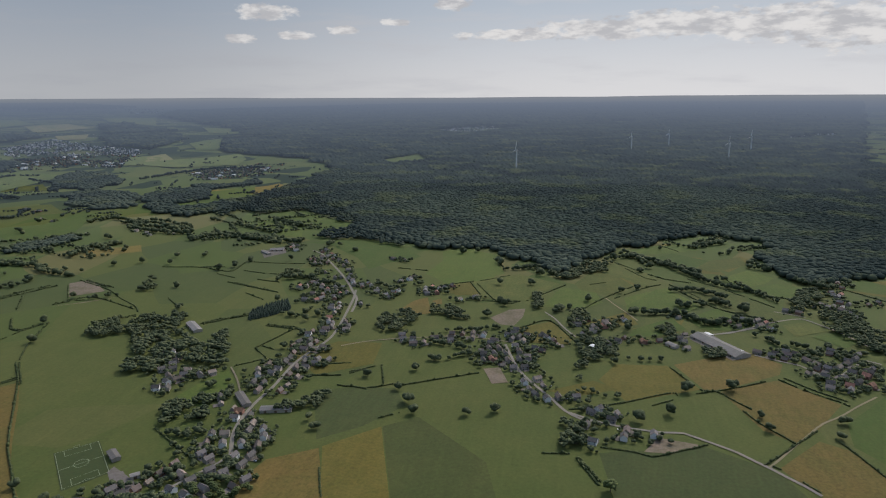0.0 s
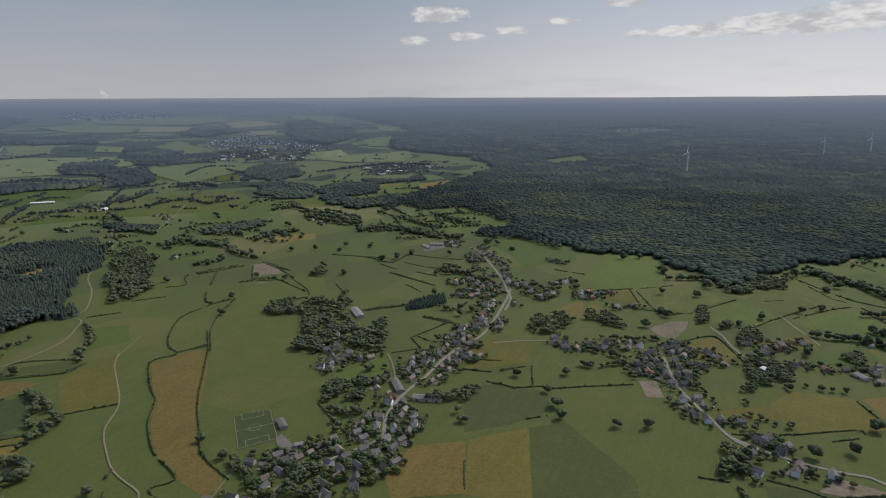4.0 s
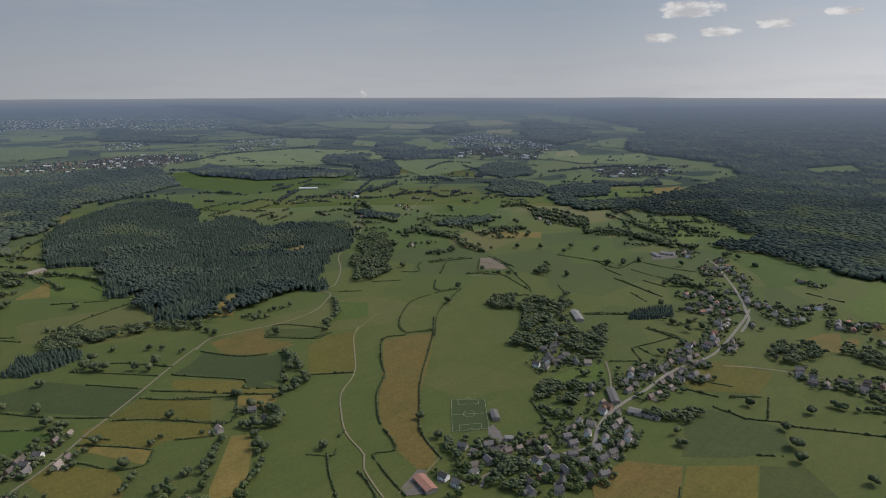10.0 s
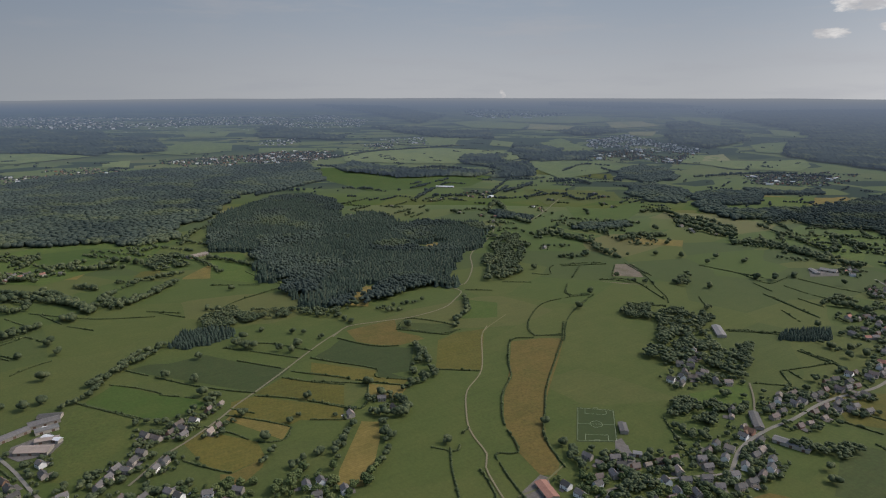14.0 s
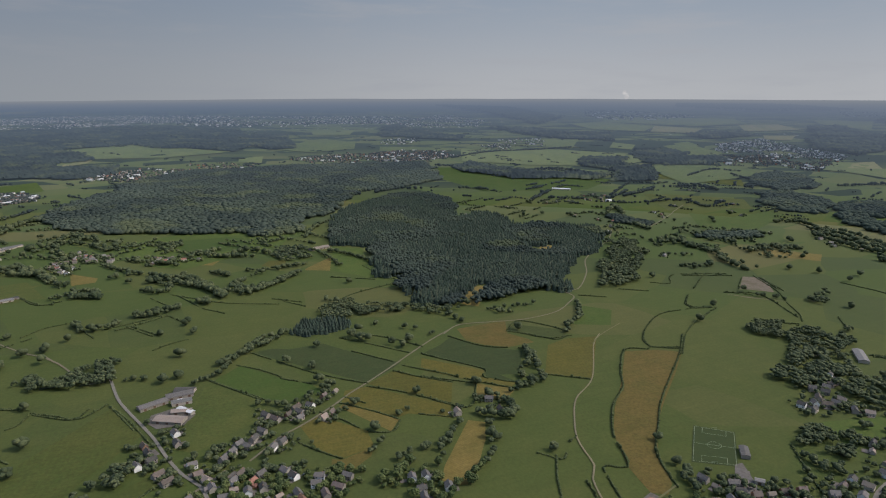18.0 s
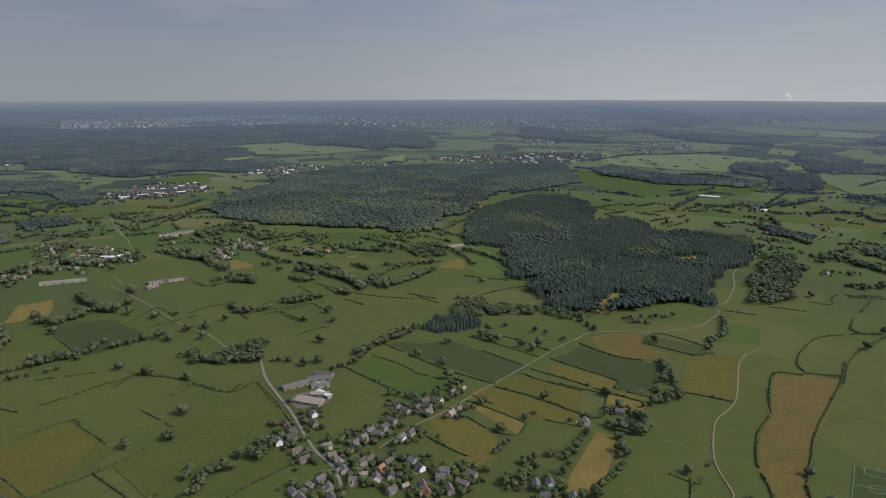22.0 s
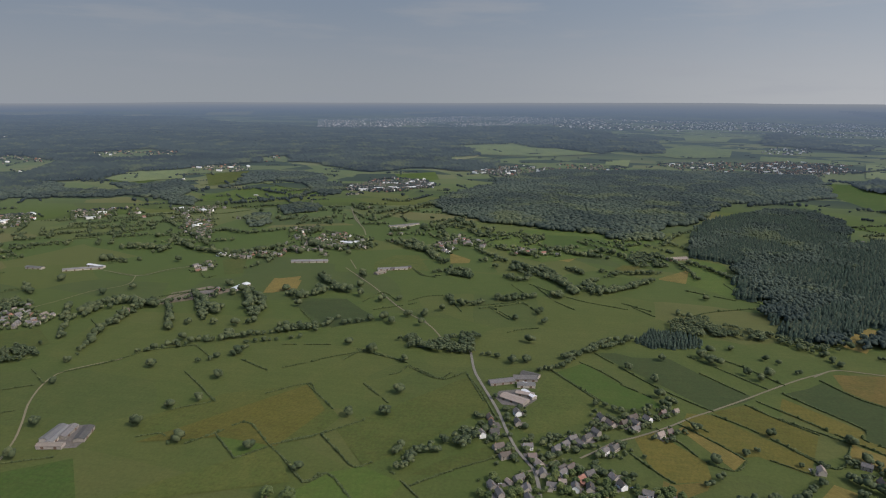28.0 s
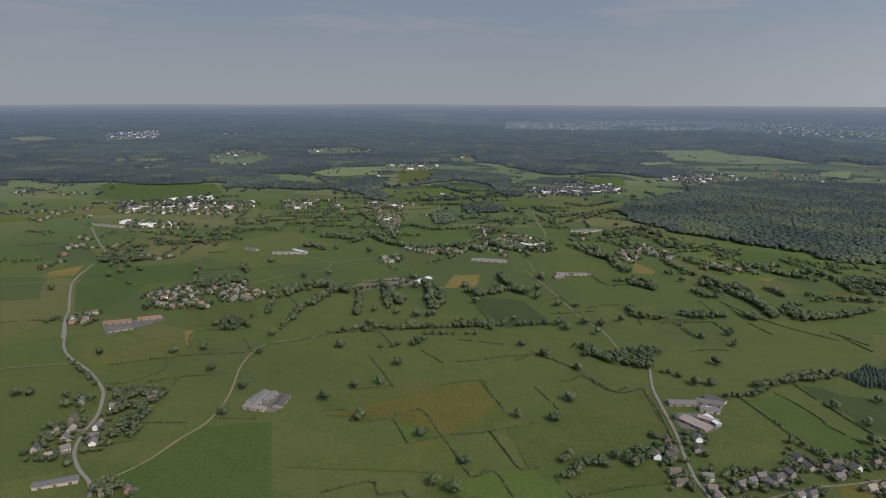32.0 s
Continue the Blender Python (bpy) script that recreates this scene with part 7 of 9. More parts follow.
tree_row(14, 9, [(-1958, -796), (-2019, -783), (-1981, -716), (-1941, -625)])
tree_row(14, 9, [(-2834, -1442), (-2856, -1327), (-2755, -1202), (-2687, -1070)])
tree_row(14, 9, [(-2351, -1161), (-2387, -1072), (-2384, -1040)])
tree_row(14, 9, [(-2167, -879), (-2141, -799), (-2152, -718)])
tree_row(14, 9, [(-2015, -386), (-2081, -340), (-2189, -264)])
tree_row(14, 10, [(-2043, -320), (-1907, -274), (-1969, -254)])
tree_row(14, 10, [(-1887, -377), (-1769, -318), (-1689, -281)])
tree_row(14, 9, [(-3357, 2046), (-3239, 2177), (-2973, 2278)])
tree_row(14, 9, [(-3126, 1902), (-3134, 2064)])
tree_row(14, 9, [(-2366, 1816), (-2510, 1981), (-2676, 2172), (-2609, 2267), (-2620, 2371)])
tree_row(14, 9, [(-2562, 2349), (-2492, 2448), (-2308, 2394)])
tree_row(14, 9, [(-2206, 2456), (-2048, 2449)])
tree_row(14, 9, [(-2176, 1712), (-2141, 1802), (-2155, 1943), (-2118, 2046)])
tree_row(14, 9, [(-2000, 1353), (-2021, 1443), (-1962, 1478)])
tree_row(14, 9, [(-1544, 1381), (-1506, 1446), (-1587, 1462)])
tree_row(14, 9, [(-2050, 2006), (-1967, 1980), (-1944, 2070)])
tree_row(14, 10, [(-1630, 1974), (-1601, 2058), (-1612, 2120)])
tree_row(14, 9, [(-1431, 1910), (-1385, 1997), (-1208, 1934)])
tree_row(14, 9, [(-2818, 2695), (-3009, 3044), (-2865, 3130)])
tree_row(9, 8, [(-1129.6, 791.9), (-1054.1, 751.3), (-1019.1, 720.3), (-1015.4, 699.8), (-966.4, 660.3)])
tree_row(9, 7, [(-1140.1, 602.6), (-1137.6, 647.5), (-1138, 689.6)])
tree_row(9, 6, [(-1147.6, 578.5), (-1106.2, 623.6)])
tree_row(9, 8, [(-1173.1, 452.5), (-1148.1, 487.8), (-1094, 503.8)])
tree_row(9, 8, [(-61, 1070.8), (-31.3, 1038.9), (-42.4, 990.9), (-15.2, 963.6)])
tree_row(9, 8, [(-210.3, 1063.9), (-169, 1051.7), (-139.1, 1044.3)])
tree_row(9, 8, [(-182, 1131.5), (-141.8, 1138.6), (-103.1, 1160.2)])
tree_row(9, 8, [(-417.5, 1419.3), (-371.4, 1371.1), (-345, 1394), (-307.5, 1419.2)])
tree_row(9, 8, [(-544.3, 1164.6), (-511.6, 1156.3), (-500.7, 1201.3)])
tree_row(9, 8, [(-579, 1411), (-534.2, 1398.9), (-484, 1351.4)])
tree_row(9, 8, [(-658, 1459), (-603, 1427), (-577, 1452)])
tree_row(9, 9, [(602, 1541), (659, 1607), (667, 1552)])
tree_row(9, 8, [(411.9, 1160.8), (424.1, 1143.9), (433.6, 1121.2), (475, 1165.6)])
tree_row(9, 8, [(483.6, 1142.1), (486.3, 1084.7), (503.1, 1076.7)])
tree_row(9, 8, [(364.1, 1199.3), (380.3, 1174.9), (391.8, 1138.2)])
tree_row(9, 7, [(46.2, 815.1), (74.2, 809), (95.2, 809.1)])
tree_row(9, 8, [(-438.7, 529.7), (-444.3, 550.3), (-467.3, 547.8)])
tree_row(9, 8, [(-400.5, 583.2), (-392.9, 603.2), (-379, 604)])
tree_row(9, 8, [(-455.1, 802.8), (-474, 819.3), (-464, 790.2)])
tree_row(9, 7, [(-384.5, 643.8), (-380.3, 659.6)])
tree_row(9, 7, [(-748.2, 81.3), (-724.4, 74.8), (-696.7, 83.8)])
tree_row(9, 7, [(-708.3, 50.8), (-687.3, 60.7), (-676.3, 44.4)])
tree_row(9, 7, [(-688.3, 107.8), (-709.2, 118.1), (-702.9, 100.7)])
tree_row(9, 7, [(-675.6, 143.8), (-674.7, 163.3), (-665, 173.9)])
tree_row(9, 8, [(-631.5, 203.2), (-644.9, 214.3), (-665.6, 242.1)])
tree_row(9, 7, [(-623.5, 194.2), (-645.9, 194.7)])
tree_row(9, 8, [(-704.6, 26.9), (-722.8, 30.4), (-738.5, 14.1)])
tree_row(9, 8, [(-690.9, 45.3), (-704.3, 58.4), (-712.8, 74.6)])
tree_row(8, 9, [(-1051.6, 49.9), (-1091.5, 92.5), (-1123.1, 137.1), (-1164.1, 174.9)])
tree_row(9, 10, [(-1571, -220), (-1544, -191), (-1517, -162)])
tree_row(9, 9, [(-1598, -220), (-1579, -189), (-1544, -164)])
tree_row(10, 9, [(-1549, -256), (-1556, -227)])
tree_row(9, 10, [(-1366.5, -82.2), (-1352.3, -61.5), (-1375.8, -24.4), (-1384.9, -7.4)])
tree_row(10, 9, [(-1308.7, -130.2), (-1335.5, -112.6)])
tree_row(9, 10, [(-1350.3, -194.7), (-1303.9, -171), (-1307.5, -145.2)])
tree_row(9, 11, [(-1610, -62), (-1622, -38), (-1632, -8), (-1581, 25), (-1527, 42), (-1473.5, 67.8), (-1432.2, 88.1)])
tree_row(10, 9, [(-1541, -79), (-1514, -51), (-1530, -19)])
tree_row(9, 10, [(-1402.4, 32.2), (-1402.7, 54.3)])
tree_row(10, 10, [(-1637, 73), (-1614, 108)])
tree_row(10, 10, [(-1681, -151), (-1699, -113)])
tree_row(10, 9, [(-1788, -76), (-1800, -38), (-1751, -1)])
tree_row(10, 9, [(-1904, -39), (-1950, -10), (-2001, 15)])
tree_row(10, 10, [(-2113, -275), (-2101, -239), (-2012, -196)])
tree_row(11, 10, [(-2121, -345), (-2235, -301), (-2183, -246)])
tree_row(10, 9, [(-2131, -188), (-2087, -149)])
tree_row(10, 10, [(-1854, 29), (-1869, 64), (-1800, 111), (-1807, 170)])
tree_row(10, 9, [(-1852, -120), (-1814, -81), (-1772, -28)])
tree_row(9, 10, [(-1851, -400), (-1863, -368), (-1766, -342)])
tree_row(10, 10, [(-1856, -347), (-1775, -305)])
tree_row(10, 10, [(-1514, 109), (-1436.4, 125.7)])
tree_row(10, 9, [(-1826, 317), (-1774, 364), (-1600, 386)])
tree_row(10, 9, [(-2268, 552), (-2138, 441), (-1971, 370)])
tree_row(10, 9, [(-2389, 101), (-2505, 195), (-2635, 299)])
tree_row(10, 9, [(-1827, -180), (-1722, -111), (-1656, -50)])
tree_row(10, 10, [(-1656, -50), (-1567, 8), (-1485.1, 73.4), (-1457.4, 111.5)])
tree_row(10, 10, [(-1454.6, 137.8), (-1519, 228), (-1567, 278)])
tree_row(9, 10, [(-1540, -221), (-1534, -168)])
tree_row(10, 9, [(-1779, -37), (-1840, 44), (-1908, 113)])
tree_row(10, 9, [(-1771, 396), (-1699, 444), (-1603, 481)])
tree_row(10, 9, [(-1635, 155), (-1628, 229), (-1650, 308)])
tree_row(8, 8, [(-546, 538.8), (-511, 523.6), (-489.7, 516.5)])
tree_row(8, 7, [(-466.3, 659.8), (-436, 656.1), (-411.1, 658.5)])
tree_row(8, 7, [(-465, 573.4), (-440.8, 577.1), (-419.8, 595.7)])
tree_row(8, 7, [(-404.1, 609.7), (-376.1, 617.3), (-367.4, 642.2)])
tree_row(8, 8, [(-348.9, 562.9), (-338.5, 594.5)])
tree_row(7, 7, [(-467.8, 503), (-441.3, 503.2)])
tree_row(11, 11, [(173, 1792), (254, 1722), (313, 1618), (364, 1528), (413, 1490)])
tree_row(11, 11, [(128, 1720), (202, 1775), (228, 1658)])
tree_row(11, 12, [(281, 1706), (304, 1672), (345, 1599)])
tree_row(11, 12, [(485, 1742), (536, 1727), (557, 1679), (580, 1613), (600, 1553)])
tree_row(10, 12, [(484, 1703), (539, 1675), (560, 1577), (589, 1545)])
tree_row(11, 11, [(138.7, 1284), (183.9, 1292), (242.2, 1290.5), (290.1, 1243.2)])
tree_row(11, 11, [(-133, 1577), (-58, 1609), (-42, 1546)])
tree_row(11, 10, [(-19.7, 1256.2), (25.7, 1300.7)])
tree_row(11, 11, [(375, 1920), (484, 1989)])
tree_row(11, 11, [(290.1, 1243.2), (350, 1264.6), (398.1, 1241.3)])
tree_row(11, 11, [(253.6, 1462.6), (304, 1471), (358, 1424.1)])
tree_row(11, 11, [(-1530, 1521), (-1562, 1638), (-1526, 1671), (-1505, 1758)])
tree_row(11, 11, [(-1322, 1513), (-1346, 1625), (-1290, 1685)])
tree_row(11, 11, [(-1627, 1961), (-1582, 2041), (-1407, 1963)])
tree_row(10, 12, [(-1494, 1983), (-1360, 1937), (-1197, 1901)])
tree_row(10, 12, [(-1416, 1895), (-1278, 1856), (-1151, 1847)])
tree_row(11, 11, [(-1116, 1768), (-1075, 1831), (-967, 1821), (-816, 1766)])
tree_row(11, 11, [(-996, 2103), (-862, 2022)])
tree_row(11, 11, [(-1325, 1389), (-1225, 1351), (-1175, 1342)])
tree_row(11, 11, [(-661, 1397), (-604, 1424), (-532.1, 1387.1)])
tree_row(12, 11, [(-2457, -1589), (-2673, -1568), (-2805, -1502)])
tree_row(16, 12, [(-2389, -1268), (-2458, -1165), (-2577, -1060), (-2802, -1014)])
tree_row(12, 11, [(-2324, -987), (-2351, -868), (-2339, -736)])
tree_row(12, 11, [(-1936, -1021), (-1900, -918), (-1978, -819)])
tree_row(12, 11, [(-1928, -786), (-1941, -720), (-2002, -705)])
tree_row(10, 12, [(-1859, -724), (-1783, -608), (-1879, -503)])
tree_row(10, 12, [(-1805, -693), (-1742, -584), (-1811, -475)])
tree_row(10, 12, [(-1656, -793), (-1712, -733), (-1683, -658)])
tree_row(12, 12, [(-1637, -889), (-1627, -832), (-1656, -793)])
tree_row(12, 12, [(-1649, -1157), (-1661, -1099), (-1629, -1035)])
tree_row(12, 12, [(-1783, -1094), (-1664, -969), (-1638, -880)])
tree_row(12, 12, [(-1504, -1142), (-1517, -1079)])
tree_row(11, 13, [(-1353, -706), (-1283.3, -629.2), (-1172.9, -569.8)])
tree_row(11, 13, [(-1241, -715.2), (-1159.8, -639.9)])
tree_row(11, 13, [(-1299.3, -545.1), (-1309.5, -491.4), (-1355.3, -465.7), (-1351.2, -414.3)])
tree_row(11, 13, [(-1451, -515), (-1371.7, -454.2)])
tree_row(11, 13, [(-1500, -431), (-1388.6, -366.1)])
tree_row(12, 12, [(-1868, -434), (-1787, -363), (-1754, -305), (-1643, -249)])
tree_row(12, 12, [(-2020, -481), (-2063, -418), (-2107, -353)])
tree_row(12, 12, [(-2351, -503), (-2524, -467), (-2631, -399)])
tree_row(9, 13, [(-1112, -896.8), (-1181.3, -899.7), (-1189.5, -856.1), (-1180.2, -777.1)])
tree_row(11, 13, [(-1102, -1072), (-1153, -1051)])
tree_row(11, 11, [(-1546, 1526), (-1535, 1628), (-1503, 1755)])
tree_row(11, 11, [(-1530, 1372), (-1493, 1405), (-1360, 1408), (-1263, 1355)])
tree_row(10, 12, [(-1970, 1498), (-2090, 1630), (-1813, 1480), (-1679, 1454)])
tree_row(10, 11, [(-1497, 1975), (-1407, 1999), (-1296, 1938), (-1186, 1892)])
tree_row(10, 11, [(-1436, 1918), (-1317, 1920), (-1205, 1874)])
tree_row(11, 11, [(-1108, 1747), (-1085, 1849), (-965, 1835), (-843, 1796), (-769, 1793)])
tree_row(12, 12, [(-2319, 1853), (-2399, 2036), (-2477, 2153)])
tree_row(12, 12, [(-2476, 2256), (-2444, 2389), (-2313, 2398)])
tree_row(12, 12, [(-2333, 2596), (-2353, 2813), (-2170, 2856)])
tree_row(11, 12, [(-2198, 3077), (-2144, 3399), (-2026, 3652), (-1797, 3709)])
tree_row(12, 12, [(-3353, 1924), (-3360, 2178), (-3030, 2210)])
tree_row(11, 11, [(-1818, 130), (-1848, 185), (-1775, 260)])
tree_row(11, 11, [(-1459, 115.8), (-1457.5, 166.6), (-1548, 252)])
tree_row(11, 12, [(-1608, 22), (-1528, 53), (-1425.7, 80)])
tree_row(12, 12, [(-2808, 852), (-2894, 992), (-2838, 1086)])
tree_row(13, 12, [(-3795, 1555), (-3639, 1694), (-3466, 1765)])
tree_row(13, 11, [(-2806, 1269), (-2756, 1345), (-2640, 1385)])
tree_row(12, 11, [(-2312, 1355), (-2431, 1480), (-2565, 1622)])
tree_row(12, 11, [(-2366, 1689), (-2290, 1751), (-2452, 1979)])
tree_row(12, 12, [(-4239, 1854), (-4594, 2335), (-4656, 2782), (-4742, 3203)])
# single trees
lone_trees(10, [(280.3, 872.2), (282, 835.2), (315, 820.2), (366.2, 829.3), (-1142.8, 340.3), (-1101.3, 386.7), (-1089.8, 403), (-1051.9, 421.2)])
lone_trees(12, [(-217.8, 943.5), (-116.2, 809.3), (-77.1, 824.3), (-228.6, 871.2), (-204.2, 830.7), (-307.7, 737.1), (-187.3, 800.6), (-591.9, 550.5), (-621.2, 412.6), (-829.3, 405.7), (-790.1, 405.7), (-481.7, 1135.1), (-472.5, 1169.5), (-465.2, 993.4), (-323.9, 758.9), (-336.5, 794.6), (-415.1, 845), (-289.1, 906.9), (-1364.3, -346.8), (-1316.2, -295), (-1262.5, -190.1), (-1324.6, -119.8), (-1235.1, -42.2), (-1220.9, 16.6), (-1396.4, 49.5), (-1627, -110), (-1536, -65), (-1652, -242), (-1050.2, -327.7), (-794.6, -251), (-991.1, -214.2), (-858, -51.3), (-786.6, -815.5), (-727.6, -743.1), (-749.6, -849.1), (-689.8, -955.4), (-563.7, -858.4), (-542.6, -834.8), (-542.5, -911.2), (-454.7, -596.8)])
lone_trees(12, [(-1004, -1261), (-1110, -1389), (-1065, -1367), (-1030, -1356), (-1089, -1430), (-1097, -1332), (-1004, -1679), (-897, -1376), (-1245, -1909), (-1315, -1511), (-1581, -1589), (-1564, -1528), (-1476, -1648), (-1512, -1624), (-1390, -1443), (-994, -1556), (-1481, -1469), (-1551, -1422), (141.1, 1433.9), (178.8, 1467.1), (203, 1619), (252.2, 1355.8), (269.5, 1351.2), (298.8, 1363.9), (330.1, 1384.8), (350, 1372.9), (135.2, 1204.1), (381.4, 1356), (287, 1882), (341.3, 1394.6), (-1014.3, 581.4), (-1116.7, 595.6), (-1185, 552.9), (-1358, 976), (-1847, 1382), (-2070, 1283), (-1235, 1392), (-1177, 1373), (-1413, 1554), (-1213, 1072)])
lone_trees(12, [(-981.6, 1032.7), (-1812, 1949), (-1703, 1761), (-969, 1607), (-807, 1552), (-1224, 1618), (-1030, 1566), (-660, 1779), (-630, 1767), (-592.6, 1246.6), (-543.6, 1271), (-1372, 1742), (-1442.1, 370.1), (-1817, 110), (-1507, 223), (-1420.6, 46.2), (-1446, 81.9), (-1250, -1137), (-1794, -912), (-2273, -1031), (-2565, -988), (-2581, -961), (-2160, -923), (-1687, -521), (-1862, -502), (-2784, -602), (-2170, -370), (-3137, -404), (-1425, 1560), (-1757, 1803), (-1605, 1543), (-1772, 1648), (-1787, 2088), (-1218, 1599), (-2269, 1874), (-3196, 2024), (-2552, 1568)])
lone_trees(13, [(163, 859.1), (114.9, 831.2), (196.1, 937.5), (129.7, 1186.5), (264.6, 954.3), (277.5, 722), (68.2, 663.2), (-1073.6, 212.4), (-980.8, 184.9), (-1022.2, 151.2), (-925.8, 185.3), (-836.5, 310.6), (-834.9, 216.2), (-754.1, 220.8), (-1034.2, 368.8), (-991.4, 357.1), (-1016.2, 352.3), (-1034.1, 337.5), (-1096.9, 280.5), (-1073.7, 292.1), (-1065.6, 303.5), (-1122.2, 299.6), (-1274.7, 6.6), (-1417.7, -391), (-692, -444.8), (-688.9, -348.5), (-878.1, -485.8), (-774.7, -503.6), (-800.7, -475), (-720.8, -522), (-897.4, -612.5), (-653.4, -272.9), (-816.4, -721.8), (-1062, -681.2), (-1096.5, -657.1), (-698.3, -651.8), (-623.3, -621.3), (-1284, -902), (-1350, -949), (-1284, -949)])
lone_trees(13, [(-1233, -941), (-1225, -1119), (-1319, -1108), (-1527, -935), (-1795, -1160), (-1519, -1036), (-1263.4, -692.1), (-1286, -661.2), (-1104.8, -567.7), (-1103.3, -610.8), (-1093.6, -913.8), (-1130.2, -945.1), (-1428, -493), (-1396.8, -406.4), (-1219.2, -238.5), (-1222.1, -222.8), (-1300.4, -156.6), (-1624, -26), (-1176.5, -321.1), (-533.9, -928.5), (-595.7, -259.6), (-973.2, -500.1), (-599.7, -286.8), (-1081.3, -470.7), (-1048, -552.9), (-1145, 1452), (-1002, 1491), (-850, 1462), (-819, 1494), (-817, 1567), (-1386, 1747), (-1082, 1491), (-1042, 1186), (-1257, 1302), (-1723, 1773), (-709, 1586), (-906, 1934), (-866, 1300), (-961, 1588), (-921.1, 938.9)])
lone_trees(13, [(-262, 1760), (-221, 1767), (-152, 1649), (-56.8, 1462.9), (-116.8, 1314.3), (-103.6, 1301.1), (-135.3, 1222.4), (-129.8, 1450.2), (-571, 1721), (-665, 1763), (-1243, 1232), (-1245, 1289), (-1437.2, 134.5), (-2524, 1556), (-2051, 1189), (-1995, 1363)])
lone_trees(14, [(-1211.5, -253.9), (-1165.4, -219), (-1180.9, -295.2), (-1169.2, -277), (-807.3, -202.9), (-876.6, -198.3), (-1015, -36), (-1026.7, -14.2), (-1115.1, -8.8), (-1017.1, -95.7), (-1021, -280.4), (-1104.5, -464.4), (-1016.8, -625.3), (-1337.5, -560.6), (-1296.5, -504.2), (-1363.4, -493), (-1367.5, -450.2), (-1236.8, -494.6)])
lone_trees(15, [(66.2, 1359.6), (361.6, 1255.8), (-260, 1740), (-148, 1632), (375, 1337.5), (-1866, -1354), (-2104, -974), (-2483, -1262), (-2565, -1118), (-1300.8, -331.6), (-1329.9, -383.5), (-1280.7, -505.2)])
# farm buildings and halls
shed("grey", -677.1, 1060.1, 55.2, 16, -44)
shed("grey", -380.3, 776.3, 43.1, 14, 15)
shed("slate", -440.7, 795.5, 45.3, 12, -48)
shed("slate", -524.6, 627.7, 24.2, 10, -39)
shed("grey", -471.3, 593.1, 10.1, 7, 43)
shed("red", -474.7, 448.2, 32.9, 14, -15)
shed("grey", 284.9, 1134.2, 108.1, 34, -59)
shed("white", 305.2, 1113.7, 22.4, 16, -44)
shed("white", 276.2, 1183.8, 14.5, 12, -62)
shed("white", 70.7, 1087.8, 16.9, 12, -37)
shed("grey", 203.6, 1120.9, 21.6, 12, -52)
shed("slate", -938.9, -50.4, 39.3, 14, 114)
shed("slate", -957.7, -14.4, 36.5, 16, 97)
shed("grey", -933.6, -12.3, 27.1, 12, 96)
shed("tan", -882.3, -27.8, 39.8, 18, 61)
shed("tan", -901.8, -13.0, 26.5, 10, 79)
shed("white", -901.8, -7.4, 27.8, 8, 39)
shed("slate", -971.1, -6.5, 28.7, 14, 69)
shed("grey", -682.4, -611.7, 38.1, 12, -177)
shed("grey", -678.9, -602.1, 40.8, 10, -172)
shed("slate", -688.4, -596.2, 31.2, 12, -171)
shed("slate", -687.4, -572.2, 34.5, 14, -164)
shed("tan", -654.5, -593.2, 31.8, 10, 100)
shed("red", -813.2, -1063.6, 48.2, 14, 135)
shed("red", -857.1, -1027.3, 42.7, 12, 138)
shed("slate", -788.6, -1024.5, 40.3, 14, 148)
shed("grey", -415.2, -672.1, 45.5, 12, 136)
shed("white", -1341.7, -671.8, 48.8, 18, 168)
shed("grey", -1563.1, -366.7, 75.6, 14, 110)
shed("tan", -1520.3, -388.8, 30.1, 14, 146)
shed("grey", -1596.2, -599.3, 94.9, 18, 104)
shed("grey", -2109.2, -448.9, 109.3, 12, 147)
shed("grey", -1401.8, -1246.7, 46.2, 14, 87)
shed("white", -1445.6, -1110.3, 54.8, 10, 77)
shed("slate", -1573.0, -348.7, 57.9, 12, 125)
shed("grey", -793.1, 1687.3, 37.2, 22, 17)
shed("grey", -807.8, 1647.0, 45.8, 12, -42)
shed("white", -935.5, -8.7, 16.7, 8, 83)
shed("grey", -1445.5, -1884.1, 113.0, 16, 95)
shed("white", 2242, 8841, 208, 60, -11)
shed("white", -8032, -6158, 58, 30, 128)
shed("white", -8143, -6033, 109, 20, 127)
shed("grey", -2129.2, -457.0, 111.4, 12, 127)
shed("white", -2644, -1224, 17, 10, 91)
shed("grey", -1415.2, -1123.6, 90.7, 14, 118)
shed("white", -3049, -1829, 70, 18, 144)
shed("white", -2613, 1718, 86, 20, 49)
shed("tan", -1815.5, 377.5, 60.3, 22, 113)
# houses
homes("w", [(-406, 674.4, 294), (-382.4, 678.6, 299), (-42.7, 923.4, 295), (-7.3, 873.4, 291), (131.3, 794.2, 86), (53, 763.2, 341), (-756.5, 89.4, 144), (-851.2, 155.3, 220), (-424.8, 741, 8), (-413.2, 574.3, 341), (-433.7, 1131.2, 286), (-772.9, -65.5, 22), (-751.5, -4.9, 103), (-684.3, 102.3, 30), (-659.8, 122.8, 74), (-628.8, 227, 169), (-521.1, -740.6, 213), (-569.8, -770.5, 316), (-491, -709.2, 221), (-1749, -1965, 117), (-1741.5, -1862.5, 112), (-1936.1, 1694.6, 32), (-1701.2, 1304.7, 140)])
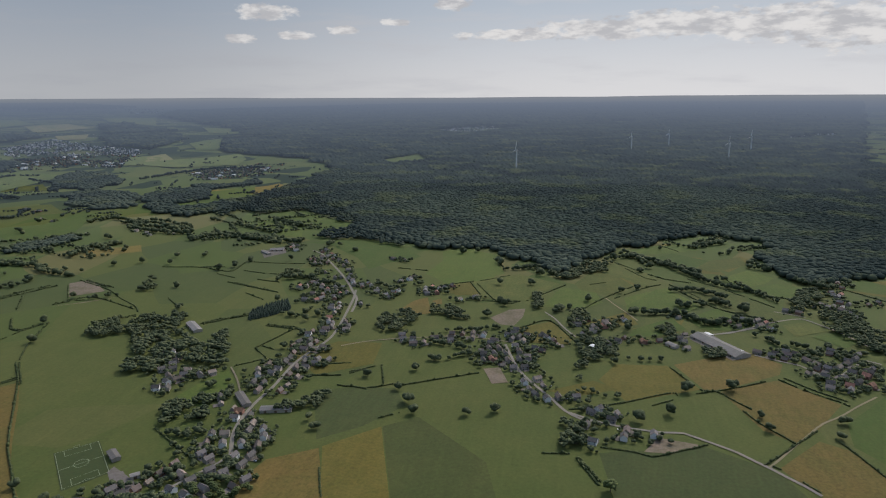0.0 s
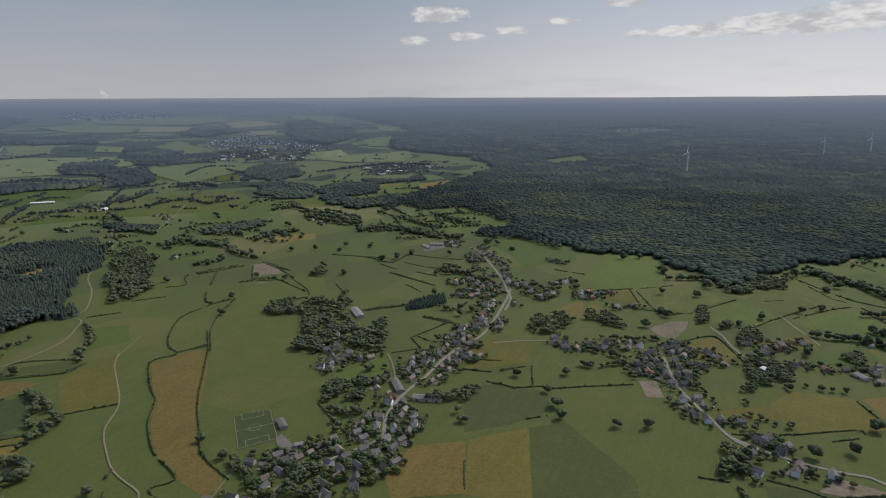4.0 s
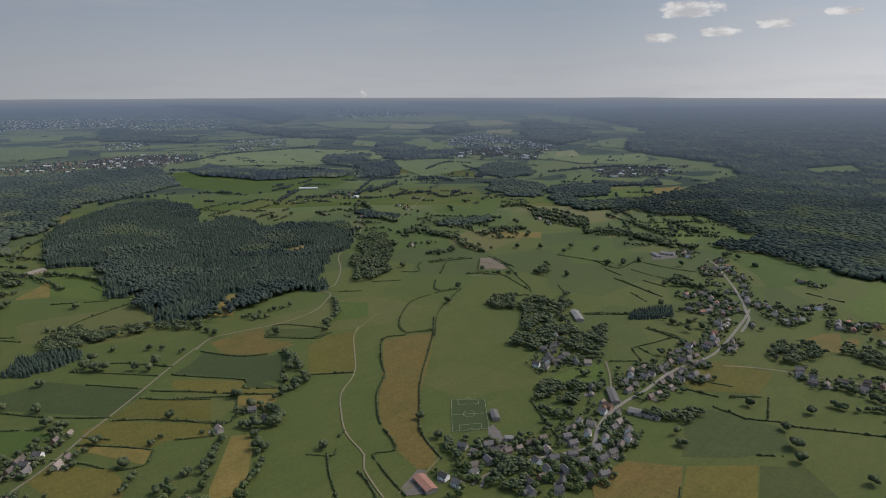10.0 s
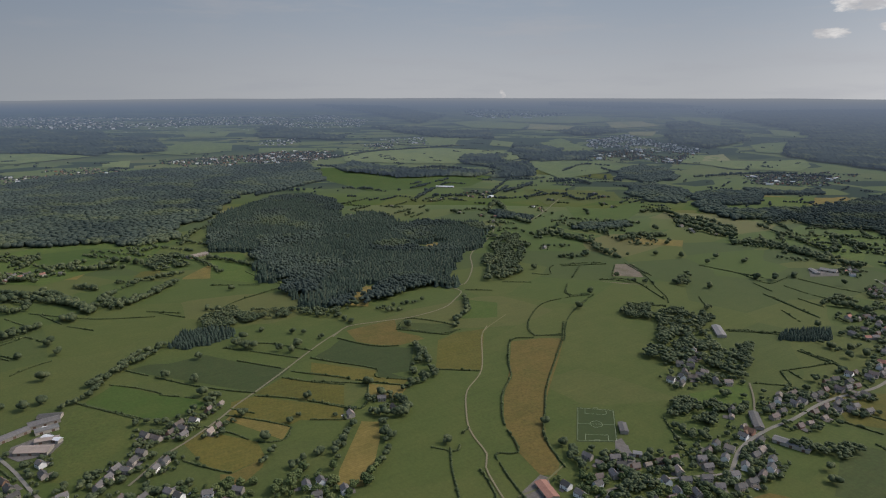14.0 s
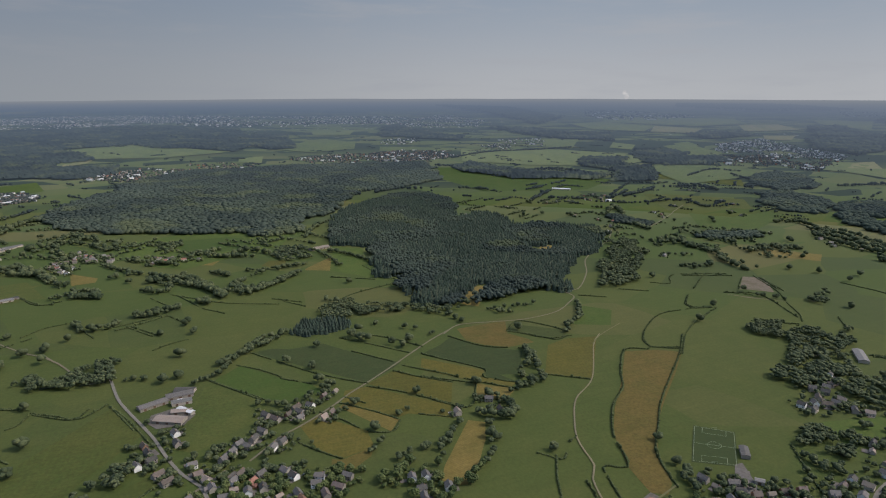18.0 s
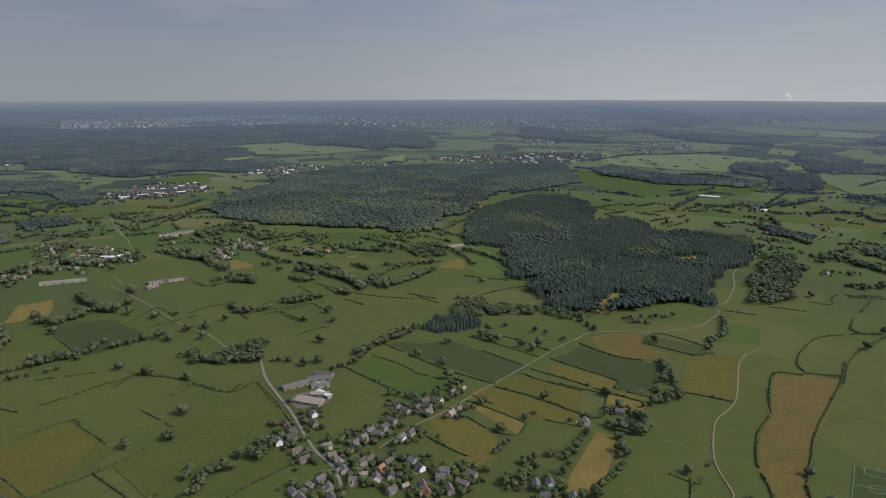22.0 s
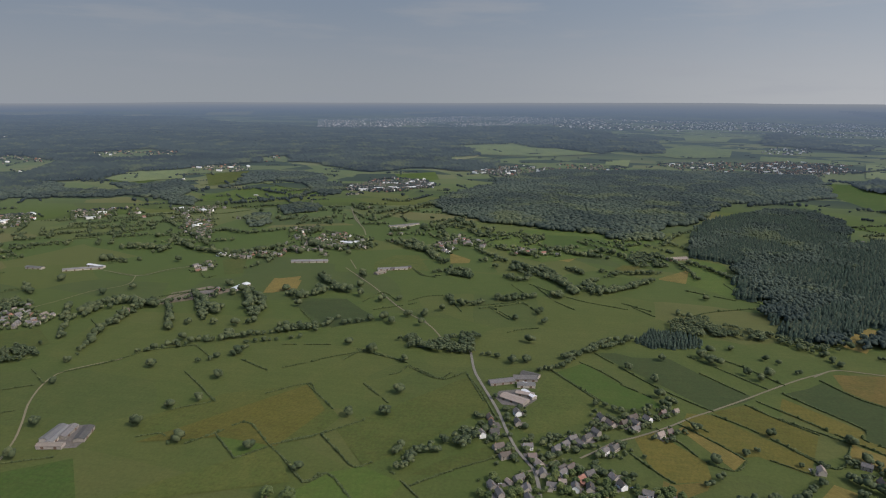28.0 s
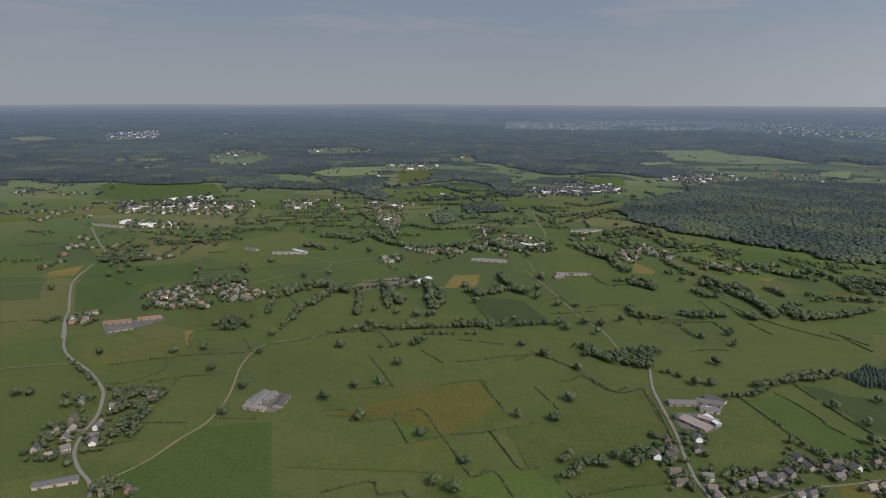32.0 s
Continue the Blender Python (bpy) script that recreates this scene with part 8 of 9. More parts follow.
homes("h", [(-476.8, 795.2, 299), (-440.7, 767.6, 274), (-407, 749.6, 278), (-392.8, 729.2, 275), (-372.1, 718.3, 288), (-431.8, 693.5, 292), (-428.1, 673.8, 292), (-421.1, 649.2, 242), (-378.6, 650.7, 255), (-360.3, 635.9, 259), (-374, 616.2, 237), (-402.4, 594.5, 240), (-445.9, 603.3, 250), (-453.7, 569.4, 253), (-378.8, 582.9, 335), (-348.4, 593.6, 336), (-457.7, 917.3, 276), (-439.5, 888.2, 356), (-434.5, 848.9, 273), (-436, 932.3, 269), (-409.6, 914.8, 277), (-405, 937.8, 271), (-451.4, 1001.8, 252), (-423.1, 1006.8, 264), (-400.1, 831.4, 262), (-432.1, 825.7, 265), (-432.9, 1031.3, 261), (-397.3, 1005, 346), (-439, 972.8, 270), (-387, 952.4, 266)])
homes("h", [(-423.5, 1074.5, 8), (-418.6, 1104.7, 279), (-410.4, 888, 265), (-655, 1683.3, 131), (-652, 1612.6, 128), (-621.7, 1592.6, 130), (-619.7, 1657.3, 220), (-605.9, 1646.5, 127), (-576.7, 1600.4, 131), (-545.2, 1545.8, 116), (-519.3, 1505, 212), (-500.1, 1465.4, 214), (-516.2, 1439.5, 122), (-568.2, 1474.8, 118), (-555.5, 1395.2, 131), (-527.5, 1343.8, 18), (-511.6, 1337.6, 113), (-488.3, 1332.8, 121), (-473.3, 1276, 286), (-450.5, 1240.3, 280), (-456.7, 1209, 8), (-405.6, 1248.2, 107), (-446.1, 1385.7, 200), (-433.2, 1397.3, 122), (-397.3, 1339.9, 19), (-401.2, 1135.2, 282), (-387.4, 1112.1, 273), (-553.8, 1376.3, 151), (-472.1, 1309.6, 114), (-533.5, 1257.3, 166)])
homes("h", [(-576.2, 1335.3, 145), (-737.9, 1691.9, 220), (-435.7, 1637.3, 154), (-402.6, 1630.5, 115), (-341.4, 1472.3, 27), (-347.7, 1451.1, 60), (-364.5, 1428.5, 56), (-351.7, 1356.7, 68), (-294.7, 1384.5, 97), (-264.1, 1389.8, 80), (-262.6, 1354.8, 110), (-236.5, 1412.9, 132), (-205, 1314.8, 60), (-173.4, 1336.7, 33), (-358.8, 1304.2, 133), (-275.8, 1086.4, 24), (-251.5, 1070, 13), (-228.1, 1054.2, 98), (-214.1, 1083.4, 13), (-185.3, 1092.2, 12), (-167.3, 1112.2, 86), (-146.3, 1093.1, 88), (-128.4, 1112.4, 87), (-106, 1088.8, 345), (-84.2, 1120.2, 340), (-111.2, 1049.3, 287), (-99.4, 1026.9, 293), (-81.3, 1030.1, 290), (-101.5, 1003, 290), (-71.6, 1151, 354)])
homes("h", [(-49.9, 1126.2, 350), (-75.7, 1100.4, 76), (-59.3, 1046.1, 287), (-44.2, 1024.8, 10), (-81.6, 983.9, 13), (-63.4, 975.5, 18), (-45.7, 979.4, 25), (-24.5, 884.6, 304), (-13.8, 918.9, 297), (34.2, 886.2, 24), (-32.3, 1063.2, 341), (-20.5, 1131.4, 301), (-0.5, 1107.6, 287), (-57.1, 1011.6, 288), (-117.6, 1023.6, 13), (54.4, 843.7, 324), (80.3, 825.9, 343), (97.8, 798.7, 79), (45.8, 803.9, 68), (72.8, 1191.2, 294), (51.3, 1144.1, 290), (92.9, 1110.9, 120), (123.6, 1143, 64), (184.6, 1140.3, 19), (155.1, 1128.5, 104), (226.4, 1141.1, 29), (225.5, 1108.8, 28), (340.5, 1110.7, 323), (376.8, 1088.3, 331), (402, 1115.6, 335)])
homes("h", [(386.6, 1106.9, 337), (465.4, 1138.9, 144), (503.3, 1127.6, 45), (491.5, 1108, 47), (415.4, 1053.2, 303), (432.4, 1058.8, 135), (451.7, 1067.6, 40), (443.4, 1024.6, 45), (415.2, 1000, 344), (439.6, 994.8, 333), (421.3, 1073.1, 303), (489.5, 1053.1, 142), (396.9, 1036.7, 296), (471.6, 1000.5, 43), (464.3, 1048.6, 138), (416.1, 1025.1, 330), (239.1, 1274.5, 45), (235.6, 1181.7, 16), (329.5, 1263.9, 45), (340.4, 1240.3, 31), (382.4, 1251.1, 39), (372.6, 1271.4, 45), (396.6, 1269.2, 42), (481.4, 1344.7, 326), (528.6, 1396.7, 75), (545.3, 1407.2, 101), (459.1, 1355.1, 334), (599.7, 1471.9, 52), (636.9, 1547, 125), (642.8, 1424.2, 99)])
homes("h", [(668.3, 1444, 127), (596.5, 1487.9, 11), (641.4, 1584.6, 68), (598.2, 1505.1, 13), (36, 1212.2, 292), (68.6, 1167.8, 287), (62.4, 1230, 290), (132.2, 1242.3, 296), (100, 1210.6, 103), (577.3, 1334, 143), (578.1, 1390.5, 58), (579.9, 1362, 118), (588.6, 1430.1, 145), (-812.4, -20.6, 16), (-839.5, -22.1, 23), (-767.2, 103, 139), (-765.3, 41, 139), (-780.7, 51, 131), (-787.3, 70.1, 139), (-803.1, 82.7, 220), (-829.6, 103.8, 215), (-836.4, 122.4, 127), (-852.3, 135.4, 126), (-874.7, 180.1, 137), (-885.4, 199.2, 135), (-821.4, 178.8, 133), (-773.5, 399.1, 61), (-741.4, 401.2, 2), (-755.2, 341.1, 173), (-456, 874.5, 297)])
homes("h", [(-455.5, 534.6, 340), (-389.4, 553.9, 257), (-360.1, 678, 293), (-451.1, 503.1, 92), (-443.4, 1221.3, 273), (-440.5, 1182.6, 279), (-369.1, 951.8, 259), (-445.4, 1076.2, 272), (-620, 869.3, 49), (-594, 848.7, 133), (-602.5, 874.5, 33), (-623.2, 925.6, 16), (-576.1, 873.9, 15), (-547.1, 860.8, 314), (-583.3, 827.5, 152), (-586.9, 805, 20), (-644, 939.1, 116), (-508.3, 1256.9, 62), (-509.7, 1297, 89), (-568.1, 1351.7, 94), (-633.7, 1625.2, 210), (-649.8, 1703, 136), (-597.6, 1611.8, 118), (-551, 1587.8, 128), (-613.7, 1558.5, 120), (-461.2, 1323.2, 119), (-482.4, 1357.2, 199), (-491.7, 1432.6, 127), (-470, 1396.8, 116), (-649.9, 1585.3, 123)])
homes("h", [(-630.9, 1564.7, 122), (-1363.3, 1858, 89), (-1308.3, 1833.4, 52), (-1280.3, 1807.5, 161), (-1215, 1836.9, 87), (-1490.8, 1784.7, 128), (-1503.7, 1693.3, 172), (-763.8, 1728.6, 83), (-753.5, 1743.2, 150), (-2146, 997.2, 121), (-2082.4, 1004.8, 3), (-1771.6, 1368.2, 144), (-2246.6, 1223.2, 28), (-1422.2, 1207.4, 141), (-1373.3, 1249.6, 104), (-1967, 2129, 60), (-1891.4, 1403.8, 137), (-1979.5, 1366.6, 119), (-1841, 1432.8, 34), (-821.3, -58.7, 24), (-711.8, 45.6, 140), (-695.7, 13.5, 12), (-715.1, 8.2, 32), (-672, 49.7, 359), (-726.1, -32.4, 121), (-671.7, 23.3, 90), (-702.5, 67.3, 128), (-652.9, 80.3, 121), (-635.9, 128.5, 3), (-661.1, 159.8, 45)])
homes("h", [(-605.5, 229.9, 80), (-597.7, 259.7, 168), (-648.4, 100.6, 12), (-688.9, 56.3, 141), (-680.8, -13.8, 131), (-661.1, -4, 12), (-683.8, 35.8, 97), (-659.6, -43.6, 208), (-1485.1, -850.9, 145), (-1467, -828.8, 132), (-1501, -828.5, 234), (-1531.8, -851.2, 138), (-1648.3, -1050.6, 108), (-1139.5, -818.1, 176), (-1311.2, -711.6, 14), (-1950.1, -1106.3, 118), (-1919.2, -1073.6, 19), (-2057.2, -1173.6, 169), (-1977.4, -1162, 40), (-1938, -1163.6, 166), (-2016.6, -1167.7, 85), (-2004.6, -1128.1, 88), (-2077.9, -1279.2, 138), (-2101, -1275.6, 20), (-2087.8, -1233.4, 21), (-1989.7, -1103.7, 155), (-1083, -1045, 161), (-1076, -1008.6, 166), (-1027, -989.6, 12), (-1018.5, -967.7, 14)])
homes("h", [(-1040.1, -953, 96), (-1036.4, -1007.8, 110), (-1065.1, -994.1, 70), (-1058.4, -958.9, 121), (-1088, -944, 175), (-1702.6, -712, 19), (-1719.5, -698.4, 178), (-1708.9, -680.7, 124), (-1739.2, -671.9, 68), (-1797.6, -679.7, 134), (-1805.6, -640.4, 4), (-1801.9, -583.3, 58), (-1837.8, -559.3, 16), (-1791.6, -559.4, 172), (-1824.4, -548.3, 32), (-1859.6, -530.3, 123), (-1971.5, -736, 35), (-1968.5, -750.3, 85), (-1880.8, -747.2, 155), (-1785.6, -738.5, 25), (-2027.2, -740.5, 75), (-1673.9, -581.9, 178), (-1840.4, -623.9, 163), (-1877.5, -442.9, 53), (-1847.5, -284.8, 154), (-1793.1, -263.2, 23), (-1860.9, -293.7, 4), (-1946.8, -264.5, 3), (-1953.9, -229.9, 100), (-1924.7, -212.5, 22)])
homes("h", [(-1930.3, -185.2, 128), (-1856.8, -164.5, 83), (-1879.9, -200.6, 13), (-2000.9, -250.1, 14), (-1885.5, -249.2, 91), (-1811.7, -30.7, 86), (-1828.2, -18.2, 64), (-1806.8, 14, 108), (-1800.8, 51.9, 55), (-1837.2, -44.3, 126), (-1791.6, -62.1, 158), (-560.9, -825.7, 230), (-450.3, -735.2, 326), (-501.6, -764.2, 216), (-510.3, -778.8, 215), (-484.2, -753, 219), (-451.1, -761.7, 220), (-603.9, -807.1, 237), (-620.3, -754, 155), (-427.3, -606.2, 319), (-441.2, -589.1, 236), (-785.9, -1120.8, 229), (-775.3, -1138.2, 326), (-818.7, -1154.9, 232), (-961.4, -1102.6, 141), (-969.8, -1127.6, 23), (-991.5, -1127.6, 16), (-971.6, -1082.7, 117), (-1007.3, -1096.9, 76), (-1029.9, -1096.5, 53)])
homes("h", [(-970.2, -1005.8, 129), (-978.5, -1028.9, 110), (-1048.7, -1060.1, 50), (-1069.5, -1064.5, 71), (-1104.7, -1042.2, 158), (-1102, -1024.1, 157), (-1132.5, -1035.6, 156), (-962.1, -983.2, 93), (-968.4, -1048.7, 134), (-930.1, -1045.8, 128), (-930.3, -1083.7, 97), (-1016.6, -1122.5, 137), (-1000.9, -1066.9, 13), (-1117.5, -1645.5, 172), (-1199.8, -1727, 120), (-1280.4, -1802.2, 235), (-1279.1, -1765.3, 234), (-1205.5, -1645.9, 326), (-1213.7, -1700.9, 337), (-1174.8, -1703.6, 115), (-1067.8, -1585.9, 79), (-1015.1, -1571.5, 111), (-1244.1, -1608.3, 237), (-1259, -1615.9, 321), (-1436.3, -1947.9, 240), (-1521.6, -1888.6, 105), (-1513.8, -1853.8, 21), (-1516.6, -1819.7, 149), (-1538.8, -1808, 71), (-1568.1, -1803.6, 46)])
homes("h", [(-1547.4, -1743.9, 124), (-1572.3, -1746.6, 36), (-1602, -1741.5, 16), (-1734, -2307, 111), (-1749, -2280, 10), (-1685, -2142, 31), (-1664, -2060, 37), (-1659, -2012, 15), (-1732, -2056, 159), (-1701, -1993, 56), (-1735, -1990, 4), (-1869, -2067, 13), (-1799, -1936, 54), (-1780.6, -1850, 130), (-1833, -1876, 58), (-1825.5, -1828.6, 168), (-1880, -1854, 116), (-1832.4, -1756.6, 7), (-1720, -1960, 8), (-1981, -1868, 55), (-1991, -1850, 170), (-2037, -1836, 140), (-2027, -1786, 46), (-2154, -1699, 172), (-2110, -1639, 130), (-2099, -1591, 73), (-2136, -1593, 141), (-2488, -2103, 138), (-2476, -2125, 115), (-2463, -2147, 138)])
homes("h", [(-2605, -2100, 49), (-1633, -2234, 42), (-1528.4, -2082.1, 117), (-1477.9, -2069.2, 175), (-1541, -2225, 128), (-1510, -2225, 158), (-1443, -2185, 160), (-1398.9, -2162.6, 179), (-1482, -2330, 113), (-1469, -2355, 158), (-1472, -2405, 170), (-1426, -2377, 101), (-1518, -2324, 59), (-1518, -2266, 138), (-1406, -2201, 134), (-1803, -2609, 172), (-1836, -2706, 57), (-1870, -2809, 8), (-1853, -2838, 51), (-1787, -2792, 112), (-1795, -2858, 6), (-1754, -2849, 80), (-1875, -2639, 65), (-1866, -2576, 175), (-1605, -2285, 87), (-1211.7, -1435.1, 46), (-1191.6, -1441.8, 129), (-1204, -1387.3, 106), (-1237.8, -1385.5, 117), (-1828.5, -282, 66)])
homes("h", [(-1829.9, -249.9, 103), (-1925.9, -251, 168), (-1939.1, -226.1, 96), (-1777.4, -499.8, 42), (-1768.6, -253.1, 62), (-2387, 1690, 159), (-2408, 1752, 93), (-2292, 1711, 32), (-2320, 1768, 123), (-2233, 1677, 109), (-2278, 1428, 143), (-2287, 1483, 150), (-2289, 1545, 157), (-2355, 2263, 165), (-2325, 2281, 2), (-2060, 2164, 17), (-1982, 2127, 84), (-1839, 1985, 64), (-1765, 1959, 145), (-1892.7, 1690.5, 128), (-2023, 1873, 119), (-1846.3, 1659.6, 119), (-2004.6, -797.2, 81), (-1986.2, -770.7, 126), (-1847.2, -701.6, 30), (-1811.2, -610.3, 53), (-1786.4, -626.5, 113), (-2796, -966, 79), (-2447.8, -704.3, 21), (-2444.2, -662.2, 173)])
homes("h", [(-2129.6, -1057.1, 45), (-1973.3, -467.4, 33), (-1986.5, -436.1, 170), (-1902.9, -225.8, 159), (-482.8, 539.8, 198), (-464.4, 556.1, 242), (-380.7, 520.3, 158), (-360.2, 545.7, 31), (-449.4, 473.7, 186), (-391.8, 618.1, 236), (-34.3, 905, 292), (9.6, 882.1, 288), (-837.8, 137.7, 219), (-427.5, 759.6, 5), (-392.3, 568.1, 336), (-440.3, 1153.5, 21), (-781.1, -49.7, 116), (-730.9, 0.5, 105), (-699.4, 94.9, 31), (-672.7, 129.9, 72), (-626.7, 243.4, 174), (-531.8, -750.1, 215), (-502.2, -722.9, 308), (-465.2, 778, 305), (-389.5, 710.9, 271), (-363.4, 700.6, 287), (-416.5, 699.4, 19), (-405.6, 639.9, 248), (-359.1, 655.7, 256), (-419.1, 604, 329)])
homes("h", [(-440.8, 623.7, 256), (-448.8, 585.6, 256), (-341.2, 608.3, 63), (-436.1, 904.8, 1), (-451.6, 850.4, 269), (-435.7, 949, 269), (-394.5, 918.2, 12), (-385.3, 935.8, 0), (-448.7, 1020.7, 247), (-427, 990.8, 348), (-397.7, 852.3, 256), (-419.5, 1027.3, 262), (-402.6, 992.4, 348), (-406.5, 951.5, 353), (-424.6, 1091.9, 10), (-422.7, 1121.1, 280), (-394.8, 883.8, 268), (-618.7, 1634.5, 215), (-528.9, 1433, 120), (-534.2, 1361.7, 108), (-506.7, 1322.4, 204), (-479.9, 1290.5, 15), (-461.6, 1227.1, 10), (-440.7, 1370.7, 285), (-422.3, 1382.9, 119), (-401.6, 1359.9, 108), (-385.6, 1094.2, 5), (-566.4, 1382.9, 236), (-358.7, 1342.2, 160), (-291, 1363.5, 99)])
homes("h", [(-281.9, 1393.3, 78), (-282.7, 1345.8, 205), (-251.3, 1398, 136), (-370.8, 1317.9, 226), (-268.4, 1066.6, 11), (-245.9, 1049.2, 190), (-183.9, 1075.6, 15), (-186.8, 1112, 182), (-148.3, 1116.6, 91), (-110.7, 1074.3, 342), (-64.3, 1112.8, 65), (-94.7, 1053.3, 292), (-114.7, 995.5, 288), (-73.7, 1130, 353), (-55.6, 1095, 81), (-67.4, 1067.3, 16), (-41.1, 1007.8, 4), (-23.9, 939.7, 32), (-20.7, 1056.3, 343), (-12.9, 1117.5, 305), (6.8, 1087.8, 283), (-74.1, 1002.6, 289), (-124.2, 1040.7, 15), (65.3, 854.2, 55), (87.8, 841.8, 75), (92.7, 780.9, 82), (89.6, 1195.3, 289), (111.9, 1124.2, 153), (221.4, 1156.2, 28), (360.2, 1100.1, 332)])
homes("h", [(388.7, 1121.8, 339), (369.3, 1111.9, 332), (459.2, 1126, 149), (476.1, 1094.7, 141), (422.8, 1041.8, 306), (467.8, 1083.6, 38), (408.6, 983.5, 340), (435.1, 979.1, 62), (410.7, 1086.9, 303), (500.4, 1066.6, 232), (458.7, 1012.5, 41), (480.2, 1037.8, 133), (396.3, 1237.1, 129), (361.4, 1282.4, 140), (385.2, 1281.1, 36), (551.3, 1391.7, 195), (612, 1488.6, 52), (42.4, 1198.9, 23), (45.5, 1223.6, 23), (95.1, 1223.6, 190), (563.9, 1398.5, 55), (572.9, 1377.7, 123), (602.3, 1421.8, 232), (-752.4, 30.4, 144), (-771.2, 61, 229), (-846.1, 93.2, 209), (-820.2, 134.6, 130), (-810.3, 165.3, 132), (-465.4, 894.1, 295), (-461.9, 516.4, 74)])
homes("h", [(-390.8, 533.8, 345), (-443.1, 1204.1, 271), (-446.8, 1060.4, 5), (-614.5, 893, 30), (-621.6, 911.9, 17), (-572, 856.6, 19), (-532.9, 872.3, 46), (-573.5, 840.3, 237), (-570.4, 809.1, 105), (-656.8, 934.6, 121), (-501.8, 1271.3, 58), (-532.8, 1300.3, 180), (-585.5, 1350.3, 90), (-543.6, 1573.9, 123), (-595.3, 1565.7, 206), (-499.2, 1354.1, 294), (-479, 1417.2, 215), (-463.4, 1381.6, 114), (-638.6, 1595.5, 213), (-622.7, 1547.2, 124), (-763.8, 1712.5, 83), (-773.9, 1754.6, 149), (-801.5, -53.5, 23), (-699.4, 36.1, 138), (-674.7, 66.5, 0), (-745.8, -41.8, 122), (-645.2, 64.2, 127), (-644.8, 145, 47), (-588.9, 226.8, 169), (-633.5, 102.5, 14)])
homes("h", [(-672.4, -24.7, 218), (-641.8, -1.8, 17), (-646.8, -33.8, 204), (-1491.5, -864.7, 147), (-1457.4, -841.2, 133), (-1984.8, -1148, 37), (-1936.7, -1145.6, 161), (-1983.8, -1088.8, 246), (-1077.1, -1027.9, 245), (-1096.1, -1003.7, 168), (-1033.1, -974, 17), (-1042.4, -939.2, 100), (-1053.8, -1016.6, 116), (-1086.2, -989.4, 72), (-1067.3, -944.4, 209), (-1087.4, -961, 174), (-1688.8, -705.8, 22), (-1736.7, -697.6, 269), (-1694.6, -672.1, 217), (-1725.5, -679.8, 65), (-1786.6, -668.9, 222), (-1824.7, -639.1, 0), (-1788.5, -594.7, 148), (-1791.5, -545.3, 257), (-1811.1, -563.9, 27), (-1850.8, -546.2, 128), (-1951.7, -752.6, 177), (-2008, -748, 165), (-1846.9, -640.5, 163), (-1863, -274.5, 148)])
homes("h", [(-1808.4, -272.6, 24), (-1874.6, -292.5, 99), (-1945, -242.7, 5), (-1918.6, -227.5, 18), (-1915.4, -173, 126), (-1874.5, -159.9, 88), (-1875.3, -215.9, 104), (-1885.2, -267.5, 94), (-1794.9, -34.3, 175), (-1841.5, -13.2, 153), (-1851.5, -52.9, 222), (-1809.1, -52.4, 153), (-467.5, -728.5, 325), (-491.2, -780.9, 212), (-522.5, -790.1, 218), (-798.3, -1131.3, 316), (-787.8, -1154.9, 321), (-830.4, -1147.6, 318), (-946.4, -1117.2, 233), (-962, -1144.3, 19), (-985, -1143, 14), (-958, -1077.9, 118), (-990.9, -1102.8, 70), (-1040.3, -1114.1, 143), (-959, -1020.2, 131), (-1038.6, -1050, 141), (-1074.9, -1079.6, 67), (-954.9, -1036.1, 227), (-941.2, -1033.6, 124), (-931.9, -1066.9, 94)])
homes("h", [(-1032.2, -1137.7, 138), (-1018.6, -1068.2, 16), (-1199.1, -1706.4, 62), (-1198.5, -1419.6, 48), (-1202.9, -1454.6, 224), (-1838.1, -300, 152), (-1814.2, -244, 99), (-1907.5, -253.5, 163), (-1790.3, -515.1, 135), (-1778.6, -268.7, 65), (-1975.7, -787.3, 129), (-1770.9, -619.2, 108), (-1897.8, -209.8, 252), (-499.7, 536.6, 195), (-479.6, 561.6, 244), (-366.3, 560.5, 119), (-469.2, 472.3, 186)])
# far settlements
town(36, [(-3032, -945), (-3348, -763), (-3129, -542), (-2845, -754)])
town(34, [(-3283, -883), (-3576, -710), (-3230, -556), (-2916, -729)])
town(20, [(-2122, -1697), (-2261, -1525), (-2124, -1433), (-2004, -1603)])
town(20, [(-2266, -1391), (-2361, -1222), (-2230, -1164), (-2140, -1271)])
town(19, [(-2052, -1219), (-2094, -1143), (-1830, -999), (-1779, -1015), (-1900, -1120)])
town(22, [(-1631, -807), (-1739, -667), (-1835, -553), (-1779, -528), (-1642, -665), (-1583, -776)])
town(20, [(-1622, -886), (-1658, -820), (-1679, -716), (-1639, -699), (-1577, -817)])
town(24, [(-1828, -702), (-1997, -611), (-1898, -572), (-1770, -641)])
town(22, [(-2010, -1907), (-2066, -1808), (-1951, -1720), (-1882, -1787)])
town(22, [(-2824, -1959), (-2882, -1709), (-2777, -1674), (-2745, -1905)])
town(18, [(-2975, -917), (-3264, -807), (-3229, -528), (-3075, -513), (-2997, -617), (-2843, -700), (-2759, -849)])
# wind turbines
turbine(-269, 3909)
turbine(538, 5362)
turbine(881, 5762)
turbine(1113, 4695)
turbine(1448, 5445)
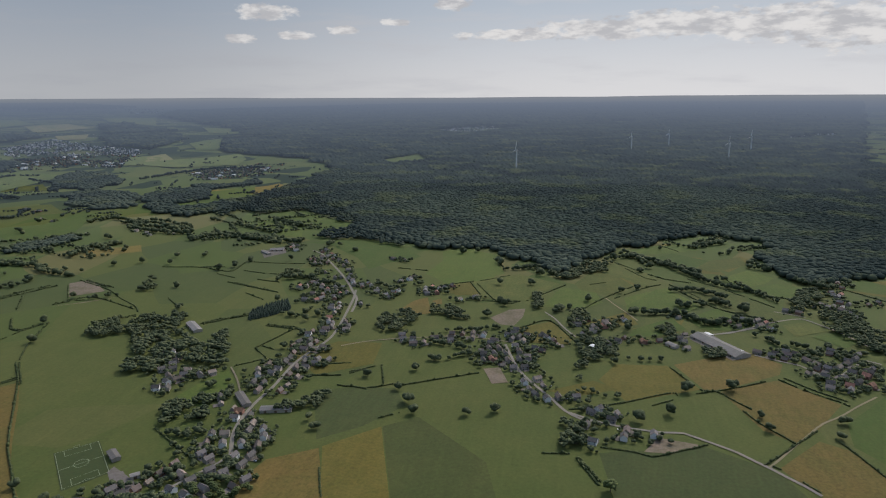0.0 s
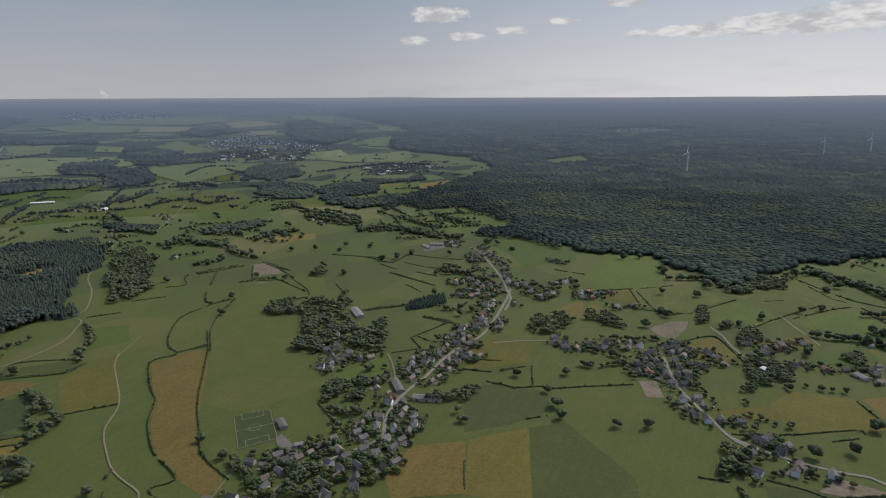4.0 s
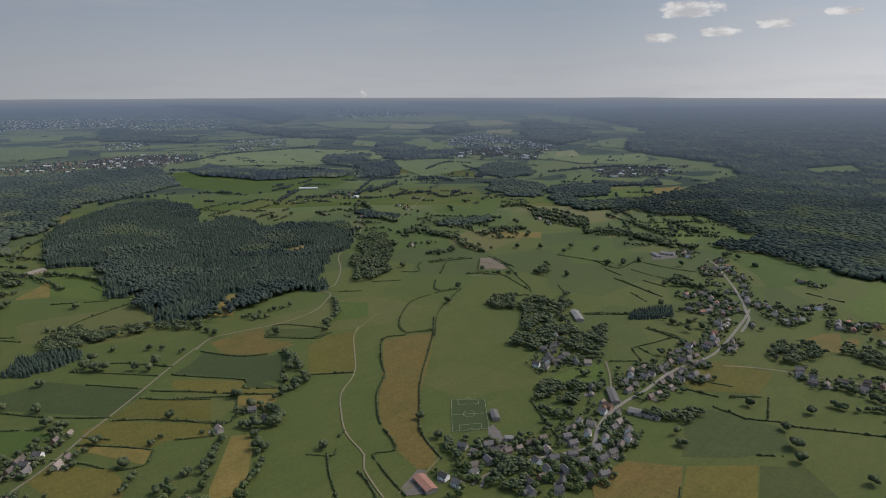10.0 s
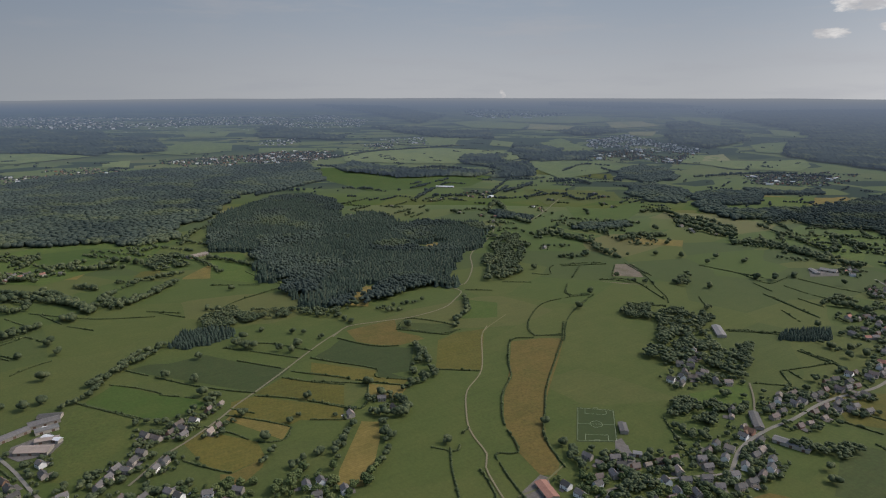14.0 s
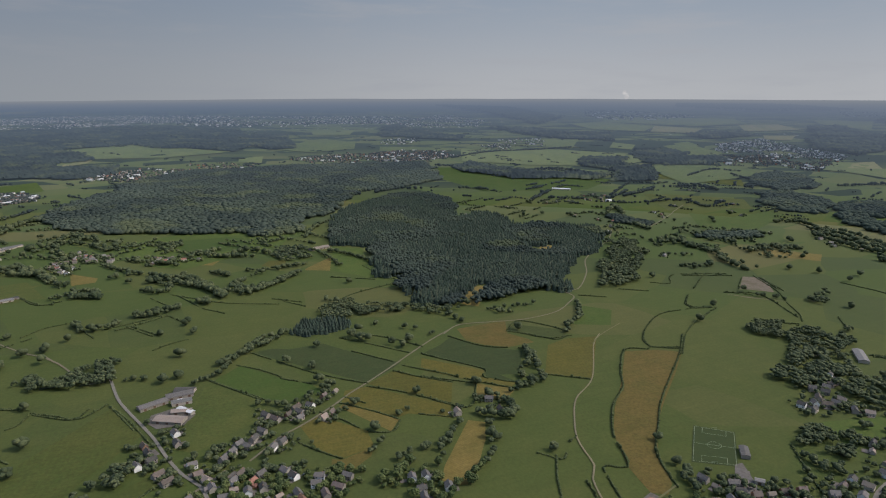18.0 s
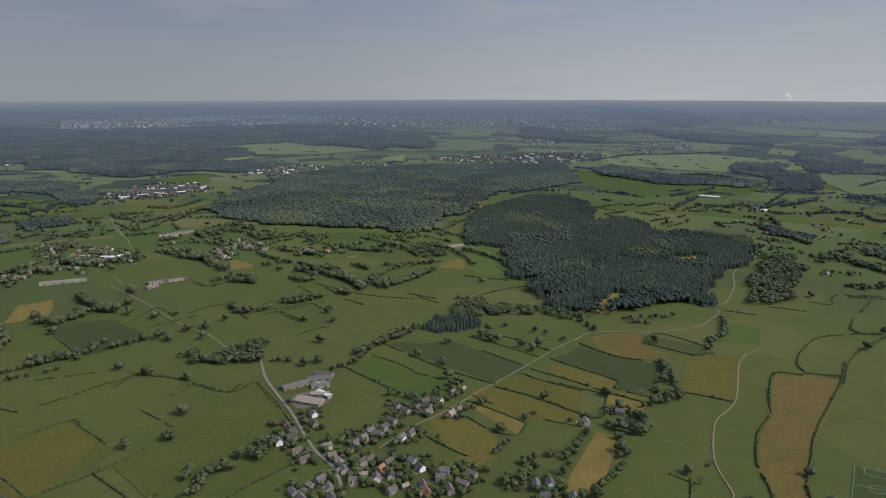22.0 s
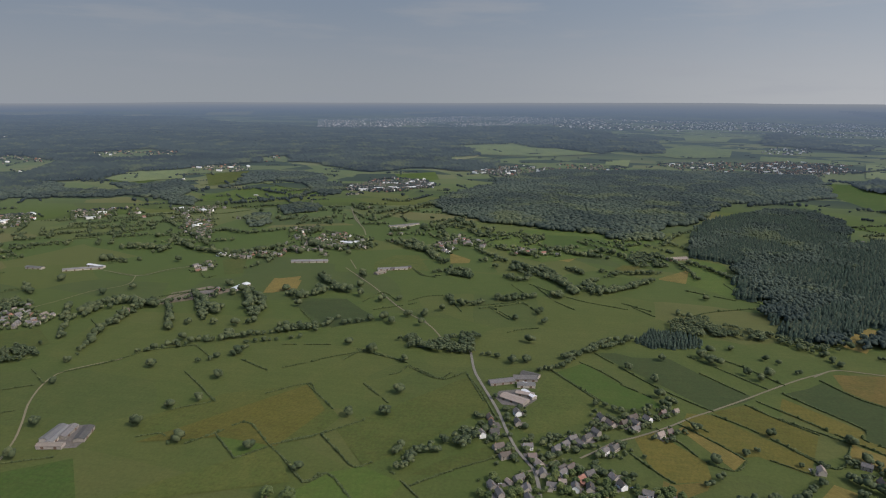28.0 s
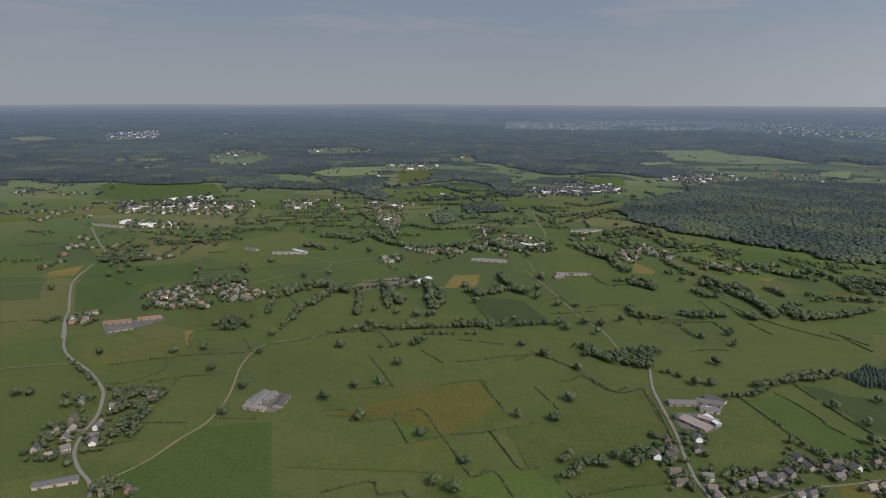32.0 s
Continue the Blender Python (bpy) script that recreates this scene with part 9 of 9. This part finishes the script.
# the far country: clearings, forests, haze-paled fields and towns
clearing([(-3455, 5607), (-3502, 6289), (-2791, 4962), (-2972, 4923)])
clearing([(-1217, 4333), (-1073, 4802), (-901, 4333), (-1101, 4071)])
clearing([(-1715, 8236), (-1237, 9617), (-476, 9166), (-1108, 7488)])
clearing([(674, 10884), (1008, 12037), (1252, 11373), (879, 10446)])
clearing([(2332, 7430), (2992, 8063), (2838, 7482), (2218, 6969)])
clearing([(729, 3174), (869, 3258), (807, 3065), (714, 3044)])
clearing([(-3585, -3530), (-4013, -3652), (-3728, -3029), (-2982, -2685), (-3012, -2953)])
clearing([(-4344, -3287), (-4727, -3079), (-4609, -2714), (-4217, -2538), (-3888, -2842)])
clearing([(-3011, -3784), (-3205, -3530), (-3035, -3346), (-2783, -3504)])
clearing([(-5140, -6572), (-5674, -6372), (-4497, -4994), (-4008, -5144)])
clearing([(-5677, -5349), (-5752, -5211), (-5371, -4877), (-5305, -5002)])
clearing([(-3012, -2210), (-3333, -2266), (-3493, -2019), (-3127, -1849), (-2908, -2019)])
clearing([(-4334, -1957), (-4521, -1859), (-4150, -1660), (-4020, -1792)])
clearing([(-3839, -6319), (-4260, -6397), (-3976, -5618), (-3506, -5446)])
clearing([(-2719, -3246), (-2802, -3206), (-2622, -3026), (-2567, -3089)])
far_wood([(-10865, 21814), (-7998, 32109), (6182, 40859), (16947, 41687), (1309, 3073), (516, 3177), (-775, 3108), (-1308, 3733), (-1919, 4428), (-2421, 4655), (-2751, 4902), (-3442, 6247), (-3682, 7108), (-5035, 9017), (-8926, 13272), (-11265, 17746)])
far_wood([(-3709, 3291), (-3725, 3597), (-3566, 3746), (-3166, 3318), (-3316, 3194), (-3299, 2919)])
far_wood([(-6108, 5701), (-6454, 6918), (-5615, 6391), (-5316, 5356)])
far_wood([(-6852, 8680), (-7151, 9875), (-5836, 8342), (-4862, 7624), (-4474, 6620), (-5128, 6819)])
far_wood([(-4858, 6239), (-5197, 7558), (-3945, 6424), (-3354, 4947), (-3987, 5196)])
far_wood([(-33344, 30219), (-28609, 34735), (-15739, 22608), (-16099, 18034), (-22749, 20585)])
far_wood([(-3916, 2706), (-3836, 3019), (-3389, 2702), (-3526, 2468)])
far_wood([(-3184, 2500), (-3431, 2857), (-3016, 2633), (-2725, 2353), (-2819, 2189)])
far_wood([(-4022, 3290), (-4275, 3926), (-3488, 3357), (-3414, 2954)])
far_wood([(-30580, 12253), (-23555, 12767), (-11952, 7832), (-8998, 5451), (-15780, 7890)])
far_wood([(-8317, 4219), (-7730, 4677), (-6766, 4503), (-6666, 5022), (-5390, 4133), (-6256, 3777)])
far_wood([(-3741, 1687), (-3951, 1900), (-3527, 1817), (-3221, 1963), (-3041, 2296), (-2918, 2201), (-2980, 1813), (-3481, 1583)])
far_wood([(-8549, 2708), (-9561, 3252), (-7419, 2869), (-6450, 3007), (-5971, 2695), (-6573, 2373), (-6715, 2114)])
far_wood([(-8252, -2816), (-8731, -2196), (-9278, -1295), (-9924, -4), (-8398, 816), (-6081, 842), (-5273, 455), (-5693, 133), (-6296, -282), (-5932, -739), (-4974, -457), (-4472, -630), (-4358, -243), (-4002, -260), (-3822, -438), (-3909, -723), (-3714, -966), (-3830, -1342)])
far_wood([(-7109, 654), (-7578, 1236), (-5624, 1051), (-5349, 764)])
far_wood([(-8805, -16089), (-11841, -14058), (-12525, -12186), (-12736, -9227), (-12711, -7445), (-10075, -5061), (-8134, -2331), (-3965, -1133), (-3989, -1330), (-4166, -1738), (-3673, -2077), (-3219, -2024), (-2988, -2192), (-2778, -2346), (-2465, -2318), (-2209, -2689), (-2032, -3014), (-1911, -3603)])
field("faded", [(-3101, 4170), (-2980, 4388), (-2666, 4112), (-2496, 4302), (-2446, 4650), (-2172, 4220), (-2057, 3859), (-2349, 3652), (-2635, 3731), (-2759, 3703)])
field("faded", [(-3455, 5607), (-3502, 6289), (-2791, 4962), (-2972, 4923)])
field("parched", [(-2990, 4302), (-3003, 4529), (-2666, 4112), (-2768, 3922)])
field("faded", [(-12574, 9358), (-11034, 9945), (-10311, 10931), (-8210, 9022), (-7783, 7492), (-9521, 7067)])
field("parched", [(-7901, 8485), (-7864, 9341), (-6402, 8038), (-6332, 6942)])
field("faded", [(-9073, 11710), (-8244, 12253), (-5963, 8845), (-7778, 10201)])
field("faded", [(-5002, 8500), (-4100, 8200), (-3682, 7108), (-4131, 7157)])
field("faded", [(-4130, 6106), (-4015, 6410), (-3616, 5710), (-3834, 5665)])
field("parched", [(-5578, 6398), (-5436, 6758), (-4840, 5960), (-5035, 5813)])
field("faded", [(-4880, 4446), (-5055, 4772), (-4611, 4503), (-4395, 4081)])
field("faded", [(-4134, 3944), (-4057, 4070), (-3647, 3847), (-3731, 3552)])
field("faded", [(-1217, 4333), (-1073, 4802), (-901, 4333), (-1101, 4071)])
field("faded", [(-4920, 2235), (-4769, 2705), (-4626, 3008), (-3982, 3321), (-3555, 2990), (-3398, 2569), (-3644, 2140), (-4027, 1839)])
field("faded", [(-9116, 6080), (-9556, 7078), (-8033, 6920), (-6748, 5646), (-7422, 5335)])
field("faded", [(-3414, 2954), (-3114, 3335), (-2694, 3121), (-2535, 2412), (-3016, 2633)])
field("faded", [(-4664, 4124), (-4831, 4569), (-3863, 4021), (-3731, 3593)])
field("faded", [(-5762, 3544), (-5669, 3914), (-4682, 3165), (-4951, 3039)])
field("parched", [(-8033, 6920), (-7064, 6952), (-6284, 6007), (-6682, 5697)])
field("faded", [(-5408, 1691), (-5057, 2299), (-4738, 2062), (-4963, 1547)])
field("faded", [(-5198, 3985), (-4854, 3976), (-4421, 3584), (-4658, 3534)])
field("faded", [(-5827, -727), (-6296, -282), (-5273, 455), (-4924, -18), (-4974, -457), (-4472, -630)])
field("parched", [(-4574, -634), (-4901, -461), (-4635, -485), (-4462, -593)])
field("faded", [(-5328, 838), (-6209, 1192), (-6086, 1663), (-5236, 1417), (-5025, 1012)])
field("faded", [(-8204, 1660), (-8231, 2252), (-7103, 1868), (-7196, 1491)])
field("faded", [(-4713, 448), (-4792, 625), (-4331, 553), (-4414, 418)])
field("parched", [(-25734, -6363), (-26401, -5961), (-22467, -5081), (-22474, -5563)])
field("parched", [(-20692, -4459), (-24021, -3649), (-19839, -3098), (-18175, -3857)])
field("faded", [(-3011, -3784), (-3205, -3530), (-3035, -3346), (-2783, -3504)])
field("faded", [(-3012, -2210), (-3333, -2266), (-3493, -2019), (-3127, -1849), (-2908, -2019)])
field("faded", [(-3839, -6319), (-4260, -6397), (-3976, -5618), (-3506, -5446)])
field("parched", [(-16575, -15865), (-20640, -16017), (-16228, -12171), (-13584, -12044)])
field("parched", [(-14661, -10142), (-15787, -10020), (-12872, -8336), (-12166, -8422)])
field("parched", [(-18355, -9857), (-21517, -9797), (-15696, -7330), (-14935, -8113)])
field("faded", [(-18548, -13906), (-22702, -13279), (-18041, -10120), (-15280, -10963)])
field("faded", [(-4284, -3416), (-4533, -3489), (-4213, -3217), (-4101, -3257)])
town(40, [(-4618, 4678), (-5181, 5891), (-4045, 5184), (-3358, 4772), (-2690, 3576), (-3062, 3594), (-3156, 3320)])
town(34, [(-2094, 3382), (-1941, 3948), (-1684, 3880), (-1634, 3356), (-1863, 3097)])
town(230, [(-13910, 19273), (-12901, 19390), (-10398, 15616), (-10778, 14919)])
town(160, [(-8902, 16511), (-8802, 17262), (-7129, 14050), (-7382, 13758)])
town(62, [(-1683, 8084), (-1211, 9415), (-466, 8986), (-1108, 7488)])
town(80, [(2332, 7430), (2992, 8063), (2838, 7482), (2218, 6969)])
town(30, [(-4797, 1423), (-4965, 1739), (-4788, 2084), (-4325, 1969), (-4164, 1621), (-4082, 1420), (-4281, 1263)])
town(100, [(-11742, 3321), (-11131, 3796), (-14311, 6014), (-10912, 5496), (-8448, 4118), (-8319, 3294), (-9131, 3103)])
town(60, [(-5233, 2532), (-5409, 2811), (-5183, 2858), (-4793, 2613), (-4885, 2434)])
town(75, [(-5967, 3106), (-5974, 3676), (-5022, 3114), (-5302, 2895)])
town(230, [(-17175, 12160), (-17395, 13793), (-11597, 11101), (-9488, 7509), (-12579, 8729)])
town(95, [(-6422, 2019), (-6435, 2481), (-5639, 2215), (-5495, 1719)])
town(78, [(-12543, -4411), (-13062, -3257), (-14179, -2760), (-15810, -2175), (-16125, -532), (-13331, 352), (-10484, -92), (-9559, -1407), (-8907, -2047), (-8960, -3170)])
town(140, [(-16676, -549), (-14838, 1733), (-13064, 4747), (-9536, 3466), (-9391, 1089), (-9870, 253)])
town(34, [(-3777, -433), (-4136, -250), (-4239, -166), (-4071, 87), (-3750, 45), (-3560, -175)])
town(46, [(-4364, 76), (-4480, 425), (-4199, 637), (-3877, 437), (-3972, 120)])
town(48, [(-4509, 729), (-4888, 1284), (-4414, 1760), (-3925, 1566), (-4130, 871)])
town(70, [(-3585, -3530), (-4013, -3652), (-3728, -3029), (-2982, -2685), (-3012, -2953)])
town(75, [(-4344, -3287), (-4664, -2746), (-4217, -2538), (-3888, -2842)])
town(90, [(-5677, -5349), (-5752, -5211), (-5371, -4877), (-5305, -5002)])
town(70, [(-5140, -6572), (-5674, -6372), (-4497, -4994), (-4008, -5144)])
town(60, [(-3574, -2065), (-3841, -1939), (-3740, -1668), (-3426, -1731)])
town(75, [(-4334, -1957), (-4521, -1859), (-4150, -1660), (-4020, -1792)])
town(60, [(-2713, -3261), (-2865, -3096), (-2690, -2932), (-2567, -3089)])
town(30, [(-1787, -2280), (-1914, -2137), (-2087, -2113), (-2071, -1820), (-1928, -1697), (-1777, -1713), (-1669, -1913), (-1605, -2057)])
town(30, [(-1533, -1916), (-1606, -1740), (-1525, -1649), (-1451, -1818)])
town(28, [(-2140, -1698), (-2247, -1568), (-2219, -1418), (-2082, -1372), (-2006, -1580)])
town(26, [(-2144, -1302), (-2301, -1309), (-2336, -1213), (-2198, -1156), (-2116, -1179), (-1962, -1058), (-1813, -1002), (-1834, -1094), (-1989, -1159)])
town(45, [(-1948, -771), (-1969, -560), (-1772, -503), (-1771, -701)])
town(28, [(-3252, -888), (-3436, -823), (-3319, -622), (-3182, -511), (-3021, -593), (-3056, -838)])
town(60, [(-2434, 1693), (-2413, 1833), (-2203, 1704), (-2228, 1578)])
town(80, [(-2373, 1464), (-2326, 1585), (-2205, 1516), (-2259, 1406)])
# ---- houses of the plan: the nearer ones one by one, the rest joined ----
KINDS = [
    house_kind(12, 8, 5.2, 8.6, "stone", "slate", "grey stone house with a dark slate roof"),
    house_kind(11, 8.5, 4.8, 8.2, "cream", "slate", "cream rendered house with a dark slate roof", True),
    house_kind(14, 8, 5.0, 8.4, "stone", "brown", "long grey stone house with a brown tiled roof"),
    house_kind(10, 8, 3.4, 7.4, "brick", "brown", "low brick house with a steep brown tiled roof"),
    house_kind(12, 9, 5.0, 8.8, "brick", "red", "brick house with a red tiled roof", True),
    house_kind(11, 9, 5.4, 8.8, "white", "slate", "white rendered house with a dark slate roof"),
    house_kind(9, 6.5, 3.0, 5.6, "stone", "tan", "small stone outhouse with a weathered tan roof"),
    house_kind(12, 9, 4.6, 8.2, "cream", "tan", "cream house with a weathered tan tiled roof"),
]
rng = np.random.RandomState(21)
HOUSES.sort(key=lambda q: math.hypot(q[0], q[1]))
near, rest = HOUSES[:300], HOUSES[300:]
used = set()
for x, y, a, kind in near:
    i = 5 if kind == "w" else rng.choice(8, p=[.30, .12, .16, .14, .03, .09, .09, .07])
    m = pose(x, y, 0, 0, 0, a + (180 if rng.rand() < .5 else 0))
    if i in used:
        copy_thing(KINDS[i], m)
    else:
        KINDS[i].matrix_world = m
        used.add(i)
for i, k in enumerate(KINDS):
    if i not in used:
        for o in (*k.children_recursive, k):
            bpy.data.objects.remove(o)


vs, fs = [], []
for x, y, a, kind in near:
    if rng.rand() < .7:
        c, q = math.cos(radians(a)), math.sin(radians(a))
        w, d, o = rng.uniform(3, 9), rng.uniform(5, 11), rng.uniform(5, 9) * (1 if rng.rand() < .5 else -1)
        i = len(vs)
        for u, v in ((-w, o - d / 2), (w, o - d / 2), (w, o + d / 2), (-w, o + d / 2)):
            vs.append((x + u * c - v * q, y + u * q + v * c, .62 + .0006 * i))
        fs += [(i, i + 1, i + 2), (i, i + 2, i + 3)]
drive = new("driveways", mesh_of("driveways", vs, fs, FIELDS["yard"][0]))
tagged(drive, "pale paved driveways and yards beside the village houses", "pavement", kind="structure")


def block(L, W, h, top):
    bm = bmesh.new()
    gable(bm, L, W, h, top)
    bmesh.ops.triangulate(bm, faces=bm.faces[:])
    bm.verts.index_update()
    v = np.array([p.co[:] for p in bm.verts])
    f = np.array([[p.index for p in q.verts] for q in bm.faces])
    n = np.array([q.normal[:] for q in bm.faces])
    bm.free()
    roof = n[:, 2] > .3
    return v, f[~roof], f[roof]


# Walls and roofs past FAR have haze painted into colour and glow.
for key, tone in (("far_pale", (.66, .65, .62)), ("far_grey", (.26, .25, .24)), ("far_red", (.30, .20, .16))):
    WALLS[key] = ROOFS[key] = painted_haze(material("hazy_" + key[4:] + "_wall", (tone, tuple(q * .8 for q in tone), tuple(q * 1.2 for q in tone)), scales=(.02, .2)))
FAR_SETS = {}
for n, (x, y, a, kind) in enumerate([*rest, *TOWN]):
    in_town, hazy = not isinstance(kind, str), math.hypot(x, y) > FAR
    s = (kind if in_town else 1) * rng.uniform(.75, 1.2)
    if in_town and rng.rand() < .05:
        v, fw, fr = block(34 * s, 14 * s, 8 * s ** .4, 8.6 * s ** .4)
        wall, roof = "white", "white"
    else:
        v, fw, fr = block(12 * s, 9 * s, 5 * s ** .4, 8.4 * s ** .4)
        wall = "white" if kind == "w" else ("stone", "cream", "stone", "brick", "cream", "stone", "brick", "stone", "white")[rng.randint(9)]
        roof = ("slate", "brown", "grey", "red", "brown", "slate", "slate", "tan", "brown", "slate", "grey", "brown")[rng.randint(12)]
    c, q = math.cos(radians(a)), math.sin(radians(a))
    v = np.stack([v[:, 0] * c - v[:, 1] * q + x, v[:, 0] * q + v[:, 1] * c + y, v[:, 2] + .0012 * max(0, math.hypot(x, y) - FLAT)], 1)
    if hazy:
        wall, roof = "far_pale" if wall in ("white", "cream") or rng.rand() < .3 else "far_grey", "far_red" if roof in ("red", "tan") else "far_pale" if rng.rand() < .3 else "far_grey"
    for key, f in ((("wall", wall), fw), (("roof", roof), fr)):
        FAR_SETS.setdefault(key, []).append((v, f))
for (what, mat), items in FAR_SETS.items():
    vs, fs, k = [], [], 0
    for v, f in items:
        vs.append(v), fs.append(f + k)
        k += len(v)
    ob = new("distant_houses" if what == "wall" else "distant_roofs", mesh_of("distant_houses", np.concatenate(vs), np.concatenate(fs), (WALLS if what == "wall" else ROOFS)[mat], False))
    tagged(ob, "distant village houses seen as small pale blocks" if what == "wall" else "small roofs of distant village houses", "houses", kind="stuff")

# ---- parked cars by the houses and one on the farm track ----
RUBBER = material("tyre_rubber", ((.02, .02, .02), (.03, .03, .03), (.025, .025, .025)), scales=(2, 9))


def car_kind(name, tone, label):
    paint = material(name, (tone, tuple(q * .9 for q in tone), tuple(min(1, q * 1.1) for q in tone)), scales=(1, 5), rough=.3, spec=.5)
    root = new("car")
    bm = bmesh.new()
    box(bm, -2.15, -.88, .35, 2.15, .88, .95)
    bmesh.ops.bevel(bm, geom=bm.edges[:], offset=.14, segments=2, affect="EDGES")
    part("body", bm, paint, root)
    bm = bmesh.new()
    box(bm, -1.5, -.78, .93, .9, .78, 1.45)
    for v in bm.verts:
        if v.co.z > 1.2:
            v.co.x *= .72
            v.co.y *= .82
    part("cabin", bm, GLASS, root, "dark glazed cabin")
    wheel = None
    for x in (-1.35, 1.35):
        for y in (-.82, .82):
            if wheel is None:
                bm = bmesh.new()
                bmesh.ops.create_cone(bm, cap_ends=True, segments=12, radius1=.33, radius2=.33, depth=.22, matrix=Matrix.Rotation(radians(90), 4, "X"))
                wheel = part("wheel", bm, RUBBER, root)
                wheel.location = (x, y, .33)
            else:
                w = new("wheel", wheel.data)
                w.parent, w.location = root, (x, y, .33)
    return tagged(root, label, "car", "parked cars")


CARS = [car_kind("white_paint", (.65, .65, .64), "white car parked beside a village house"), car_kind("dark_paint", (.05, .055, .065), "dark grey car parked beside a village house"), car_kind("silver_paint", (.36, .37, .38), "silver car parked beside a village house")]
spots = [(x + 11 * math.cos(radians(a + 70)), y + 11 * math.sin(radians(a + 70)), a + 90) for x, y, a, kind in near[3:150:4]]
for i, (x, y, a) in enumerate(spots):
    m = pose(x, y, .75, 0, 0, a)
    if i < 3:
        CARS[i].matrix_world = m
    else:
        copy_thing(CARS[i % 3], m)

# ---- trees of the plan, gardens and the far hedgerows ----
for x, y, a, kind in HOUSES:
    for _ in range(8):
        d, t = rng.uniform(9, 23), rng.uniform(0, 6.283)
        px, py = x + d * math.cos(t), y + d * math.sin(t)
        TREES.append((px, py, rng.uniform(4.5, 11.0)))
for x, y, a, _ in TOWN:
    if math.hypot(x, y) < 3600:
        for _ in range(2):
            TREES.append((x + rng.normal(0, 14), y + rng.normal(0, 14), rng.uniform(6, 11)))
count = 3000
rr, aa = 1 / rng.uniform(1 / 8500, 1 / 1950, count), rng.uniform(radians(-35), radians(158), count)
for x, y, t in zip(-rr * np.sin(aa), rr * np.cos(aa), rng.uniform(0, 3.14, count)):
    grain = noise.noise(Vector((x / 420, y / 420, 2.0)))
    if grain < (.02 if math.hypot(x, y) < 2600 else -.12):
        continue
    t = .5 + (1.57 if t > 1.57 else 0) + .6 * noise.noise(Vector((x / 900, y / 900, 7.0)))
    for i in range(rng.randint(1, 6 + int(22 * max(0, grain + .2)))):
        TREES.append((x + i * 10 * math.cos(t) + rng.normal(0, 2), y + i * 10 * math.sin(t) + rng.normal(0, 2), rng.uniform(6, 13)))
roads_xy = np.concatenate(ROAD_LINES)
tx = np.array(TREES)
clear = np.ones(len(tx), bool)
for i in range(0, len(tx), 2000):
    d = np.hypot(tx[i:i + 2000, None, 0] - roads_xy[None, :, 0], tx[i:i + 2000, None, 1] - roads_xy[None, :, 1]).min(1)
    clear[i:i + 2000] = d > 4.5 + tx[i:i + 2000, 2] * .25
for poly in WOODS:
    clear &= ~inside(tx[:, 0], tx[:, 1], poly)
for x, y, L in SHEDS:
    clear &= np.hypot(tx[:, 0] - x, tx[:, 1] - y) > L * .5 + 2
hs = np.array([h[:2] for h in HOUSES], float)
for i in range(0, len(tx), 2000):
    d = np.hypot(tx[i:i + 2000, None, 0] - hs[None, :, 0], tx[i:i + 2000, None, 1] - hs[None, :, 1]).min(1)
    clear[i:i + 2000] &= d > 5.5 + tx[i:i + 2000, 2] * .25
tx = tx[clear]
tx = tx[np.argsort(np.hypot(tx[:, 0], tx[:, 1]))]
TREE_KINDS = [tree_kind(s) for s in range(6)]
for i, (x, y, s) in enumerate(tx[:300]):
    m = pose(x, y, 0, 0, 0, rng.uniform(0, 360)) @ Matrix.Diagonal((s, s, s * rng.uniform(.85, 1.1), 1))
    kind = TREE_KINDS[i % 6]
    if i < 6:
        kind.matrix_world = m
    else:
        kind_copy = copy_thing(kind, m)
        kind_copy.matrix_basis = m
rest_trees = tx[300:]
places, sizes, far_places, far_sizes = [], [], [], []
for x, y, w in rest_trees:
    d = math.hypot(x, y)
    n = 10 if d < 1150 else 5 if d < 1700 else 2 if d < 2700 else 1
    for _ in range(n):
        o = rng.normal(0, 1, 3)
        o *= (.32 * w if n > 1 else 0) / max(.3, np.linalg.norm(o)) * rng.uniform(.5, 1)
        size = w * (.25 if n == 10 else .31 if n == 5 else .40 if n > 1 else .5) * rng.uniform(.75, 1.25)
        (places if n > 1 else far_places).append((x + o[0], y + o[1], w * .52 + o[2] * .6 + .0012 * max(0, d - FLAT)))
        (sizes if n > 1 else far_sizes).append(size)
sizes, far_sizes = np.array(sizes), np.array(far_sizes)
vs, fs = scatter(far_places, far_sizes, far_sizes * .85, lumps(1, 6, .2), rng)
tagged(new("distant_trees", mesh_of("distant_trees", vs, fs, LEAF["far"])), "hedgerow trees and copses far off between pale fields, blued by painted haze", "trees", kind="stuff")
vs, fs = scatter(places, sizes, sizes * .85, BLOBS, rng)
ob = new("hedgerow_trees", mesh_of("hedgerow_trees", vs, fs, LEAF["broad"]))
tagged(ob, "many scattered hedgerow and garden trees across the farmland", "trees", kind="stuff")
